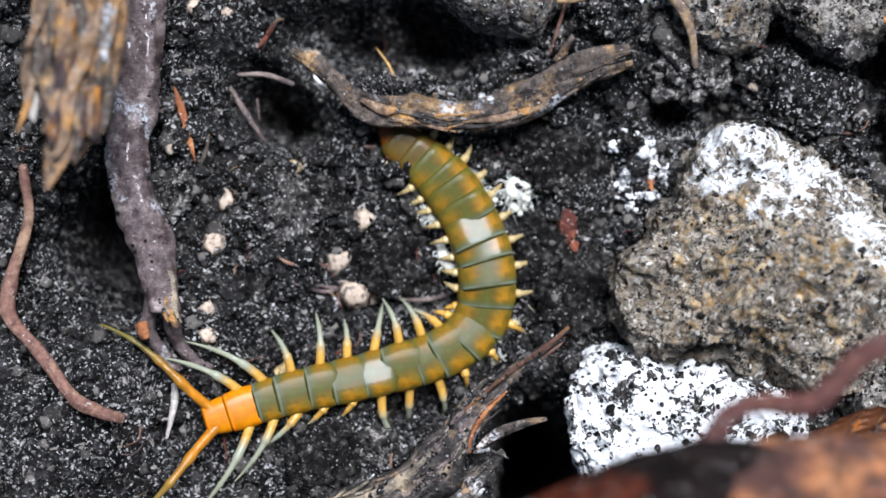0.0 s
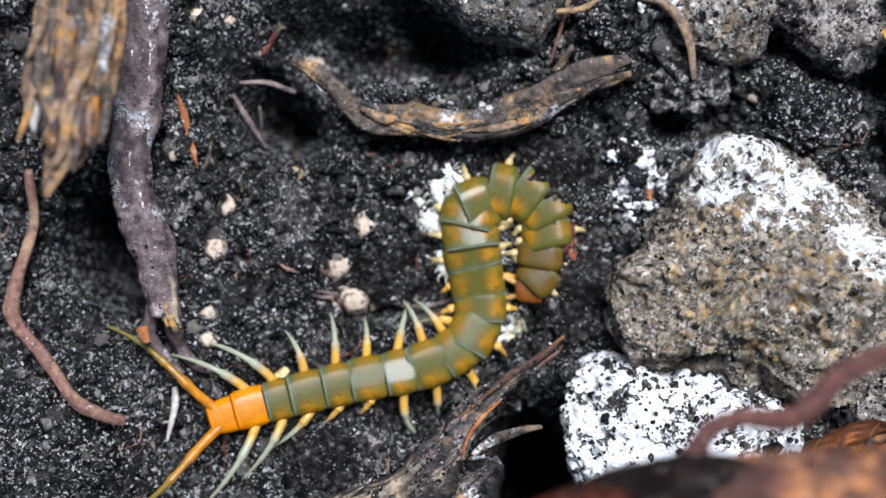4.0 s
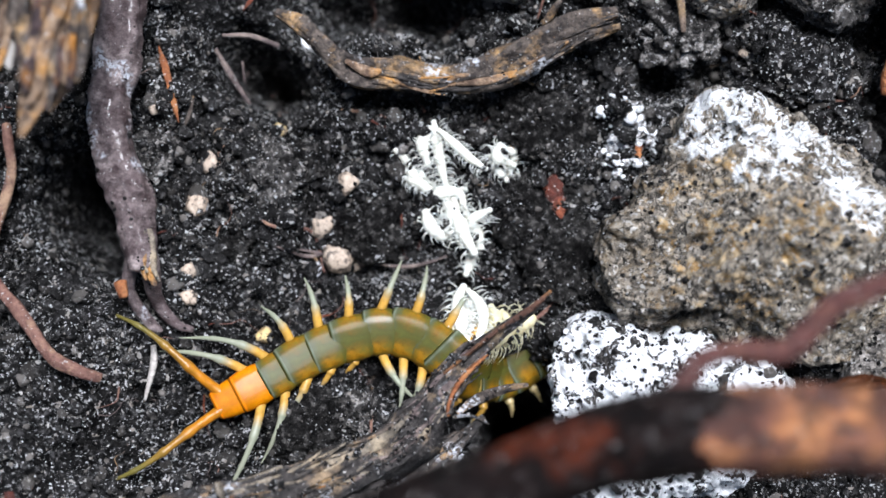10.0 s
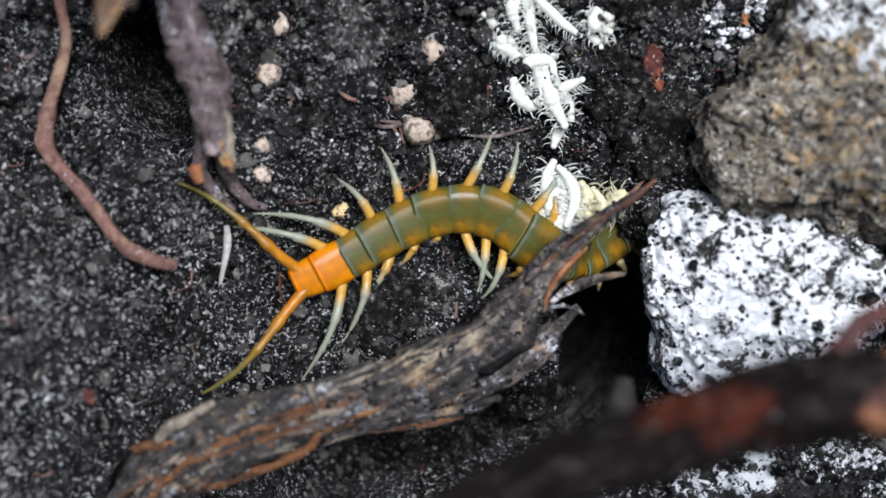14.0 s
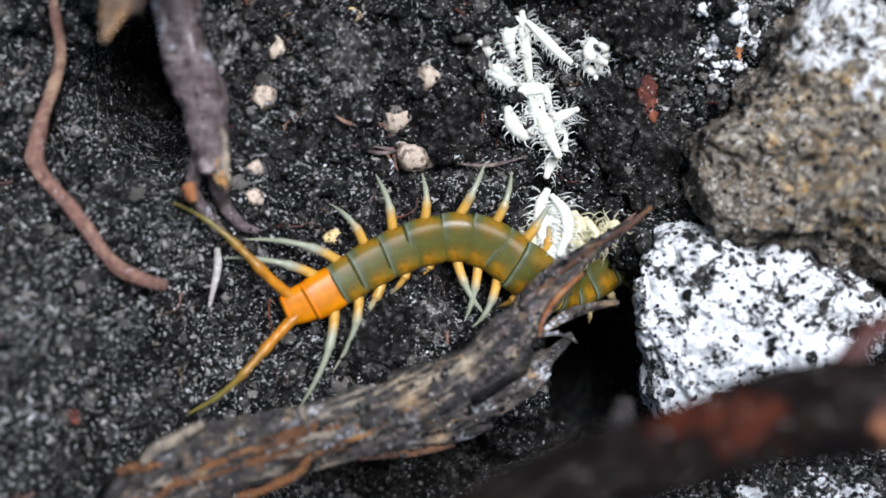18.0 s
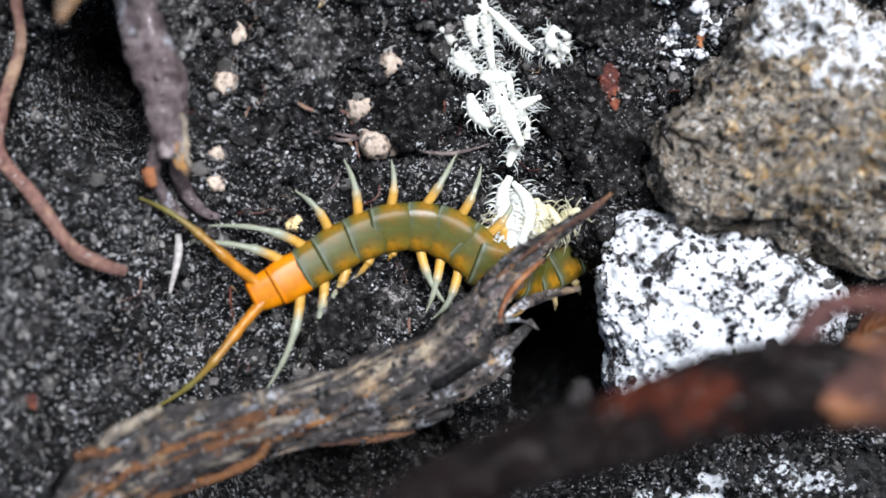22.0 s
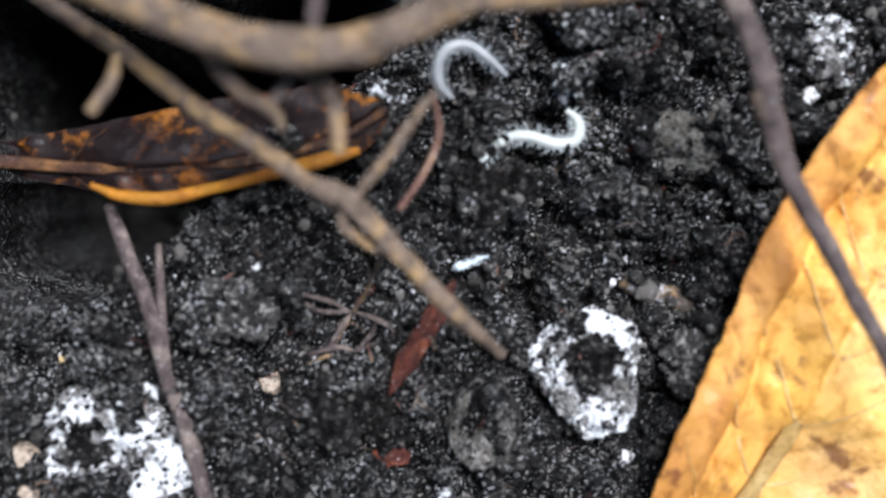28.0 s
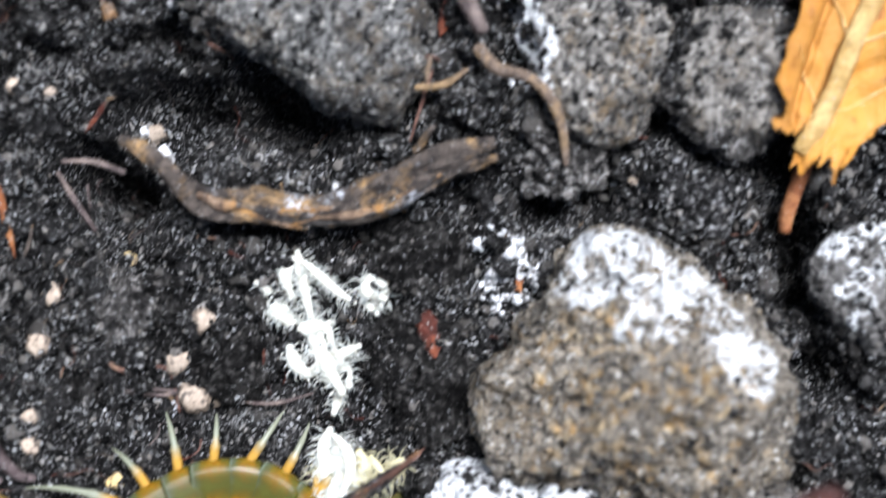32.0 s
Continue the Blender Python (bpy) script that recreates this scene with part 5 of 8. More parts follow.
def roots():
    branchy("root", "thick grey brown root with peeling skin", "root", [
        ("main_root", rad([(-0.0555, 0.0793, 0.0125), (-0.0546, 0.0663, 0.0124), (-0.0544, 0.0549, 0.0122), (-0.0541, 0.0462, 0.0120), (-0.0546, 0.0375, 0.0117), (-0.0558, 0.0288, 0.0114), (-0.0548, 0.0221, 0.0111), (-0.0522, 0.0144, 0.0106), (-0.0503, 0.0077, 0.0103), (-0.0495, 0.0020, 0.0104)], (0.0034, 0.0036, 0.0037, 0.0037, 0.0036, 0.0035, 0.0034, 0.0036, 0.0030, 0.0022)), ROOT_GREY, dict(rough=0.17, ridge=0.16, sides=24, step=0.0006)),
        ("side_root", rad([(-0.0494, 0.0068, 0.0082), (-0.0495, 0.0010, 0.0044), (-0.0488, -0.0034, 0.0008), (-0.0460, -0.0069, -0.0004), (-0.0433, -0.0080, -0.0020)], (0.0017, 0.0017, 0.0013, 0.0009, 0.0006)), ROOT_GREY, dict(ridge=0.15)),
        ("side_root", rad([(-0.0518, 0.0049, 0.0075), (-0.0534, -0.0009, 0.0043), (-0.0516, -0.0049, 0.0017), (-0.0495, -0.0079, -0.0003), (-0.0477, -0.0100, -0.0016)], (0.0014, 0.0012, 0.0012, 0.0010, 0.0007)), ROOT_GREY, dict(ridge=0.1)),
        ("peeled_strip", rad([(-0.0488, 0.0067, 0.0111), (-0.0485, 0.0029, 0.0112), (-0.0471, -0.0009, 0.0112)], (0.0009, 0.0013, 0.0004)), SPLINTER, dict(flat=0.4)),
        ("root_knob", rad([(-0.0533, -0.0002, 0.0102), (-0.0525, -0.0028, 0.0105)], (0.0012, 0.0008)), ORANGE_TWIG, {})])
    grey = [o for o in scene.collection.objects if o.name == "root"][0]
    fibres(grey, [(-0.0548, 0.0221, 0.0111), (-0.0522, 0.0144, 0.0106), (-0.0503, 0.0077, 0.0103), (-0.0492, 0.0010, 0.0104), (-0.0465, -0.0038, 0.0104)], 0.0022, 14, (PALE_FIBRE, PALE_FIBRE, ROOT_GREY, SPLINTER), 21, 0.0008, (0.0003, 0.0007), (0.006, 0.014), "peeled_strip")
    grit_on(grey, 300, 5, "soil grains stuck to the root")
    branchy("root", "thin reddish root with a crook", "root", [
        ("main_root", rad([(-0.0765, 0.0303, 0.0033), (-0.0755, 0.0240, 0.0032), (-0.0747, 0.0187, 0.0032), (-0.0763, 0.0123, 0.0032), (-0.0782, 0.0059, 0.0032), (-0.0775, 0.0009, 0.0043), (-0.0713, -0.0051, 0.0076), (-0.0649, -0.0124, 0.0108), (-0.0606, -0.0151, 0.0099), (-0.0567, -0.0164, 0.0080)], (0.0008, 0.0009, 0.0010, 0.0011, 0.0013, 0.0013, 0.0011, 0.0011, 0.0012, 0.0009)), ROOT_RED, dict(rough=0.16, sides=14)),
        ("side_root", rad([(-0.0786, 0.0059, 0.0032), (-0.0793, 0.0027, 0.0036), (-0.0776, 0.0000, 0.0047)], (0.0006, 0.0007, 0.0006)), ROOT_RED, {})])
    branchy("dead_root", "weathered curved dead root with split fibres", "root", [
        ("upper_fibre", rad([(-0.0286, 0.0471, 0.0062), (-0.0242, 0.0446, 0.0056), (-0.0198, 0.0410, 0.0047), (-0.0154, 0.0379, 0.0037), (-0.0085, 0.0376, 0.0032), (-0.0005, 0.0361, 0.0024), (0.0075, 0.0378, 0.0029), (0.0153, 0.0416, 0.0041), (0.0232, 0.0454, 0.0053), (0.0305, 0.0474, 0.0060)], (0.0006, 0.0013, 0.0016, 0.0016, 0.0014, 0.0014, 0.0016, 0.0017, 0.0016, 0.0007)), DEAD_WOOD, dict(rough=0.24, ridge=0.6, sides=18, step=0.0006)),
        ("lower_fibre", rad([(-0.0203, 0.0398, 0.0045), (-0.0154, 0.0360, 0.0033), (-0.0085, 0.0353, 0.0026), (-0.0005, 0.0351, 0.0022), (0.0075, 0.0357, 0.0024), (0.0144, 0.0381, 0.0033), (0.0222, 0.0425, 0.0047), (0.0310, 0.0451, 0.0057)], (0.0006, 0.0012, 0.0010, 0.0009, 0.0013, 0.0014, 0.0012, 0.0005)), DEAD_WOOD, dict(rough=0.24, ridge=0.6, sides=16, step=0.0006)),
        ("pale_fibre", rad([(-0.0163, 0.0388, 0.0055), (-0.0123, 0.0369, 0.0048), (-0.0102, 0.0373, 0.0047)], (0.0005, 0.0010, 0.0004)), SPLINTER, dict(flat=0.6)),
        ("pale_fibre", rad([(0.0025, 0.0354, 0.0032), (0.0084, 0.0359, 0.0035), (0.0134, 0.0376, 0.0041)], (0.0004, 0.0008, 0.0003)), SPLINTER, dict(flat=0.6)),
        ("side_twig", rad([(-0.0384, 0.0436, 0.0030), (-0.0334, 0.0436, 0.0027), (-0.0285, 0.0420, 0.0021)], (0.0003, 0.0005, 0.0005)), ROOT_PURPLE, {}),
        ("side_twig", rad([(0.0208, 0.0502, 0.0034), (0.0179, 0.0459, 0.0026)], (0.0005, 0.0008)), DEAD_WOOD, {})])
    dead = [o for o in scene.collection.objects if o.name == "dead_root"][0]
    fibres(dead, [(-0.0164, 0.0378, 0.0033), (-0.0085, 0.0364, 0.0024), (-0.0005, 0.0357, 0.0018), (0.0075, 0.0369, 0.0022), (0.0154, 0.0399, 0.0032), (0.0232, 0.0439, 0.0045), (0.0301, 0.0463, 0.0053)], 0.0018, 44, (DEAD_WOOD, BARK, BARK, DEAD_WOOD, SPLINTER), 8, 0.0004, (0.0002, 0.0005), (0.006, 0.016))
    grit_on(dead, 300, 4, "pale sand grains stuck to the root")
    branchy("wood_strip", "long splintered strip of orange brown wood", "wood", [
        ("strand", rad([(-0.0638, 0.0326, 0.0380), (-0.0636, 0.0387, 0.0380), (-0.0620, 0.0456, 0.0380), (-0.0600, 0.0552, 0.0380), (-0.0568, 0.0690, 0.0380)], (0.0014, 0.0021, 0.0026, 0.0028, 0.003)), SPLINTER, dict(ridge=0.25, flat=0.5, sides=18)),
        ("strand", rad([(-0.0613, 0.0199, 0.0400), (-0.0592, 0.0263, 0.0400), (-0.0579, 0.0340, 0.0400), (-0.0573, 0.0418, 0.0400), (-0.0565, 0.0547, 0.0400), (-0.0549, 0.0704, 0.0400)], (0.0004, 0.0022, 0.0025, 0.0028, 0.003, 0.0032)), SPLINTER, dict(ridge=0.25, flat=0.5, sides=18)),
        ("strand", rad([(-0.0579, 0.0240, 0.0380), (-0.0554, 0.0300, 0.0380), (-0.0537, 0.0378, 0.0380), (-0.0530, 0.0465, 0.0380), (-0.0526, 0.0614, 0.0380)], (0.0004, 0.0018, 0.0024, 0.0026, 0.002)), SPLINTER, dict(ridge=0.25, flat=0.5, sides=18)),
        ("rind", rad([(-0.0571, 0.0618, 0.0360), (-0.0559, 0.0712, 0.0360)] + [(-0.0384, 0.0933, 0.0340), (-0.0318, 0.1012, 0.0340), (-0.0267, 0.1135, 0.0340), (-0.0207, 0.1274, 0.0340)], (0.0035, 0.005, 0.0062, 0.0066, 0.006, 0.004)), WOOD_RIND, dict(ridge=0.3, flat=0.5, sides=22)),
        ("splinter", rad([(-0.0637, 0.0303, 0.0390), (-0.0641, 0.0329, 0.0390), (-0.0638, 0.0359, 0.0390)], (0.0003, 0.0012, 0.0008)), PALE_TWIG, dict(flat=0.5)),
        ("splinter", rad([(-0.0220, 0.1017, 0.0340), (-0.0170, 0.1043, 0.0340), (-0.0123, 0.1060, 0.0340)], (0.001, 0.0008, 0.0003)), ROOT_RED, {}),
        ("splinter", rad([(-0.0228, 0.1009, 0.0340), (-0.0193, 0.1044, 0.0340), (-0.0169, 0.1067, 0.0340)], (0.0008, 0.0007, 0.0003)), PALE_TWIG, {})])
    strip = [o for o in scene.collection.objects if o.name == "wood_strip"][0]
    fibres(strip, [(-0.0597, 0.0243, 0.0390), (-0.0586, 0.0316, 0.0390), (-0.0574, 0.0402, 0.0390), (-0.0562, 0.0491, 0.0390), (-0.0552, 0.0601, 0.0390)], 0.0062, 30, (SPLINTER, DEAD_WOOD, SPLINTER, WOOD_RIND), 12, -0.0002, (0.0004, 0.0009), (0.008, 0.02), "splinter")


roots()


def bark_log():
    t = root("rotten_bark", "rotting ragged bark log with pale fibres", "bark")
    lines = [("bark_strip", [(0.0182, -0.0026, 0.0075), (0.0137, -0.0055, 0.0080), (0.0081, -0.0100, 0.0080), (0.0029, -0.0156, 0.0085), (-0.0017, -0.0217, 0.0090), (-0.0069, -0.0265, 0.0100), (-0.0128, -0.0299, 0.0110), (-0.0194, -0.0326, 0.0125)], (0.0006, 0.0010, 0.0016, 0.0025, 0.0033, 0.0033, 0.0032, 0.0032), BARK, 0.75),
             ("bark_strip", [(-0.0026, -0.0247, 0.0090), (-0.0097, -0.0289, 0.0110), (-0.0177, -0.0323, 0.0125), (-0.0255, -0.0347, 0.0140), (-0.0323, -0.0367, 0.0155), (-0.0399, -0.0387, 0.0175)], (0.0018, 0.0030, 0.0033, 0.0035, 0.0037, 0.0035), BARK, 0.65),
             ("bark_strip", [(-0.0275, -0.0341, 0.0155), (-0.0364, -0.0365, 0.0165), (-0.0444, -0.0383, 0.0165), (-0.0515, -0.0408, 0.0165), (-0.0573, -0.0446, 0.0165), (-0.0618, -0.0492, 0.0165), (-0.0653, -0.0545, 0.0165)], (0.0015, 0.0027, 0.0030, 0.0032, 0.0032, 0.0030, 0.0026), BARK, 0.6),
             ("bark_strip", [(-0.0292, -0.0373, 0.0140), (-0.0363, -0.0409, 0.0155), (-0.0434, -0.0437, 0.0160), (-0.0501, -0.0467, 0.0160), (-0.0555, -0.0496, 0.0160), (-0.0609, -0.0531, 0.0160)], (0.0015, 0.0028, 0.0033, 0.0034, 0.0032, 0.0028), BARK, 0.6),
             ("bark_strip", [(0.0083, -0.0221, 0.0060), (0.0049, -0.0259, 0.0065), (0.0005, -0.0295, 0.0075), (-0.0049, -0.0327, 0.0085), (-0.0112, -0.0353, 0.0100), (-0.0184, -0.0367, 0.0115), (-0.0263, -0.0379, 0.0130)], (0.0005, 0.0012, 0.0018, 0.0021, 0.0021, 0.0021, 0.0019), BARK, 0.6),
             ("bark_strip", [(-0.0040, -0.0369, 0.0085), (-0.0083, -0.0380, 0.0090), (-0.0147, -0.0389, 0.0100), (-0.0218, -0.0392, 0.0115), (-0.0288, -0.0398, 0.0130), (-0.0357, -0.0413, 0.0150), (-0.0424, -0.0429, 0.0170)], (0.0005, 0.0011, 0.0015, 0.0018, 0.0019, 0.0023, 0.0025), BARK, 0.55),
             ("inner_strip", [(-0.0100, -0.0402, 0.0085), (-0.0155, -0.0411, 0.0095), (-0.0217, -0.0413, 0.0105), (-0.0279, -0.0415, 0.0120)], (0.0004, 0.0011, 0.0014, 0.0009), BARK_RED, 0.6),
             ("inner_strip", [(-0.0292, -0.0391, 0.0165), (-0.0326, -0.0405, 0.0168), (-0.0343, -0.0433, 0.0168), (-0.0381, -0.0456, 0.0165), (-0.0434, -0.0477, 0.0165), (-0.0488, -0.0496, 0.0165), (-0.0550, -0.0512, 0.0165), (-0.0586, -0.0533, 0.0165)], (0.0006, 0.0010, 0.0010, 0.0009, 0.0009, 0.0009, 0.0009, 0.0005), BARK_ORANGE, 0.7),
             ("inner_strip", [(-0.0617, -0.0437, 0.0188), (-0.0580, -0.0427, 0.0195), (-0.0528, -0.0430, 0.0190), (-0.0479, -0.0420, 0.0190), (-0.0448, -0.0406, 0.0185)], (0.0007, 0.0011, 0.0010, 0.0010, 0.0004), BARK_ORANGE, 0.6),
             ("pale_strip", [(-0.0049, -0.0229, 0.0125), (-0.0086, -0.0261, 0.0128), (-0.0138, -0.0288, 0.0135), (-0.0195, -0.0311, 0.0145), (-0.0238, -0.0320, 0.0155), (-0.0273, -0.0326, 0.0160)], (0.0005, 0.0010, 0.0010, 0.0013, 0.0013, 0.0005), PALE_FIBRE, 0.45),
             ("pale_strip", [(-0.0488, -0.0356, 0.0205), (-0.0524, -0.0376, 0.0212), (-0.0557, -0.0394, 0.0212), (-0.0578, -0.0419, 0.0205)], (0.0006, 0.0013, 0.0013, 0.0007), PALE_FIBRE, 0.55),
             ("pale_strip", [(-0.0586, -0.0438, 0.0195), (-0.0595, -0.0461, 0.0196), (-0.0604, -0.0492, 0.0196), (-0.0631, -0.0535, 0.0192)], (0.0006, 0.0011, 0.0011, 0.0008), DEAD_WOOD, 0.55),
             ("pale_strip", [(-0.0558, -0.0472, 0.0185), (-0.0531, -0.0462, 0.0190), (-0.0505, -0.0452, 0.0186)], (0.0004, 0.0012, 0.0005), PALE_TWIG, 0.5),
             ("pale_strip", [(-0.0444, -0.0437, 0.0188), (-0.0426, -0.0428, 0.0192), (-0.0404, -0.0418, 0.0186)], (0.0003, 0.0008, 0.0004), PALE_FIBRE, 0.5),
             ("pale_strip", [(-0.0400, -0.0405, 0.0186), (-0.0378, -0.0388, 0.0192), (-0.0357, -0.0370, 0.0186)], (0.0004, 0.0010, 0.0005), PALE_FIBRE, 0.5),
             ("pale_strip", [(0.0158, -0.0167, 0.0055), (0.0111, -0.0177, 0.0056), (0.0066, -0.0197, 0.0058), (0.0039, -0.0217, 0.0060)], (0.0004, 0.0009, 0.0009, 0.0004), DEAD_WOOD, 0.5),
             ("fibre", [(0.0091, -0.0114, 0.0115), (0.0057, -0.0144, 0.0120), (0.0035, -0.0173, 0.0122), (0.0024, -0.0200, 0.0122), (0.0024, -0.0218, 0.0120)], (0.0003, 0.0005, 0.0005, 0.0004, 0.0004), ORANGE_TWIG, 1.0),
             ("fibre", [(0.0193, -0.0008, 0.0100), (0.0160, -0.0037, 0.0105), (0.0107, -0.0073, 0.0108), (0.0051, -0.0118, 0.0110), (0.0016, -0.0148, 0.0115)], (0.0003, 0.0005, 0.0005, 0.0004, 0.0003), BARK_RED, 1.0),
             ("fibre", [(-0.0343, -0.0326, 0.0195), (-0.0336, -0.0341, 0.0205), (-0.0332, -0.0359, 0.0200)], (0.0004, 0.0006, 0.0004), PALE_FIBRE, 1.0),
             ("fibre", [(0.0092, -0.0233, 0.0068), (0.0060, -0.0219, 0.0072), (0.0033, -0.0221, 0.0075)], (0.0002, 0.0003, 0.0004), BARK, 1.0),
             ("fibre", [(0.0064, -0.0234, 0.0068), (0.0034, -0.0259, 0.0078), (-0.0002, -0.0286, 0.0090)], (0.0003, 0.0005, 0.0004), DEAD_WOOD, 1.0)]
    for i, (n, p, r, mat, flat) in enumerate(lines):
        under(new(n, tube(n, rad(p, [q * 0.84 for q in r]), mat, sides=26 if n == "bark_strip" else 14, step=0.0006, rough=0.34, ridge=0.6 if n == "bark_strip" else 0.25, flat=flat, seed=i * 5, grain=0.005)), t)
    log = [(0.0164, -0.0037, 0.0080), (0.0081, -0.0100, 0.0080), (0.0029, -0.0156, 0.0085), (-0.0017, -0.0217, 0.0090), (-0.0069, -0.0265, 0.0100), (-0.0128, -0.0299, 0.0110), (-0.0194, -0.0326, 0.0125), (-0.0263, -0.0349, 0.0145), (-0.0340, -0.0371, 0.0165), (-0.0430, -0.0408, 0.0172), (-0.0505, -0.0440, 0.0172), (-0.0565, -0.0478, 0.0172), (-0.0625, -0.0530, 0.0172)]
    fibres(t, log[1:7], 0.0026, 90, (BARK, BARK, DEAD_WOOD, PALE_FIBRE, BARK, ROOT_PURPLE), 5, 0.0010, (0.0002, 0.0005))
    fibres(t, log[5:], 0.0036, 110, (BARK, BARK, DEAD_WOOD, BARK, PALE_FIBRE, BARK, BARK_ORANGE), 6, 0.0014, (0.0002, 0.0006), (0.006, 0.022))
    low = [(0.0059, -0.0250, 0.0060), (-0.0004, -0.0304, 0.0070), (-0.0076, -0.0341, 0.0090), (-0.0165, -0.0376, 0.0105), (-0.0254, -0.0390, 0.0120), (-0.0340, -0.0406, 0.0140)]
    fibres(t, low, 0.0024, 40, (BARK, DEAD_WOOD, BARK), 7, 0.0006, (0.0002, 0.0005))
    grit_on(t, 5200, 3, "soil grains stuck to the bark")


bark_log()


def foreground_branch():
    t = root("branch", "wet red brown branch hanging close above the ground", "branch")
    top = [(-0.0314, -0.0481, 0.0660), (-0.0171, -0.0400, 0.0660), (-0.0028, -0.0326, 0.0660), (0.0102, -0.0281, 0.0660), (0.0224, -0.0233, 0.0660), (0.0331, -0.0210, 0.0660), (0.0439, -0.0206, 0.0660), (0.0546, -0.0206, 0.0660), (0.0688, -0.0222, 0.0660), (0.0864, -0.0255, 0.0660)]
    under(new("rotten_end", tube("rotten_end", rad(top[:7], (0.003, 0.0036, 0.0042, 0.005, 0.0056, 0.0058, 0.0044)), DARK_BRANCH, sides=28, step=0.0008, rough=0.12, ridge=0.08, grain=0.02)), t, "near black end of the branch with dark red patches")
    under(new("main_stem", tube("main_stem", rad(top[5:], (0.005, 0.0058, 0.0055, 0.0055, 0.005)), BRANCH, sides=28, step=0.0008, rough=0.1, ridge=0.06, grain=0.02)), t)
    side = [(0.0295, -0.0192, 0.0660), (0.0335, -0.0156, 0.0660), (0.0360, -0.0119, 0.0660), (0.0403, -0.0106, 0.0660), (0.0460, -0.0107, 0.0660), (0.0496, -0.0082, 0.0660), (0.0532, -0.0045, 0.0660), (0.0590, -0.0019, 0.0660), (0.0691, 0.0029, 0.0660)]
    under(new("side_stem", tube("side_stem", rad(side, (0.0018, 0.0016, 0.0014, 0.0013, 0.0017, 0.0016, 0.0016, 0.0016, 0.0014)), BRANCH_SIDE, sides=16, step=0.0008, rough=0.12)), t)
    nub = [(0.0107, -0.0358, 0.0400), (0.0110, -0.0309, 0.0400), (0.0112, -0.0260, 0.0400)]
    thing("twig", tube("twig", rad(nub, (0.0026, 0.0024, 0.0012)), BARK, sides=14, step=0.0008, rough=0.2), "dark upright twig stub beside the hollow", "twig")


foreground_branch()


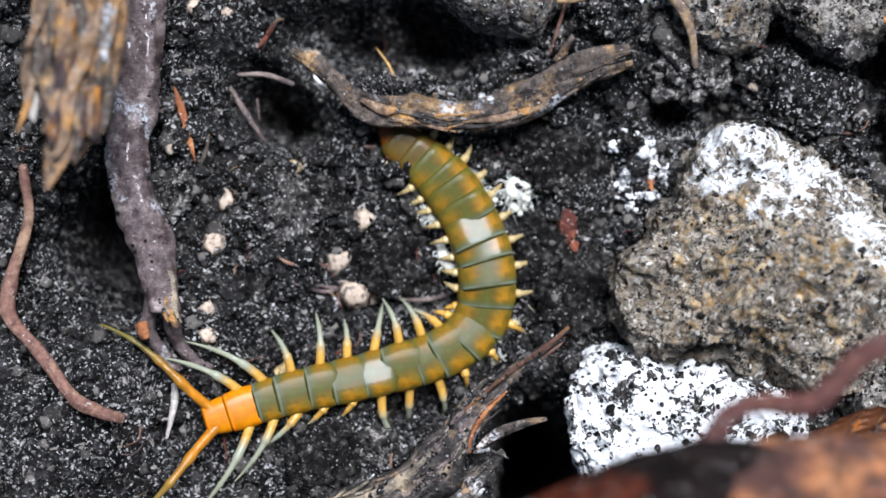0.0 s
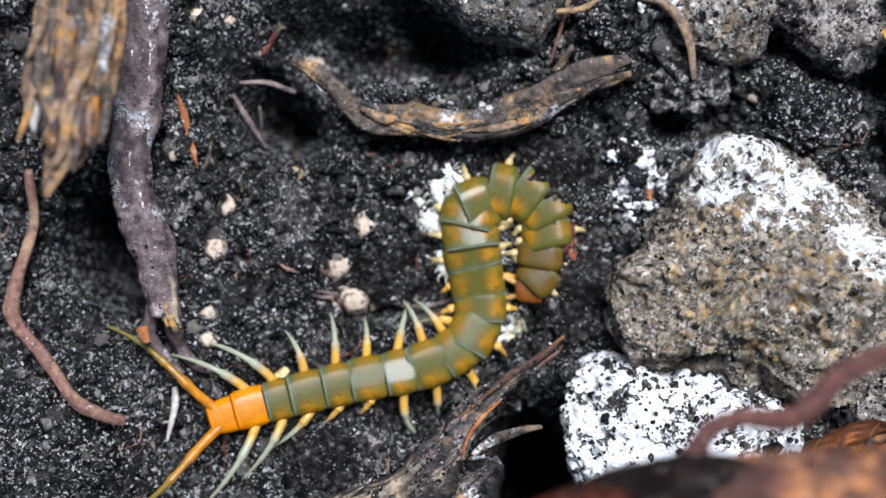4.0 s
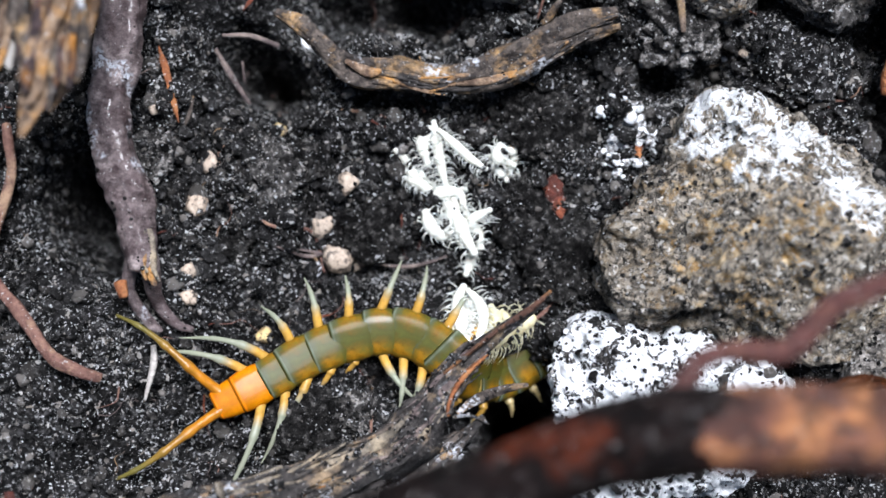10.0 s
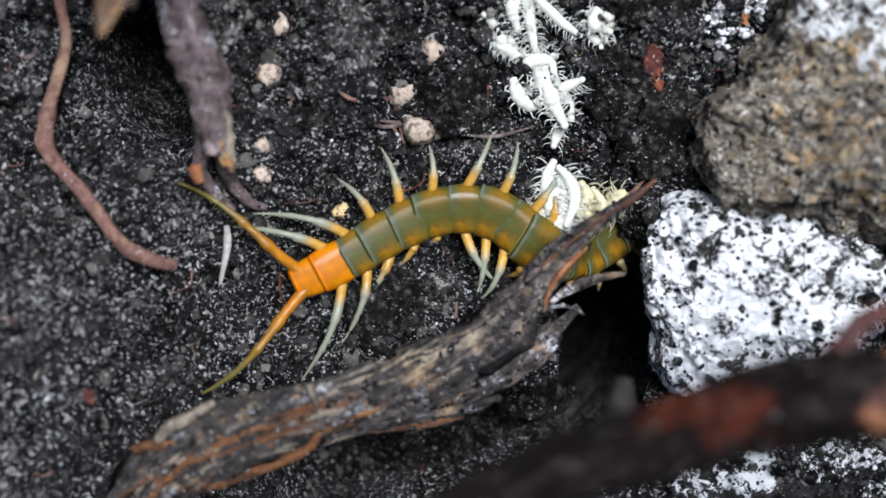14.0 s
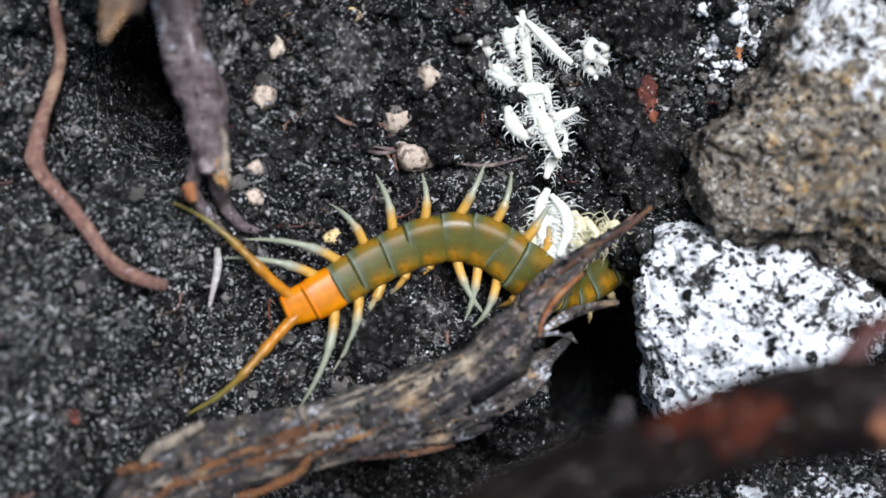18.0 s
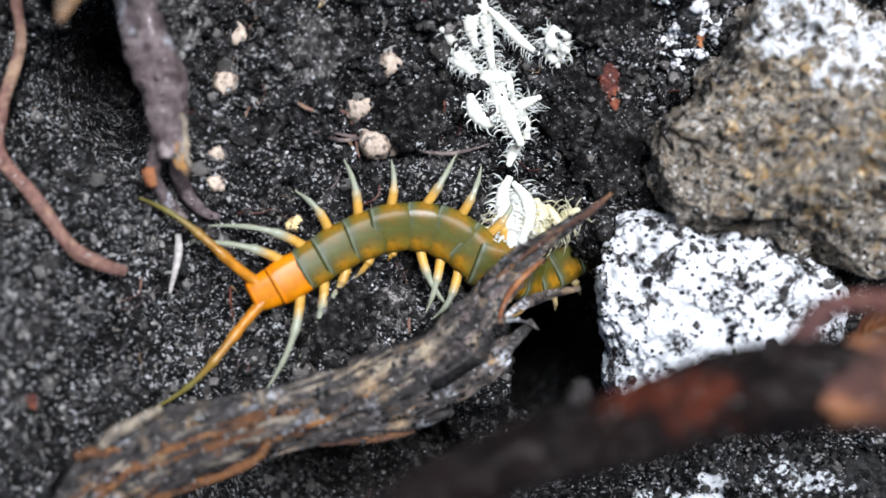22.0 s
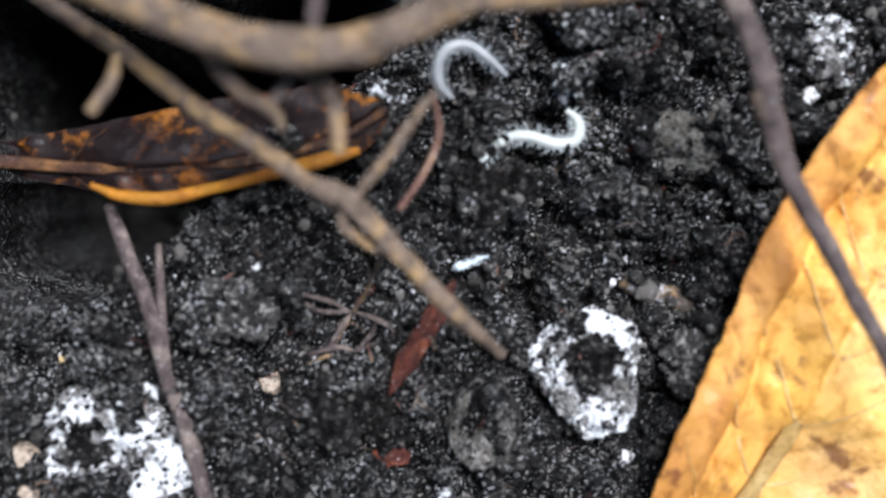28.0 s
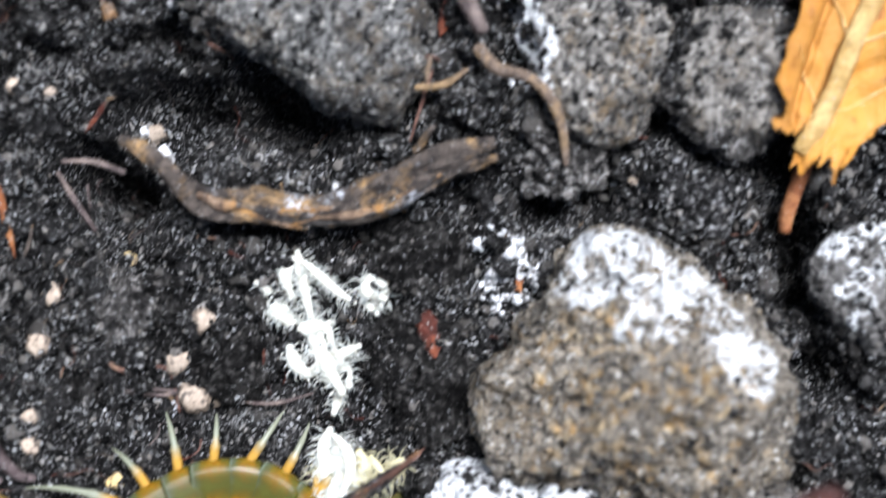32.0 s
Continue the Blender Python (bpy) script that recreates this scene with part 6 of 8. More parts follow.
def upper_roots():
    branchy("root", "tan root arching over a dark hollow", "root", [
        ("main_root", rad([(-0.0069, 0.1717, 0.0460), (0.0047, 0.1678, 0.0460), (0.0118, 0.1652, 0.0460), (0.0191, 0.1621, 0.0460), (0.0262, 0.1599, 0.0460), (0.0349, 0.1589, 0.0460), (0.0422, 0.1597, 0.0460), (0.0487, 0.1623, 0.0460), (0.0553, 0.1653, 0.0460), (0.0639, 0.1663, 0.0460), (0.0739, 0.1669, 0.0460), (0.0874, 0.1684, 0.0460)], (0.0026, 0.0025, 0.0026, 0.0027, 0.0028, 0.0028, 0.0027, 0.0025, 0.0022, 0.002, 0.0016, 0.0012)), ROOT_TAN, dict(sides=20, rough=0.1)),
        ("side_root", rad([(0.0368, 0.1699, 0.0420), (0.0360, 0.1649, 0.0420), (0.0354, 0.1598, 0.0420)], (0.0012, 0.0012, 0.001)), ROOT_PURPLE, {}),
        ("side_root", rad([(0.0203, 0.1613, 0.0380), (0.0224, 0.1575, 0.0380), (0.0257, 0.1540, 0.0380), (0.0301, 0.1513, 0.0380), (0.0315, 0.1486, 0.0380)], (0.0008, 0.0012, 0.0012, 0.001, 0.0007)), ROOT_TAN, {}),
        ("side_root", rad([(0.0320, 0.1591, 0.0380), (0.0356, 0.1560, 0.0380), (0.0382, 0.1529, 0.0380), (0.0389, 0.1491, 0.0380), (0.0390, 0.1457, 0.0380)], (0.0008, 0.0013, 0.0014, 0.0013, 0.001)), ROOT_TAN, {}),
        ("side_root", rad([(0.0336, 0.1572, 0.0370), (0.0312, 0.1542, 0.0370), (0.0291, 0.1517, 0.0370)], (0.0007, 0.001, 0.0007)), ROOT_PURPLE, {}),
        ("side_root", rad([(0.0089, 0.1588, 0.0360), (0.0079, 0.1550, 0.0360), (0.0052, 0.1509, 0.0360)], (0.0007, 0.0010, 0.0010)), ROOT_TAN, {})])
    branchy("root", "slender tan root running over a brown leaf", "root", [
        ("main_root", rad([(-0.0056, 0.1690, 0.0300), (-0.0010, 0.1658, 0.0300), (0.0082, 0.1599, 0.0300), (0.0183, 0.1522, 0.0300), (0.0283, 0.1461, 0.0300), (0.0337, 0.1420, 0.0300), (0.0407, 0.1386, 0.0300), (0.0483, 0.1305, 0.0300), (0.0559, 0.1229, 0.0300), (0.0624, 0.1166, 0.0260)], (0.0010, 0.0012, 0.0013, 0.0014, 0.0014, 0.0014, 0.0017, 0.0014, 0.0013, 0.0007)), ROOT_TAN, dict(sides=16, rough=0.14)),
        ("rootlet", rad([(0.0412, 0.1398, 0.0300), (0.0457, 0.1455, 0.0300), (0.0489, 0.1501, 0.0300), (0.0523, 0.1547, 0.0300)], (0.0008, 0.001, 0.0009, 0.0006)), ROOT_TAN, {}),
        ("rootlet", rad([(0.0523, 0.1543, 0.0210), (0.0530, 0.1486, 0.0210), (0.0508, 0.1429, 0.0210), (0.0473, 0.1377, 0.0210)], (0.0005, 0.0006, 0.0006, 0.0005)), ROOT_RED, {}),
        ("rootlet", rad([(0.0389, 0.1378, 0.0290), (0.0397, 0.1350, 0.0290), (0.0443, 0.1317, 0.0290)], (0.0008, 0.0009, 0.0005)), ROOT_TAN, {}),
        ("root_hair", rad([(0.0457, 0.1330, 0.0240), (0.0440, 0.1290, 0.0160), (0.0418, 0.1237, 0.0090), (0.0399, 0.1211, 0.0070)], (0.0004, 0.0003, 0.0003, 0.0003)), ROOT_TAN, {})])
    net = root("rootlets", "fine branching net of pinkish grey rootlets", "rootlet", group="fine rootlets")
    for line in ([(0.0325, 0.1240), (0.0369, 0.1225), (0.0399, 0.1211), (0.0418, 0.1237)], [(0.0399, 0.1211), (0.0376, 0.1176), (0.0362, 0.1155)], [(0.0399, 0.1211), (0.0438, 0.1201), (0.0464, 0.1183), (0.0455, 0.1166)],
                 [(0.0330, 0.1142), (0.0375, 0.1154), (0.0406, 0.1149), (0.0437, 0.1162)], [(0.0299, 0.1249), (0.0346, 0.1212), (0.0399, 0.1211)], [(0.0438, 0.1201), (0.0429, 0.1175), (0.0406, 0.1149)]):
        pts = [(x, y, max(0.0062, float(height(x, y)) + 0.0006)) for x, y in line]
        under(new("rootlet", tube("rootlet", rad(pts, [0.0003 + 0.0002 * (i == 1) for i in range(len(pts))]), ROOT_PURPLE, sides=7, step=0.0005, rough=0.3)), net)
    branchy("root", "greyish purple root crossing a yellow leaf", "root", [
        ("main_root", rad([(0.0909, 0.1714, 0.0340), (0.0942, 0.1660, 0.0340), (0.0974, 0.1591, 0.0340), (0.0988, 0.1523, 0.0340), (0.1013, 0.1439, 0.0340), (0.1064, 0.1350, 0.0340), (0.1116, 0.1257, 0.0340), (0.1163, 0.1176, 0.0340), (0.1214, 0.1066, 0.0340)], (0.0019, 0.0019, 0.0018, 0.0019, 0.0015, 0.0014, 0.0013, 0.0013, 0.0012)), ROOT_PURPLE, dict(sides=16, rough=0.12)),
        ("root_knot", rad([(0.0970, 0.1546, 0.0340), (0.0988, 0.1511, 0.0340)], (0.0014, 0.0016)), ROOT_TAN, {})])
    branchy("root", "purplish grey root with forked tip", "root", [
        ("main_root", rad([(0.0007, 0.1374, 0.0010), (0.0045, 0.1300, 0.0060), (0.0082, 0.1222, 0.0085), (0.0109, 0.1118, 0.0095), (0.0144, 0.1031, 0.0098), (0.0171, 0.0926, 0.0098), (0.0207, 0.0809, 0.0094), (0.0245, 0.0719, 0.0092), (0.0284, 0.0644, 0.0089)], (0.0010, 0.0014, 0.0014, 0.0012, 0.0012, 0.0014, 0.0013, 0.0014, 0.0014, 0.0012)), ROOT_PURPLE, dict(sides=14, rough=0.14)),
        ("root_tip", rad([(0.0274, 0.0624, 0.0078), (0.0306, 0.0589, 0.0076), (0.0356, 0.0576, 0.0077), (0.0392, 0.0542, 0.0076), (0.0410, 0.0498, 0.0073), (0.0417, 0.0440, 0.0069)], (0.0010, 0.0011, 0.0009, 0.0010, 0.0008, 0.0004)), ROOT_TAN, {}),
        ("rootlet", rad([(0.0179, 0.0559, 0.0060), (0.0225, 0.0565, 0.0062), (0.0260, 0.0589, 0.0065)], (0.0005, 0.0006, 0.0003)), ROOT_TAN, {}),
        ("rootlet", rad([(0.0196, 0.0570, 0.0062), (0.0202, 0.0609, 0.0065)], (0.0004, 0.0003)), ROOT_TAN, {}),
        ("rootlet", rad([(0.0400, 0.0517, 0.0064), (0.0433, 0.0568, 0.0069), (0.0457, 0.0608, 0.0071)], (0.0004, 0.0005, 0.0003)), ROOT_TAN, {}),
        ("rootlet", rad([(0.0091, 0.1314, 0.0040), (0.0098, 0.1256, 0.0070), (0.0106, 0.1187, 0.0090), (0.0115, 0.1109, 0.0095)], (0.0006, 0.0008, 0.0008, 0.0006)), ROOT_PURPLE, {})])
    branchy("dead_stick", "grey weathered stick end in soil", "stick", [
        ("stick", rad([(x, y, float(height(x, y)) + 0.0012) for x, y in ((0.0630, 0.0825), (0.0672, 0.0788), (0.0724, 0.0748), (0.0766, 0.0711))], (0.0012, 0.0016, 0.0016, 0.0018)), ROOT_GREY, dict(ridge=0.2))])
    branchy("dead_stick", "grey buried stick beside a dark crack", "stick", [
        ("stick", rad([(0.0830, 0.1257, 0.0015), (0.0883, 0.1238, 0.0015), (0.0954, 0.1223, 0.0015), (0.1008, 0.1225, 0.0015)], (0.001, 0.0018, 0.002, 0.0016)), DEAD_WOOD, dict(ridge=0.25))])


upper_roots()


# ---- leaves ----
def blade(name, label, midrib, left, right, mat, curl=0.004, wave=0.0012, seed=0, veins=8, ragged=0.0, vein_mat=None, halves=None, rib_width=0.001):
    """A leaf from its midrib and the half widths on both sides; rows along the length."""
    o = np.array(midrib[0])
    mid = curve_points([(*p, a, b) for p, a, b in zip((np.array(midrib) - o).tolist(), left, right)], 0.0009)
    tan = np.gradient(mid[:, :3], axis=0)
    tan /= np.linalg.norm(tan, axis=1)[:, None]
    side = np.cross((0, 0, 1.0), tan)
    side /= np.linalg.norm(side, axis=1)[:, None]
    us = np.linspace(-1, 1, 57)
    n, m = len(mid), len(us)
    U, K = np.meshgrid(us, np.arange(n))
    wid = np.where(U > 0, mid[:, 3][:, None], mid[:, 4][:, None])
    s = np.r_[0, np.cumsum(np.linalg.norm(np.diff(mid[:, :3], axis=0), axis=1))][:, None]
    edge = 1 + (0.012 + ragged * np.exp(-s / 0.007)) * np.abs(U) ** 6 * fbm(s + 0 * U, U * 0.02, 0, 0.004, 4, 0.7, seed)
    across = U * wid * edge
    rib = np.exp(-(across / 0.0006) ** 2)
    v_phase = (s - np.abs(across) * 0.9) / (s[-1, 0] / veins)
    ridge = np.exp(-((v_phase - np.round(v_phase)) / 0.06) ** 2) * (np.abs(U) > 0.03)
    z = curl * (U ** 2) * np.where(U > 0, 1.0, 0.55) + wave * fbm(across, s + 0 * U, 0, 0.012, 3, 0.5, seed + 3)
    if halves:
        fold = 0.52 + 0.1 * fbm(s, 0.0 * s, 0, 0.02, 2, 0.5, seed + 5)
        z = z - 0.0016 * np.exp(-((U - fold) / 0.05) ** 2) + 0.0012 * smooth01((U - fold) / 0.2)
    z = z - 0.0011 * rib - 0.0008 * ridge + 0.001 * (1 - np.abs(v_phase - np.round(v_phase)) * 2) * np.abs(U)
    p = mid[:, None, :3] + side[:, None] * across[..., None]
    p[..., 2] += z
    if ragged:
        torn = np.maximum(0, 1 - s / 0.007) * 0.0032 * fbm(across, 0.01 + 0 * across, 0, 0.0022, 4, 0.7, seed + 9)
        p = p - tan[:, None] * torn[..., None]
    f = []
    for i in range(n - 1):
        for j in range(m - 1):
            f.append((i * m + j, i * m + j + 1, (i + 1) * m + j + 1, (i + 1) * m + j))
    low = p.copy()
    low[..., 2] -= 0.00025
    both = np.concatenate([p.reshape(-1, 3), low.reshape(-1, 3)])
    k = n * m
    f = f + [tuple(k + q for q in reversed(x)) for x in f]
    rim = [i * m for i in range(n)] + [(n - 1) * m + j for j in range(1, m)] + [i * m + m - 1 for i in range(n - 2, -1, -1)] + [j for j in range(m - 2, 0, -1)]
    f += [(rim[i], k + rim[i], k + rim[(i + 1) % len(rim)], rim[(i + 1) % len(rim)]) for i in range(len(rim))]
    t = root(name, label, "leaf", tuple(o.tolist()))
    slots = None
    if halves:
        one = [1 if us[j] > fold[i, 0] else (2 if us[j] < -0.02 else 0) for i in range(n - 1) for j in range(m - 1)]
        slots = one + one + [0] * len(rim)
    under(new("blade", mesh_of("blade", both, f, [mat] + list(halves or ()), True, slots)), t)
    for a in np.arange(0.5, veins - 1.0, 1.0):
        for g in (-1, 1):
            pts = []
            for q in np.linspace(0.02, 0.9, 7):
                at = a * s[-1, 0] / veins
                for _ in range(3):
                    i = min(int(np.searchsorted(s[:, 0], at)), n - 1)
                    off = q * (mid[i, 3] if g > 0 else mid[i, 4])
                    at = a * s[-1, 0] / veins + off * 0.9 + 0.0015 * q * q
                j = int(round((g * q + 1) / 2 * (m - 1)))
                pts.append((*(p[i, j] + np.array((0, 0, 0.00008))), 0.00032 * (1.1 - q)))
            under(new("vein", tube("vein", pts, vein_mat or PALE_VEIN, sides=6, step=0.001, rough=0.05)), t)
    line = [(*q[:3] + np.array((0, 0, 0.0001)), (rib_width * (1 - 0.55 * i / n) + 0.0001)) for i, q in enumerate(mid)]
    under(new("midrib", tube("midrib", line[::6] + [line[-1]], vein_mat or VEIN, sides=10, step=0.001, rough=0.08, flat=0.45)), t)
    return t


def leaves():
    mid = [(0.0778, 0.0464, 0.0105), (0.0822, 0.0553, 0.0115), (0.0867, 0.0674, 0.0125), (0.0968, 0.0851, 0.0135), (0.1030, 0.0958, 0.0143), (0.1107, 0.1085, 0.0152), (0.1177, 0.1231, 0.0160), (0.1245, 0.1363, 0.0168), (0.1306, 0.1495, 0.0177), (0.1361, 0.1638, 0.0185)]
    t = blade("leaf", "large yellow autumn leaf with brown specks", mid, (0.0050, 0.0084, 0.0102, 0.0135, 0.0158, 0.0175, 0.0188, 0.0185, 0.016, 0.009), (0.0060, 0.0100, 0.0125, 0.0150, 0.018, 0.021, 0.023, 0.023, 0.020, 0.012), LEAF, 0.002, 0.0026, 4, 11, 0.45, None, (LEAF_EDGE, LEAF_PALE), 0.0017)
    blade("dead_leaf", "curled orange dead leaf scrap under the branch", [(0.0572, -0.0247, 0.0150), (0.0604, -0.0217, 0.0150), (0.0643, -0.0196, 0.0150), (0.0696, -0.0177, 0.0150), (0.0759, -0.0161, 0.0150)], (0.001, 0.0035, 0.0042, 0.004, 0.001), (0.001, 0.003, 0.004, 0.004, 0.001), ORANGE_LEAF, 0.002, 0.002, 14, 4, 0.15, BARK_RED)
    stem = np.array([(0.0808, 0.0475, 0.0040), (0.0791, 0.0425, 0.0036), (0.0774, 0.0370, 0.0032), (0.0771, 0.0341, 0.0028)]) - np.array(mid[0])
    under(new("leaf_stalk", tube("leaf_stalk", rad(stem.tolist(), (0.0016, 0.0013, 0.0013, 0.001)), ORANGE_TWIG, sides=10, step=0.0008)), t, "rusty brown leaf stalk")
    mid2 = [(-0.0172, 0.1446, 0.0020), (-0.0058, 0.1437, 0.0035), (0.0071, 0.1433, 0.0050), (0.0203, 0.1443, 0.0070), (0.0320, 0.1466, 0.0090), (0.0402, 0.1496, 0.0105), (0.0451, 0.1528, 0.0120)]
    t2 = blade("leaf", "brown rotting leaf with an orange rim", mid2, (0.003, 0.006, 0.009, 0.0105, 0.0095, 0.0085, 0.002), (0.002, 0.003, 0.0045, 0.0035, 0.0035, 0.0035, 0.001), BROWN_LEAF, -0.002, 0.003, 9, 3, 0.1, BARK_RED)
    rim = np.array([(-0.0006, 0.1409, 0.0090), (0.0045, 0.1391, 0.0090), (0.0115, 0.1389, 0.0095), (0.0176, 0.1403, 0.0100), (0.0237, 0.1417, 0.0105), (0.0298, 0.1434, 0.0115), (0.0351, 0.1448, 0.0120), (0.0411, 0.1465, 0.0125)]) - np.array(mid2[0])
    under(new("leaf_rim", tube("leaf_rim", rad(rim.tolist(), (0.0005, 0.0010, 0.0012, 0.0010, 0.0009, 0.0011, 0.0013, 0.0006)), GOLD_RIM, sides=10, step=0.0008)), t2, "curled orange edge of the leaf")


leaves()


# ---- juveniles ----
def juvenile(label, line, r=0.0011, mat=None, legs=True, seed=0, group="white juveniles", hair=0.0016, rest=True):
    """A small white many-legged young: body, head and fine legs."""
    mat = mat or BABY
    if rest:
        line = [(q[0], q[1], max(q[2], float(height(q[0], q[1])) + r * 0.9)) for q in line]
    o = np.array(line[0])
    p = [(*(np.array(q) - o), rr) for q, rr in zip(line, np.interp(np.linspace(0, 1, len(line)), (0, 0.12, 0.5, 0.85, 1), (r * 0.45, r * 0.9, r * 1.05, r * 0.8, r * 0.5)))]
    t = root("juvenile_centipede", label, "centipede", tuple(o.tolist()), group)
    c = curve_points(p, 0.00022)
    s = np.r_[0, np.cumsum(np.linalg.norm(np.diff(c[:, :3], axis=0), axis=1))]
    if rest:
        c[:, 2] = np.maximum(c[:, 2], height(c[:, 0] + o[0], c[:, 1] + o[1]) - o[2] + r * 0.4)
    c[:, 3] *= 1 + 0.07 * np.sin(s / (r * 0.95) * 2 * np.pi)
    v, f = tube_data(c.tolist(), sides=12, step=0.0003, rough=0.06, flat=0.7, seed=seed)
    under(new("body", mesh_of("body", v, f, mat)), t)
    hv = BALL2[0] * np.array((r * 0.62, r * 0.62, r * 0.5)) + c[-1, :3]
    under(new("head", mesh_of("head", hv, BALL2[1], mat)), t)
    if legs:
        rng = np.random.RandomState(seed)
        vs, fs = [], []
        tan = np.gradient(c[:, :3], axis=0)
        for k in np.arange(r * 0.8, s[-1], r * 0.55):
            i = int(np.searchsorted(s, k))
            i = min(i, len(c) - 1)
            d = tan[i] / (np.linalg.norm(tan[i]) + 1e-9)
            sd = np.cross(d, (0, 0, 1.0))
            for g in (-1, 1):
                ln = hair * rng.uniform(0.75, 1.2)
                out = sd * g * rng.uniform(0.6, 1.1) + d * rng.uniform(-0.6, 0.8) + np.array((0, 0, rng.uniform(-0.1, 0.5)))
                a = c[i, :3] + sd * g * r * 0.8
                b = a + out * ln * 0.6 + np.array((0, 0, ln * 0.2))
                e = a + out * ln * 0.9 + d * ln * rng.uniform(0.1, 0.7) - np.array((0, 0, ln * 0.2))
                lv, lf = tube_data([(*a, r * 0.13), (*b, r * 0.08), (*e, r * 0.025)], sides=4, step=ln / 3, rough=0)
                fs += [tuple(q + len(vs) for q in x) for x in lf]
                vs += lv.tolist()
        tagged(under(new("leg_fringe", mesh_of("leg_fringe", vs, fs, mat)), t), kind="stuff")
    return t


def juveniles():
    d = "white soft juvenile centipede in a heap"
    heap = [[(-0.0013, 0.0300, -0.0036), (-0.0006, 0.0264, -0.0044), (0.0000, 0.0226, -0.0053), (0.0010, 0.0184, -0.0061)], [(-0.0005, 0.0283, -0.0030), (0.0024, 0.0259, -0.0036), (0.0051, 0.0235, -0.0041), (0.0081, 0.0215, -0.0045)], [(-0.0017, 0.0288, -0.0038), (-0.0033, 0.0258, -0.0045), (-0.0023, 0.0225, -0.0052)], [(-0.0082, 0.0247, -0.0063), (-0.0058, 0.0227, -0.0070), (-0.0039, 0.0208, -0.0075), (-0.0024, 0.0191, -0.0079)],
            [(-0.0067, 0.0199, -0.0064), (-0.0039, 0.0190, -0.0068), (-0.0019, 0.0176, -0.0071), (0.0011, 0.0178, -0.0072)], [(-0.0067, 0.0216, -0.0071), (-0.0049, 0.0204, -0.0075), (-0.0038, 0.0180, -0.0079)], [(0.0091, 0.0250, -0.0057), (0.0115, 0.0255, -0.0054), (0.0131, 0.0237, -0.0057), (0.0123, 0.0207, -0.0063)], [(0.0086, 0.0240, -0.0059), (0.0102, 0.0216, -0.0063), (0.0118, 0.0197, -0.0065)], [(0.0109, 0.0260, -0.0043), (0.0101, 0.0235, -0.0049), (0.0131, 0.0222, -0.0050)],
            [(-0.0023, 0.0152, -0.0064), (0.0001, 0.0170, -0.0063), (0.0032, 0.0172, -0.0063), (0.0044, 0.0144, -0.0066)], [(-0.0027, 0.0142, -0.0065), (-0.0016, 0.0113, -0.0068), (0.0009, 0.0099, -0.0069), (0.0023, 0.0124, -0.0068)], [(-0.0014, 0.0162, -0.0053), (0.0011, 0.0153, -0.0055), (0.0022, 0.0129, -0.0058), (0.0014, 0.0104, -0.0059)], [(0.0025, 0.0163, -0.0054), (0.0030, 0.0124, -0.0058), (0.0045, 0.0096, -0.0060), (0.0062, 0.0065, -0.0059)],
            [(0.0041, 0.0159, -0.0065), (0.0047, 0.0125, -0.0068), (0.0068, 0.0101, -0.0069), (0.0074, 0.0077, -0.0069)], [(0.0022, 0.0144, -0.0067), (0.0038, 0.0110, -0.0069), (0.0039, 0.0085, -0.0070)], [(0.0038, 0.0115, -0.0069), (0.0064, 0.0130, -0.0067), (0.0089, 0.0142, -0.0065)], [(0.0066, 0.0076, -0.0089), (0.0055, 0.0050, -0.0089), (0.0048, 0.0028, -0.0088)], [(0.0005, 0.0192, -0.0070), (0.0021, 0.0183, -0.0071), (0.0045, 0.0179, -0.0072)]]
    for i, line in enumerate(heap):
        juvenile(d, line, (0.00105, 0.0009, 0.0012, 0.00095)[i % 4] * (1.15 if 9 <= i <= 14 else 0.92), BABY, True, i + 1, hair=(0.0021, 0.0016, 0.0024)[i % 3])
    lone = "white juvenile centipede curled on black soil"
    juvenile(lone, [(0.0554, 0.1547, 0.0095), (0.0535, 0.1568, 0.0095), (0.0532, 0.1599, 0.0095), (0.0547, 0.1624, 0.0095), (0.0577, 0.1630, 0.0095), (0.0607, 0.1612, 0.0095), (0.0636, 0.1585, 0.0095)], 0.00085, BABY_GREY, seed=20, group="", hair=0.0013)
    juvenile("white juvenile centipede stretched in an s on soil", [(0.0734, 0.1531, 0.0075), (0.0754, 0.1512, 0.0075), (0.0750, 0.1485, 0.0075), (0.0719, 0.1478, 0.0075), (0.0677, 0.1490, 0.0075), (0.0641, 0.1486, 0.0075), (0.0602, 0.1453, 0.0075)], 0.00095, BABY_DIM, seed=21, group="", hair=0.0014)


juveniles()

# the heap that the adult drags along, built round its own origin
HEAP_AT = (0.0059, -0.0077, -0.0041)


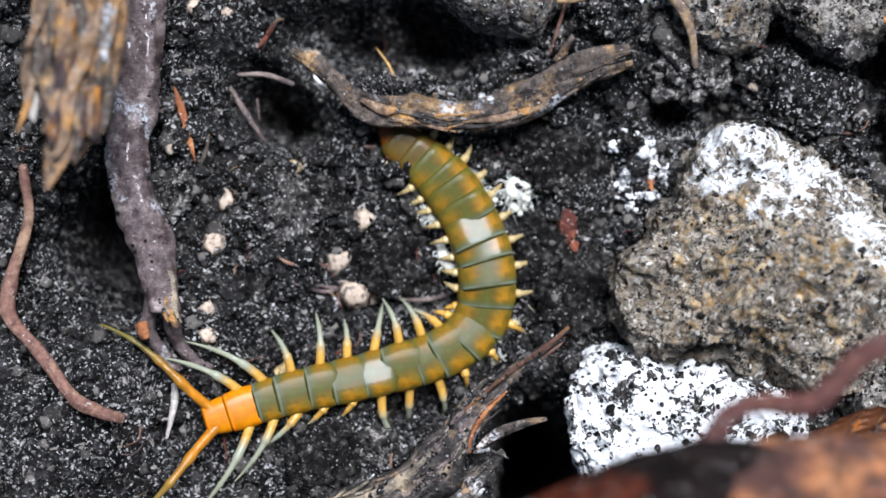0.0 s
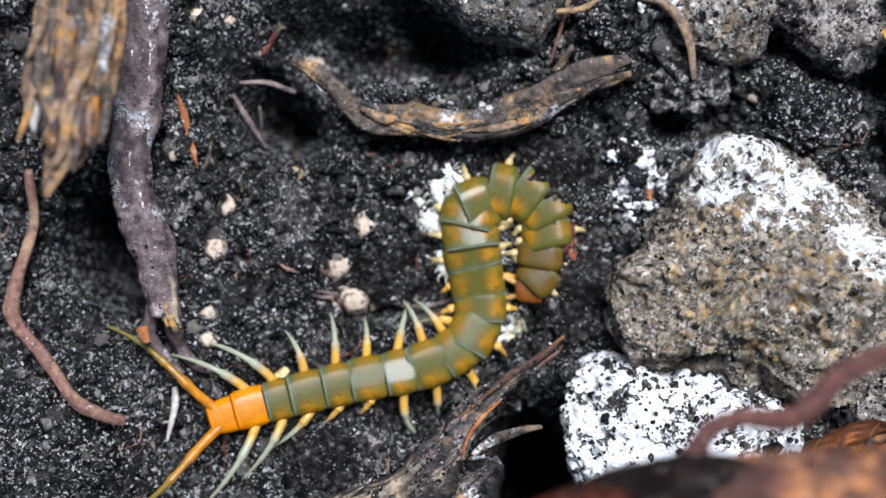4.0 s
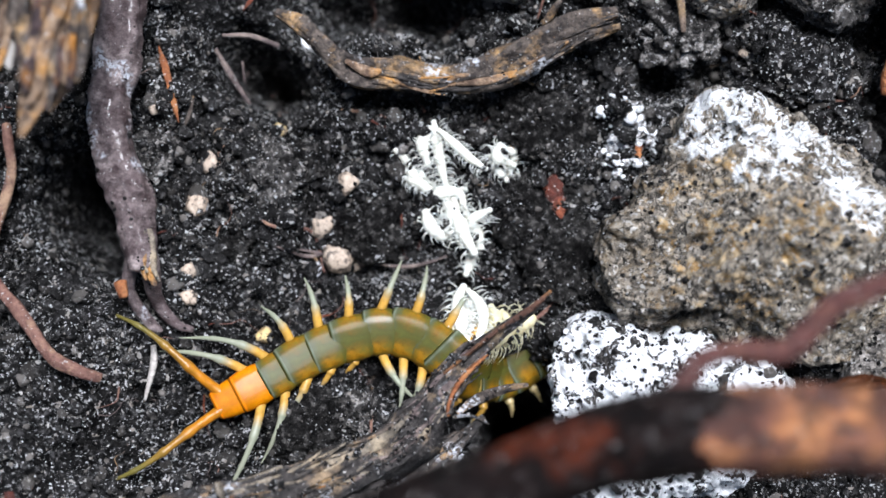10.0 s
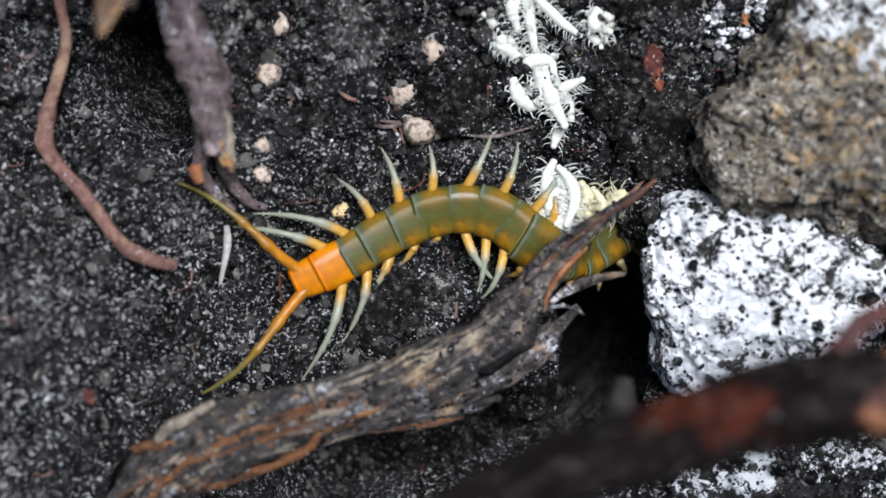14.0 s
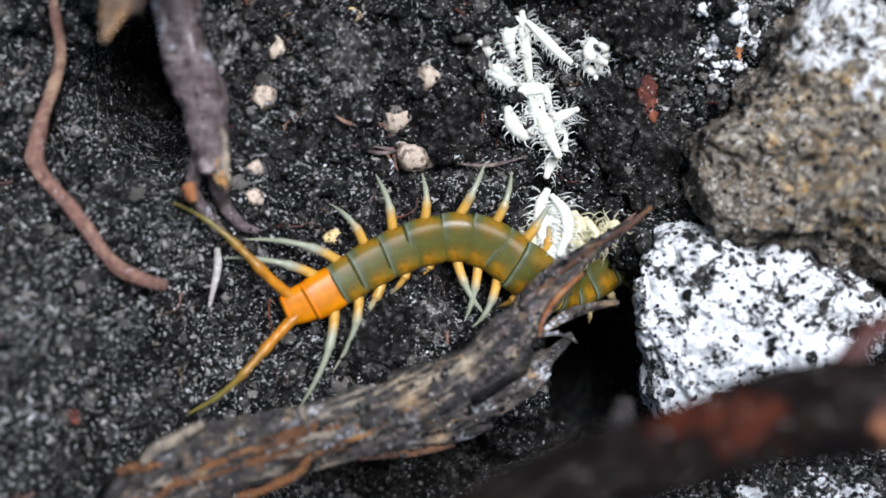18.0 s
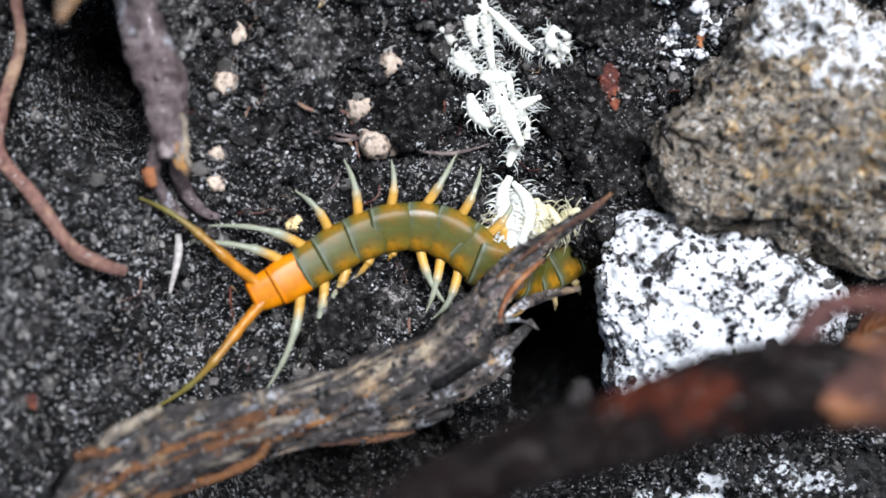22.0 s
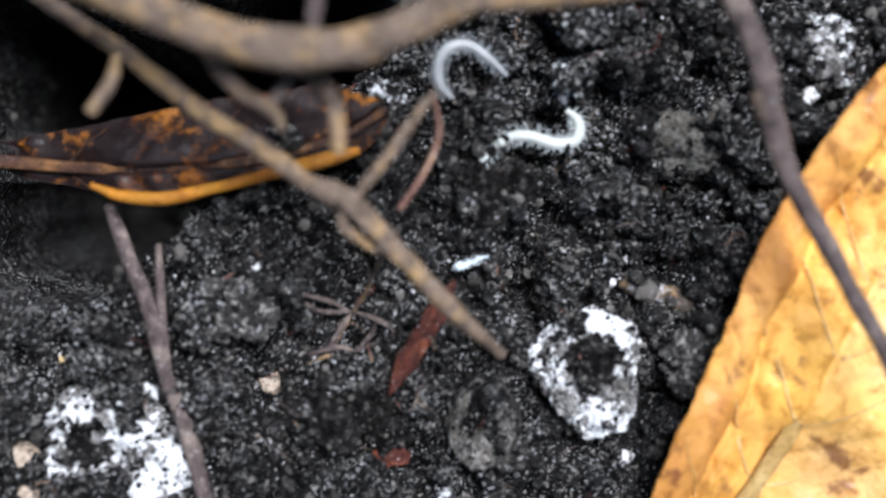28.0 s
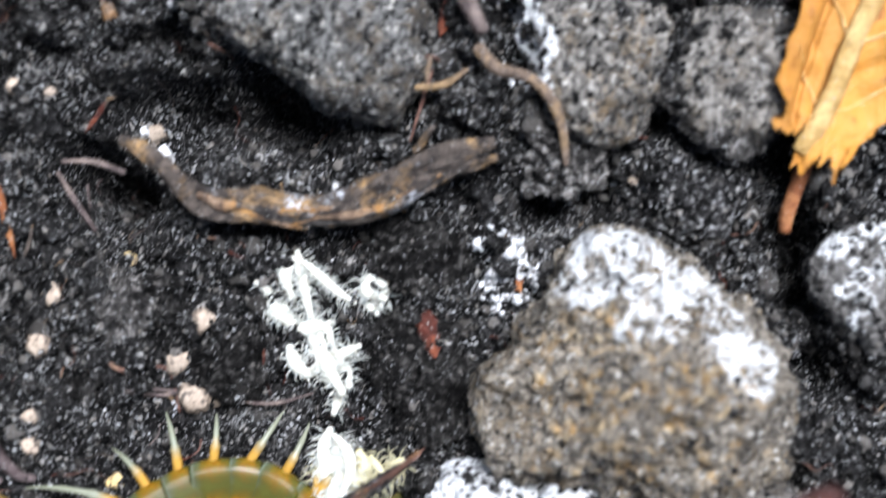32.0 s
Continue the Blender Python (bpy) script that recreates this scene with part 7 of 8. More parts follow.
def dragged_heap():
    t = root("juvenile_heap", "cream white clump of juvenile centipedes beside the adult", "centipede", HEAP_AT)
    lines = [[(0.0046, 0.0008, -0.0046), (0.0035, -0.0025, -0.0041), (0.0042, -0.0072, -0.0032), (0.0059, -0.0104, -0.0025)], [(0.0050, -0.0001, -0.0034), (0.0074, -0.0028, -0.0030), (0.0080, -0.0060, -0.0024), (0.0067, -0.0098, -0.0016)], [(0.0091, -0.0028, -0.0049), (0.0102, -0.0056, -0.0043), (0.0088, -0.0094, -0.0036), (0.0060, -0.0118, -0.0031)], [(0.0136, -0.0052, -0.0051), (0.0165, -0.0051, -0.0048), (0.0127, -0.0079, -0.0046), (0.0085, -0.0104, -0.0044)], [(0.0035, -0.0040, -0.0049), (0.0026, -0.0073, -0.0042), (0.0041, -0.0110, -0.0034), (0.0070, -0.0123, -0.0030)],
             [(0.0061, -0.0005, -0.0044), (0.0057, -0.0043, -0.0038), (0.0063, -0.0080, -0.0030), (0.0078, -0.0107, -0.0023)], [(0.0043, -0.0053, -0.0036), (0.0067, -0.0071, -0.0032), (0.0091, -0.0074, -0.0030), (0.0110, -0.0087, -0.0026)], [(0.0111, -0.0037, -0.0046), (0.0130, -0.0069, -0.0038), (0.0107, -0.0093, -0.0035), (0.0079, -0.0108, -0.0033)], [(0.0028, -0.0030, -0.0040), (0.0048, -0.0058, -0.0035), (0.0054, -0.0094, -0.0027), (0.0045, -0.0118, -0.0022)]]
    for i, line in enumerate(lines):
        p = np.array(line) - np.array(HEAP_AT)
        j = juvenile("", p.tolist(), (0.0012, 0.0010, 0.0013)[i % 3], BABY_WARM if i in (2, 3, 4, 6, 7) else BABY, True, 30 + i, "", 0.0026, False)
        for ch in list(j.children):
            ch.parent = t
            ch.location = j.location
        bpy.data.objects.remove(j)
    return t


HEAP = dragged_heap()


# ---- the adult centipede ----
N_SEG = 23
SHARE = np.interp(np.arange(N_SEG), (0, 1, 2, 3, 7, 8, 12, 15, 18, 22), (1.25, 1.2, 1.2, 1.32, 1.35, 1.2, 1.08, 1.02, 0.85, 0.85))
SHARE = SHARE * np.where(np.arange(N_SEG) % 2, 1.1, 0.9)
SHARE = SHARE / SHARE.sum()
WIDTH = np.interp(np.linspace(0, 1, N_SEG), (0, 0.06, 0.12, 0.3, 0.55, 0.8, 0.93, 1), (0.0064, 0.0067, 0.0070, 0.0078, 0.0102, 0.0099, 0.0080, 0.0062))


def plate_mesh(name, w, length, mats, taper=(1.0, 1.0), bulge=0.08, lap=1.27):
    """An arched back plate with a belly: local y to the head, z up."""
    ns, na = 14, 28
    v, slots, f = [], [], []
    for i in range(ns):
        t = i / (ns - 1)
        y = (t - 0.5) * length * lap
        e = 1 - 0.05 * max(0, (0.08 - t) / 0.08) ** 2 - 0.12 * max(0, (t - 0.78) / 0.22) ** 2
        k = taper[0] + (taper[1] - taper[0]) * t
        kx, kz = k * e * (1 + bulge * math.sin(t * math.pi) - 0.03 * t), k * e
        for j in range(na):
            a = 2 * math.pi * j / na
            ca, sa = math.cos(a), math.sin(a)
            u = math.copysign(abs(ca) ** 0.72, ca)
            x = w / 2 * kx * u
            if sa > 0:
                z = w * 0.25 * kz * max(0.0, 1 - abs(u) ** 4.2) ** 0.62
            else:
                z = -w * 0.22 * kz * abs(sa) ** 0.74
            if sa > 0:
                z -= 0.00005 * math.exp(-((abs(x) - 0.00125) / 0.0002) ** 2)
            v.append((x, y, z))
    for i in range(ns - 1):
        for j in range(na):
            j2 = (j + 1) % na
            f.append((i * na + j, i * na + j2, (i + 1) * na + j2, (i + 1) * na + j))
            slots.append(0 if j < na // 2 else 1)
    f.append(tuple(reversed(range(na))))
    f.append(tuple((ns - 1) * na + j for j in range(na)))
    slots += [1, 1]
    return mesh_of(name, v, f, mats, True, slots)


def leg_mesh(name, side, length, lean, mat, fat=1.0, droop=0.35, curl=0.0, joints=(0.0, 0.36, 0.66)):
    """A jointed leg from the body's flank, out along local x, leaning along y."""
    pts = []
    for t in np.linspace(0, 1, 22):
        out = length * t * (1 - 0.12 * t)
        arch = length * 0.16 * math.sin(math.pi * min(t * 1.1, 1)) - droop * length * 0.4 * t ** 2
        near = min(abs(t - j) for j in joints)
        r = float(np.interp(t, (0, 0.3, 0.38, 0.44, 0.75, 1.0), (0.0009, 0.00078, 0.00074, 0.00056, 0.0004, 0.00009))) * fat * (1 + 0.16 * math.exp(-(near / 0.03) ** 2))
        pts.append((side * out, lean * out + (lean * 0.35 + curl) * length * t * t, arch, r))
    v, f = tube_data(pts, sides=9, step=length / 40, rough=0.02)
    return mesh_of(name, v, f, mat)


TAIL_LEGS = []
# legs that stand out from the flanks, by segment: length, lean to the head, droop, bend
LEFT_LEGS = {1: (0.0112, -0.6, 0.35, -0.25), 2: (0.0125, -0.42, 0.35, -0.32), 3: (0.0103, 0.06, 0.3, -0.2), 4: (0.0110, 0.16, 0.3, -0.16), 5: (0.0096, 0.3, 0.3, -0.18), 6: (0.0106, 0.36, 0.35, -0.1),
             7: (0.0110, 0.2, 0.4, -0.22), 8: (0.0096, 0.1, 0.45, -0.2), 9: (0.0070, -0.1, 0.7, -0.25), 10: (0.0046, -0.25, 0.9, -0.1), 11: (0.0034, -0.4, 0.9, -0.1)}
RIGHT_LEGS = {1: (0.0130, -0.7, 0.4, -0.2), 2: (0.0098, -0.5, 0.5, -0.25), 3: (0.0056, -0.8, 0.9, -0.4), 4: (0.0036, -0.7, 1.0, -0.3), 5: (0.0032, -0.6, 1.0, -0.3),
              6: (0.0108, 0.15, -0.55, 0.3), 7: (0.0110, 0.4, -0.55, -0.25), 8: (0.0104, 0.6, -0.6, -0.6), 9: (0.0050, -0.1, 1.2, -0.1), 10: (0.0040, 0.0, 1.2, -0.1), 11: (0.0050, 0.0, 0.9, -0.1)}
TUCKED = []


def centipede():
    t = root("centipede", "large olive green centipede with orange tail and amber legs", "centipede")
    segs = []
    rng = np.random.RandomState(4)
    for i in range(N_SEG):
        w = float(WIDTH[i])
        ln = float(SHARE[i]) * 0.106
        if i < 2:
            nm, mat, lab = "tail_plate", ORANGE_PLATE, "bright orange tail plate"
        elif i < N_SEG - 3:
            nm, mat, lab = "body_segment", HIGHLIGHT_OLIVE if i in (6, 13, 14, 15) else OLIVE, "olive segment with ochre corner spots"
        elif i < N_SEG - 1:
            nm, mat, lab = "body_segment", BROWN_PLATE, "brownish segment behind the head"
        else:
            nm, mat, lab = "head", HEAD_PLATE, "rusty brown head plate"
        taper = (0.78, 1.0) if i == 0 else ((1.0, 0.7) if i == N_SEG - 1 else (1.0, 1.0))
        ob = under(new(nm, plate_mesh(nm, w, ln, [mat, mat if i == N_SEG - 1 else (TAIL_LEG if i < 2 else BELLY)], taper, 0.13 if i < 8 else 0.06, 1.27 if i < 8 else 1.4)), t, lab)
        segs.append(ob)
        for side in (-1, 1):
            if i == 0:
                # the long tail legs, thick and tapering
                ln2 = 0.0245
                pts = []
                for q in np.linspace(0, 1, 26):
                    near = min(abs(q - j) for j in (0.0, 0.3, 0.52, 0.76))
                    r = (0.001 - 0.00078 * q) * (1 + 0.38 * math.exp(-(near / 0.03) ** 2))
                    ang = (0.98 if side < 0 else 0.42) + 0.10 * math.sin(q * 3.0)
                    pts.append((side * (0.0014 + ln2 * q * math.sin(ang)), -0.001 - ln2 * q * math.cos(ang), 0.0026 * math.sin(q * math.pi) - 0.0002 * q, r))
                v, f = tube_data(pts, sides=12, step=0.0005, rough=0.02)
                TAIL_LEGS.append(under(new("tail_leg", mesh_of("tail_leg", v, f, TAIL_LEG)), ob, "long orange tail leg fading to olive"))
            elif i < N_SEG - 1:
                if side < 0:
                    far, lean, drop, curl = LEFT_LEGS.get(i, (0.0042, 0.1, 0.9, 0.1))
                else:
                    far, lean, drop, curl = RIGHT_LEGS.get(i, (0.0047, 0.05, 0.6, 0.1))
                far, lean = far * rng.uniform(0.95, 1.06), lean + rng.uniform(-0.08, 0.08)
                leg = leg_mesh("leg", side, far, lean, LEG_BASE if i < 12 else LEG_PALE, 1.0 if i < 12 else 0.95, drop, curl)
                lo = under(new("leg", leg), ob)
                lo.location = (side * w * 0.42, 0, -w * 0.08)
                if side > 0 and 6 <= i <= 8:
                    TUCKED.append(lo)
            else:
                pts = [(0.001, 0.0015, 0.0003, 0.0005), (0.003, 0.005, 0.0004, 0.00045), (0.0046, 0.010, -0.0012, 0.00034), (0.004, 0.015, -0.0022, 0.0001)]
                if side < 0:
                    pts = [(-0.001, 0.0015, 0.0003, 0.0005), (-0.0012, 0.0040, -0.0016, 0.00045), (-0.0004, 0.0062, -0.0042, 0.0003), (0.0004, 0.0072, -0.0060, 0.0001)]
                under(new("antenna", tube("antenna", pts, FEELER, sides=8, step=0.0004, rough=0.06, grain=0.0006)), ob, "tan tapering antenna")
    return t, segs


ADULT, SEGMENTS = centipede()
SPINES = []
# small tilts of the plates against each other: pitch and roll
TILT = np.random.RandomState(9).normal(0, 1, (N_SEG, 2)) * (0.02, 0.03)


def tilts(t):
    """The plates lie differently as the animal turns and gathers itself."""
    k = TILT.copy()
    if t < 5:
        k[5:7] += (0.0, -0.16)
        k[13:16] += (-0.15, 0.07)
        k[16:] += (0.16, 0.0)
    elif t < 7.8:
        k[11:13] += (0.0, -0.17)
    else:
        k[5:9] += (0.0, 0.03)
    return k


def spine(t, pts):
    """The line of the back at t seconds, from tail to head: the poses of all segments."""
    c = curve_points(pts, 0.0004)
    s = np.r_[0, np.cumsum(np.linalg.norm(np.diff(c, axis=0), axis=1))]
    out, tilt = [], tilts(t)
    for i in range(N_SEG):
        q = float(SHARE[:i].sum() + SHARE[i] / 2)
        q = q * s[-1]
        at = lambda d: np.array([np.interp(q + d, s, c[:, k]) for k in range(3)])
        p, d = at(0), at(0.0016) - at(-0.0016)
        y = Vector(d).normalized()
        x = y.cross(Vector((0, 0, 1))).normalized()
        z = x.cross(y)
        m = Matrix((x, y, z)).transposed().to_4x4() @ Matrix.Rotation(float(tilt[i, 0]), 4, "X") @ Matrix.Rotation(float(tilt[i, 1]), 4, "Y")
        m.translation = Vector(p)
        out.append(m)
    SPINES.append((t, out))


def motions():
    spine(0.0, [(-0.0428, -0.0169, 0.0030), (-0.0381, -0.0154, 0.0021), (-0.0332, -0.0138, 0.0013), (-0.0264, -0.0119, 0.0001), (-0.0186, -0.0102, -0.0014), (-0.0106, -0.0082, -0.0029), (-0.0046, -0.0064, -0.0038), (0.0010, -0.0036, -0.0046), (0.0046, 0.0006, -0.0052), (0.0058, 0.0062, -0.0046), (0.0051, 0.0122, -0.0038), (0.0025, 0.0188, -0.0033), (-0.0015, 0.0249, -0.0032), (-0.0061, 0.0293, -0.0032), (-0.0102, 0.0326, -0.0032), (-0.0117, 0.0355, -0.0032)])
    spine(1.5, [(-0.0426, -0.0159, 0.0029), (-0.0376, -0.0142, 0.0020), (-0.0328, -0.0128, 0.0011), (-0.0249, -0.0106, -0.0004), (-0.0170, -0.0088, -0.0019), (-0.0090, -0.0071, -0.0033), (-0.0019, -0.0045, -0.0043), (0.0034, -0.0013, -0.0050), (0.0058, 0.0037, -0.0055), (0.0060, 0.0098, -0.0041), (0.0048, 0.0159, -0.0035), (0.0020, 0.0214, -0.0032), (-0.0021, 0.0265, -0.0032), (-0.0057, 0.0301, -0.0032), (-0.0077, 0.0341, -0.0032)])
    spine(2.3, [(-0.0424, -0.0158, 0.0028), (-0.0374, -0.0142, 0.0019), (-0.0326, -0.0127, 0.0011), (-0.0248, -0.0105, -0.0004), (-0.0169, -0.0087, -0.0020), (-0.0088, -0.0069, -0.0033), (-0.0018, -0.0044, -0.0044), (0.0035, -0.0011, -0.0050), (0.0059, 0.0039, -0.0055), (0.0061, 0.0099, -0.0041), (0.0049, 0.0161, -0.0035), (0.0021, 0.0216, -0.0032), (-0.0015, 0.0267, -0.0032), (-0.0040, 0.0305, -0.0032), (-0.0049, 0.0339, -0.0032)])
    spine(3.0, [(-0.0425, -0.0159, 0.0028), (-0.0372, -0.0140, 0.0019), (-0.0323, -0.0127, 0.0011), (-0.0245, -0.0105, -0.0004), (-0.0166, -0.0087, -0.0020), (-0.0085, -0.0069, -0.0034), (-0.0014, -0.0045, -0.0044), (0.0036, -0.0010, -0.0050), (0.0059, 0.0039, -0.0055), (0.0058, 0.0101, -0.0041), (0.0045, 0.0172, -0.0034), (0.0010, 0.0232, -0.0032), (-0.0010, 0.0277, -0.0032), (-0.0001, 0.0321, -0.0032), (0.0035, 0.0344, -0.0032), (0.0083, 0.0340, -0.0032), (0.0115, 0.0311, -0.0032)])
    spine(3.5, [(-0.0424, -0.0164, 0.0029), (-0.0371, -0.0145, 0.0019), (-0.0322, -0.0132, 0.0011), (-0.0244, -0.0110, -0.0004), (-0.0164, -0.0091, -0.0019), (-0.0084, -0.0074, -0.0033), (-0.0013, -0.0050, -0.0043), (0.0038, -0.0015, -0.0050), (0.0053, 0.0035, -0.0055), (0.0047, 0.0106, -0.0040), (0.0021, 0.0157, -0.0035), (0.0003, 0.0208, -0.0032), (0.0020, 0.0254, -0.0032), (0.0066, 0.0275, -0.0032), (0.0122, 0.0260, -0.0032), (0.0157, 0.0220, -0.0032), (0.0159, 0.0184, -0.0033), (0.0144, 0.0158, -0.0035)])
    spine(4.5, [(-0.0418, -0.0164, 0.0027), (-0.0361, -0.0146, 0.0018), (-0.0312, -0.0130, 0.0010), (-0.0234, -0.0110, -0.0005), (-0.0154, -0.0091, -0.0021), (-0.0074, -0.0071, -0.0034), (-0.0008, -0.0040, -0.0045), (0.0033, 0.0004, -0.0052), (0.0042, 0.0055, -0.0056), (0.0037, 0.0112, -0.0056), (0.0026, 0.0163, -0.0051), (0.0046, 0.0209, -0.0044), (0.0092, 0.0230, -0.0038), (0.0149, 0.0205, -0.0041), (0.0180, 0.0149, -0.0044), (0.0166, 0.0077, -0.0060), (0.0120, 0.0046, -0.0074), (0.0079, 0.0056, -0.0078)])
    spine(5.5, [(-0.0405, -0.0182, 0.0027), (-0.0360, -0.0165, 0.0020), (-0.0301, -0.0147, 0.0010), (-0.0222, -0.0120, -0.0006), (-0.0143, -0.0094, -0.0022), (-0.0073, -0.0063, -0.0036), (-0.0013, -0.0022, -0.0048), (0.0022, 0.0029, -0.0055), (0.0034, 0.0091, -0.0057), (0.0067, 0.0132, -0.0054), (0.0129, 0.0143, -0.0048), (0.0185, 0.0107, -0.0043), (0.0201, 0.0051, -0.0041), (0.0186, -0.0010, -0.0038), (0.0140, -0.0049, -0.0038), (0.0079, -0.0062, -0.0040), (0.0023, -0.0054, -0.0043)])
    spine(6.0, [(-0.0404, -0.0182, 0.0027), (-0.0357, -0.0165, 0.0020), (-0.0299, -0.0147, 0.0010), (-0.0220, -0.0119, -0.0006), (-0.0141, -0.0095, -0.0022), (-0.0077, -0.0064, -0.0035), (-0.0016, -0.0020, -0.0048), (0.0019, 0.0032, -0.0055), (0.0037, 0.0090, -0.0057), (0.0080, 0.0129, -0.0054), (0.0136, 0.0134, -0.0048), (0.0187, 0.0093, -0.0043), (0.0198, 0.0037, -0.0041), (0.0182, -0.0019, -0.0037), (0.0142, -0.0054, -0.0037), (0.0086, -0.0070, -0.0038), (0.0030, -0.0074, -0.0039)])
    spine(6.5, [(-0.0402, -0.0185, 0.0027), (-0.0353, -0.0169, 0.0020), (-0.0294, -0.0151, 0.0010), (-0.0216, -0.0121, -0.0006), (-0.0137, -0.0095, -0.0022), (-0.0077, -0.0064, -0.0035), (-0.0022, -0.0018, -0.0048), (0.0013, 0.0034, -0.0055), (0.0041, 0.0093, -0.0057), (0.0095, 0.0129, -0.0053), (0.0151, 0.0118, -0.0048), (0.0187, 0.0065, -0.0043), (0.0182, 0.0004, -0.0040), (0.0152, -0.0047, -0.0037), (0.0111, -0.0076, -0.0058), (0.0067, -0.0089, -0.0068)])
    spine(7.0, [(-0.0411, -0.0187, 0.0028), (-0.0357, -0.0170, 0.0020), (-0.0299, -0.0150, 0.0010), (-0.0220, -0.0120, -0.0006), (-0.0141, -0.0089, -0.0023), (-0.0082, -0.0053, -0.0037), (-0.0032, -0.0012, -0.0048), (0.0019, 0.0022, -0.0054), (0.0081, 0.0033, -0.0054), (0.0137, 0.0008, -0.0047), (0.0150, -0.0032, -0.0052), (0.0126, -0.0064, -0.0084), (0.0090, -0.0078, -0.0120), (0.0058, -0.0084, -0.0165), (0.0038, -0.0088, -0.0215), (0.0028, -0.0092, -0.0270), (0.0024, -0.0096, -0.0330)])
    spine(7.5, [(-0.0410, -0.0192, 0.0028), (-0.0361, -0.0175, 0.0021), (-0.0302, -0.0156, 0.0012), (-0.0224, -0.0126, -0.0004), (-0.0146, -0.0090, -0.0022), (-0.0086, -0.0059, -0.0035), (-0.0025, -0.0040, -0.0044), (0.0036, -0.0039, -0.0046), (0.0082, -0.0065, -0.0039), (0.0108, -0.0098, -0.0074), (0.0131, -0.0122, -0.0116), (0.0150, -0.0120, -0.0160), (0.0163, -0.0114, -0.0220), (0.0170, -0.0108, -0.0290), (0.0173, -0.0102, -0.0370)])
    spine(8.0, [(-0.0406, -0.0197, 0.0028), (-0.0356, -0.0178, 0.0021), (-0.0297, -0.0158, 0.0011), (-0.0219, -0.0125, -0.0005), (-0.0141, -0.0084, -0.0024), (-0.0081, -0.0055, -0.0037), (-0.0020, -0.0039, -0.0044), (0.0042, -0.0055, -0.0043), (0.0085, -0.0089, -0.0034), (0.0125, -0.0108, -0.0052), (0.0165, -0.0106, -0.0070), (0.0195, -0.0092, -0.0115), (0.0212, -0.0080, -0.0200), (0.0220, -0.0072, -0.0300), (0.0220, -0.0070, -0.0420)])
    spine(9.0, [(-0.0373, -0.0211, 0.0026), (-0.0328, -0.0186, 0.0019), (-0.0280, -0.0159, 0.0009), (-0.0222, -0.0124, -0.0005), (-0.0154, -0.0095, -0.0020), (-0.0084, -0.0077, -0.0032), (-0.0023, -0.0086, -0.0035), (0.0028, -0.0113, -0.0030), (0.0055, -0.0148, -0.0040), (0.0105, -0.0148, -0.0100), (0.0155, -0.0120, -0.0125), (0.0195, -0.0092, -0.0150), (0.0215, -0.0078, -0.0175), (0.0220, -0.0072, -0.0275), (0.0220, -0.0070, -0.0390)])
    spine(12.5, [(-0.0375, -0.0197, 0.0025), (-0.0332, -0.0176, 0.0018), (-0.0286, -0.0151, 0.0009), (-0.0225, -0.0114, -0.0006), (-0.0160, -0.0085, -0.0021), (-0.0093, -0.0077, -0.0031), (-0.0036, -0.0093, -0.0033), (0.0015, -0.0130, -0.0026), (0.0055, -0.0148, -0.0040), (0.0105, -0.0148, -0.0100), (0.0155, -0.0120, -0.0125), (0.0195, -0.0092, -0.0150), (0.0215, -0.0078, -0.0175), (0.0220, -0.0072, -0.0275), (0.0220, -0.0070, -0.0390)])
    spine(19.0, [(-0.0373, -0.0202, 0.0025), (-0.0327, -0.0180, 0.0018), (-0.0282, -0.0151, 0.0008), (-0.0228, -0.0118, -0.0005), (-0.0164, -0.0090, -0.0020), (-0.0098, -0.0079, -0.0030), (-0.0040, -0.0094, -0.0032), (0.0010, -0.0126, -0.0027), (0.0055, -0.0148, -0.0040), (0.0105, -0.0148, -0.0100), (0.0155, -0.0120, -0.0125), (0.0195, -0.0092, -0.0150), (0.0215, -0.0078, -0.0175), (0.0220, -0.0072, -0.0275), (0.0220, -0.0070, -0.0390)])
    spine(25.0, [(-0.0357, -0.0200, 0.0024), (-0.0316, -0.0174, 0.0016), (-0.0267, -0.0144, 0.0005), (-0.0213, -0.0108, -0.0009), (-0.0148, -0.0085, -0.0023), (-0.0081, -0.0086, -0.0031), (-0.0027, -0.0111, -0.0029), (0.0013, -0.0146, -0.0034), (0.0055, -0.0148, -0.0040), (0.0105, -0.0148, -0.0100), (0.0155, -0.0120, -0.0125), (0.0195, -0.0092, -0.0150), (0.0215, -0.0078, -0.0175), (0.0220, -0.0072, -0.0275), (0.0220, -0.0070, -0.0390)])
    spine(32.0, [(-0.0357, -0.0200, 0.0024), (-0.0316, -0.0174, 0.0016), (-0.0267, -0.0144, 0.0005), (-0.0213, -0.0108, -0.0009), (-0.0148, -0.0085, -0.0023), (-0.0081, -0.0086, -0.0031), (-0.0027, -0.0111, -0.0029), (0.0013, -0.0146, -0.0034), (0.0055, -0.0148, -0.0040), (0.0105, -0.0148, -0.0100), (0.0155, -0.0120, -0.0125), (0.0195, -0.0092, -0.0150), (0.0215, -0.0078, -0.0175), (0.0220, -0.0072, -0.0275), (0.0220, -0.0070, -0.0390)])
    for i, ob in enumerate(SEGMENTS):
        walk(ob, [(t, ms[i]) for t, ms in SPINES])
    for k, leg in enumerate(TUCKED):
        p = tuple(leg.location)
        walk(leg, [(t, pose(*p, 0, a, b)) for t, a, b in ((0, 58, -30), (7.9, 58, -30), (8.5 + 0.15 * k, 25, -10), (9.0 + 0.15 * k, 0, 0), (12, 4, 3), (19, 0, -3), (24, 5, 2), (32, 0, 0))])
    upper, lower = TAIL_LEGS
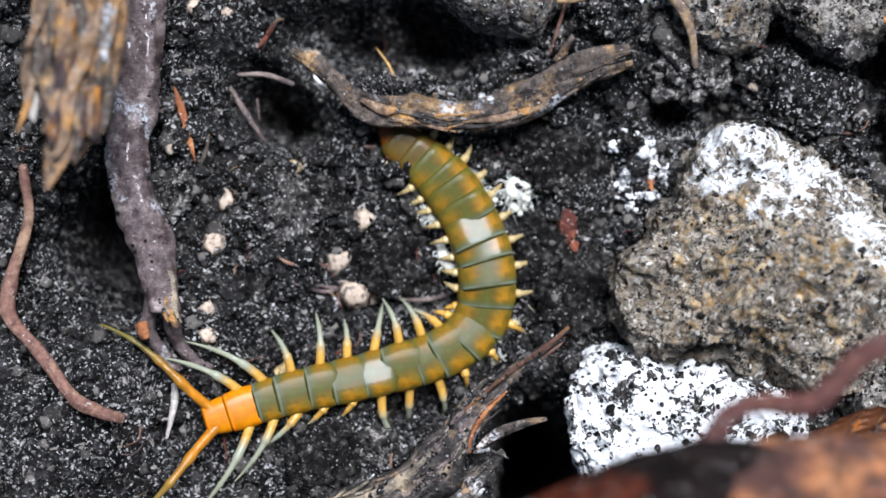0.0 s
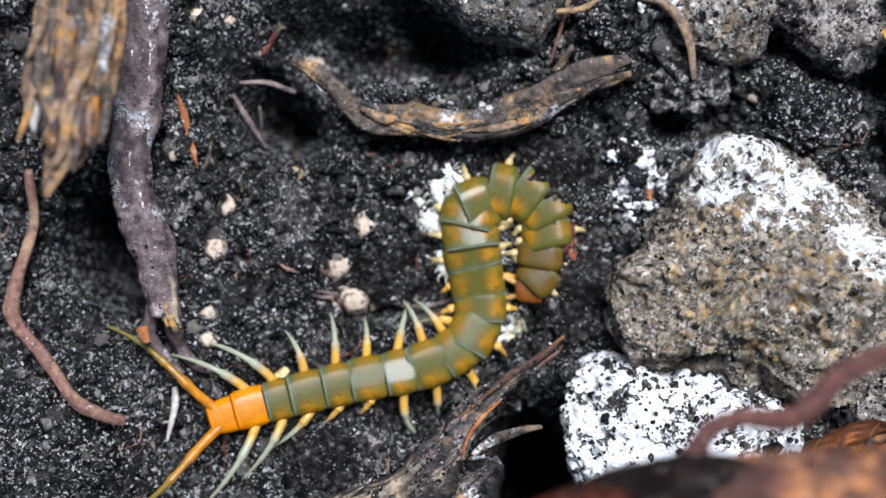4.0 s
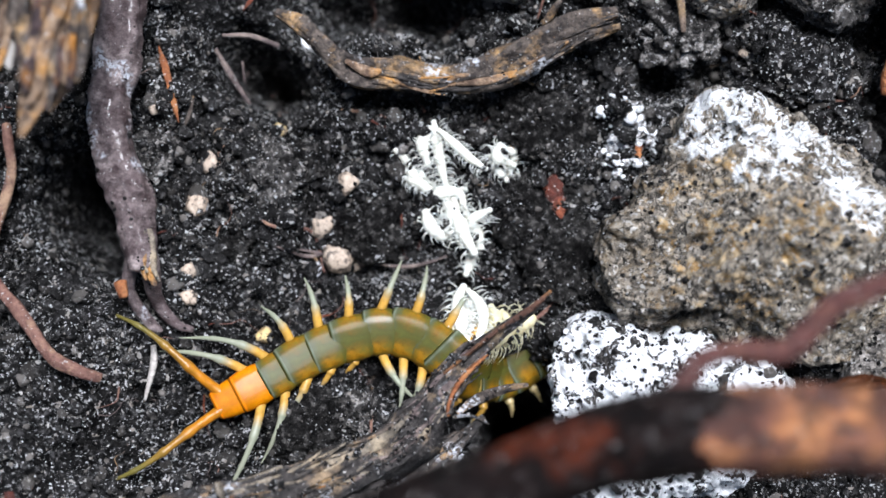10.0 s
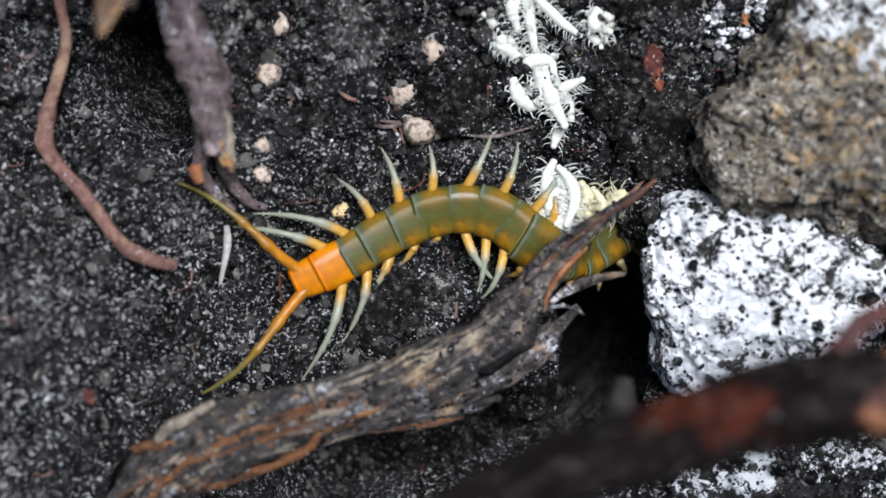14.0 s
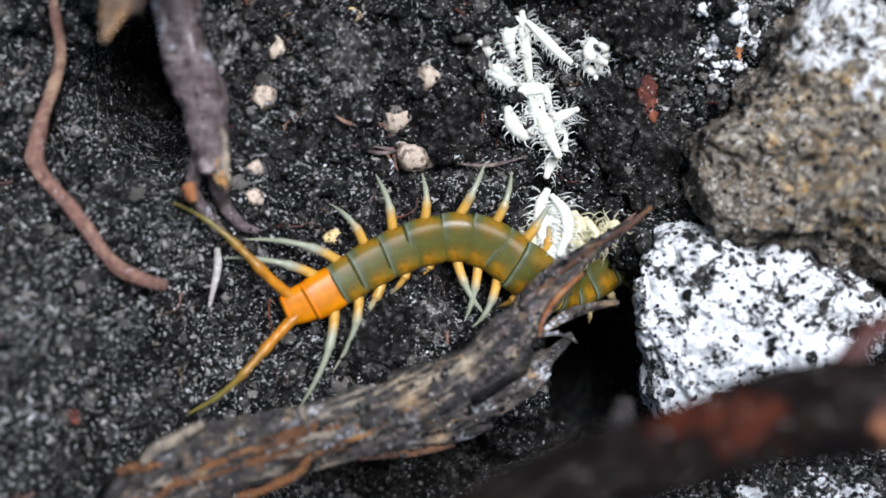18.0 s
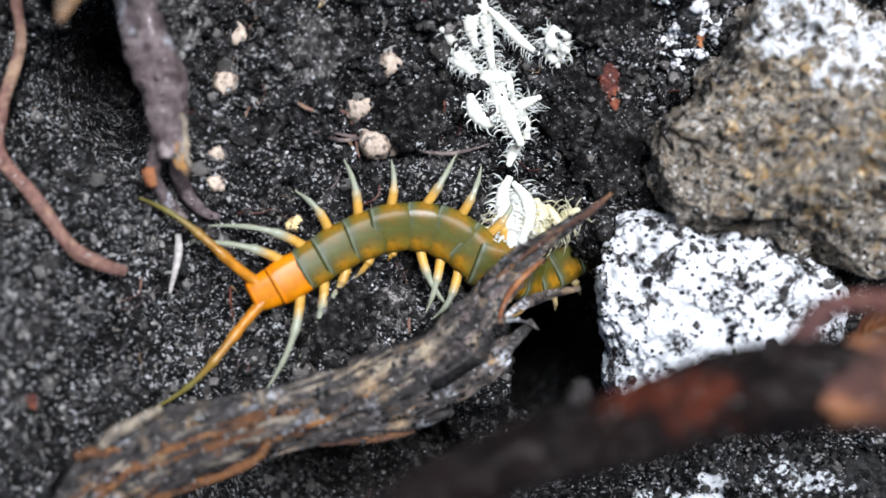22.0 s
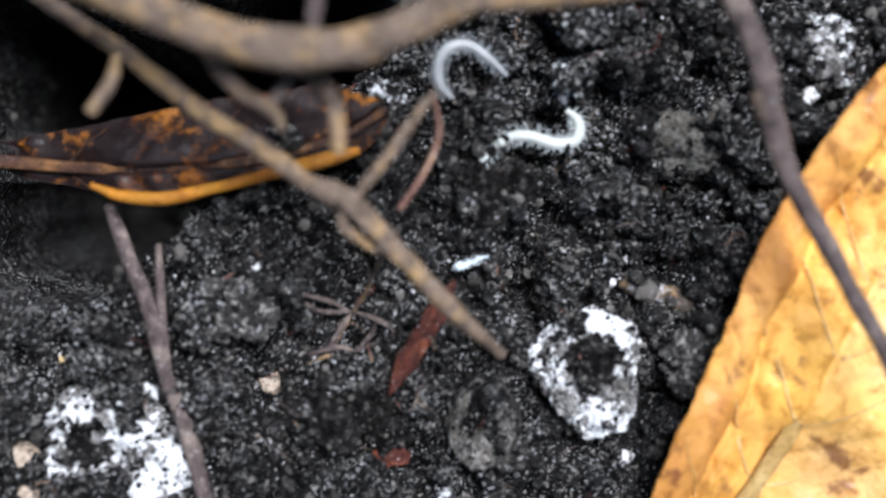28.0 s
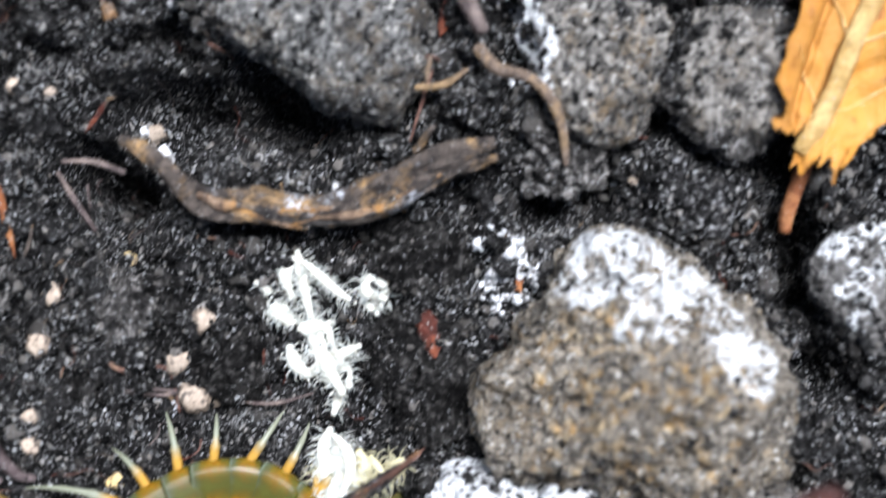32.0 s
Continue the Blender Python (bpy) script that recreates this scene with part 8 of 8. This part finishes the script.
    walk(upper, [(t, pose(0, 0, 0, 0, 0, a)) for t, a in ((0, 2), (6, 0), (9, -6), (13, -4), (20, -5), (32, -5))])
    walk(lower, [(t, pose(0, 0, 0, 0, 0, a)) for t, a in ((0, 3), (6, -8), (9, -21), (11, -18), (13, -4), (20, -7), (32, -7))])
    a = HEAP_AT
    b0, b, c, d, e = (0.0065, -0.0020, -0.0111), (0.0080, 0.0142, -0.0085), (0.0072, 0.0099, -0.0069), (0.0090, 0.0041, -0.0057), (0.0094, 0.0017, -0.0054)
    walk(HEAP, [(0, pose(*b0, 0, 0, 50)), (3.5, pose(*b0, 0, 0, 50)), (5.3, pose(*b, 0, 0, 20)), (6.2, pose(*b, 0, 0, 20)), (7.0, pose(*c, 0, 0, 14)), (7.5, pose(*d, 0, 0, 8)), (8.0, pose(*e, 0, 0, 4)), (8.6, pose(*a)), (32, pose(*a))])


# ---- loose crumbs ----
def crumbs(count, median, spread, most, shape, sink, seed, name, label, mat=None):
    rng = np.random.RandomState(seed)
    bv, bf = shape
    bf = np.array(bf)
    xs, ys = rng.uniform(-0.1, 0.155, count), rng.uniform(-0.09, 0.18, count)
    calm = smooth01((-xs - 0.03) / 0.03) * smooth01((0.0 - ys) / 0.02)
    keep = fbm(xs, ys, 0, 0.025, 2, 0.5, 77) - 0.5 * calm * (median > 0.0005) > rng.uniform(-1.2, 0.45, count)
    xs, ys = xs[keep], ys[keep]
    r = np.minimum(median * np.exp(rng.normal(0, spread, len(xs))), most)
    z = height(xs, ys) + r * sink
    allv, allf = [], []
    for i in range(len(xs)):
        d = bv * (1 + rng.uniform(-0.26, 0.26, (len(bv), 1)))
        a = rng.uniform(0, 6.28)
        d = d @ np.array(((math.cos(a), -math.sin(a), 0), (math.sin(a) * 0.75, math.cos(a) * 0.75, 0), (0, 0, 0.8)))
        allv.append(d * r[i] + (xs[i], ys[i], z[i]))
        allf.append(bf + i * len(bv))
    v, f = np.concatenate(allv), np.concatenate(allf)
    me = bpy.data.meshes.new(name)
    me.vertices.add(len(v))
    me.vertices.foreach_set("co", v.ravel())
    me.loops.add(f.size)
    me.loops.foreach_set("vertex_index", f.ravel().astype(np.int32))
    me.polygons.add(len(f))
    me.polygons.foreach_set("loop_start", np.arange(0, f.size, 3, dtype=np.int32))
    me.polygons.foreach_set("loop_total", np.full(len(f), 3, np.int32))
    me.polygons.foreach_set("use_smooth", np.ones(len(f), bool))
    me.materials.append(mat or CRUMB)
    me.update(calc_edges=True)
    thing(name, me, label, "soil", kind="stuff")


crumbs(76000, 0.0003, 0.55, 0.001, BALL1, 0.3, 11, "soil_grains", "fine scattered black and grey soil grains")
crumbs(24000, 0.00085, 0.42, 0.0022, BALL2, 0.2, 12, "soil_crumbs", "coarse scattered black crumbs of soil")

crumbs(18000, 0.00013, 0.45, 0.0004, BALL1, 0.7, 13, "sand_grains", "tiny white sand grains strewn over black soil", WHITE_BIT)


def litter(count, seed):
    """Hair roots and slivers strewn over the soil."""
    rng = np.random.RandomState(seed)
    vs, fs, slots = [], [], []
    for k in range(count):
        x, y, a = rng.uniform(-0.09, 0.14), rng.uniform(-0.06, 0.17), rng.uniform(0, 6.28)
        ln, r = rng.uniform(0.002, 0.0085), rng.uniform(0.00008, 0.00022)
        pts = []
        for q in np.linspace(0, 1, 5):
            px, py = x + math.cos(a) * ln * q, y + math.sin(a) * ln * q
            pts.append((px, py, float(height(px, py)) + 0.0006 + rng.uniform(0, 0.0006), r * (1.2 - q)))
            a += rng.uniform(-0.45, 0.45)
        v, f = tube_data(pts, sides=5, step=0.0007, rough=0.1, seed=k)
        fs += [tuple(q + len(vs) for q in z) for z in f]
        slots += [int(rng.randint(4))] * len(f)
        vs += v.tolist()
    me = mesh_of("plant_litter", vs, fs, [ROOT_RED, ROOT_PURPLE, RED_CHIP, DEAD_WOOD], True, slots)
    thing("plant_litter", me, "reddish brown hair roots strewn over black soil", "plant litter", kind="stuff")


litter(420, 17)
motions()
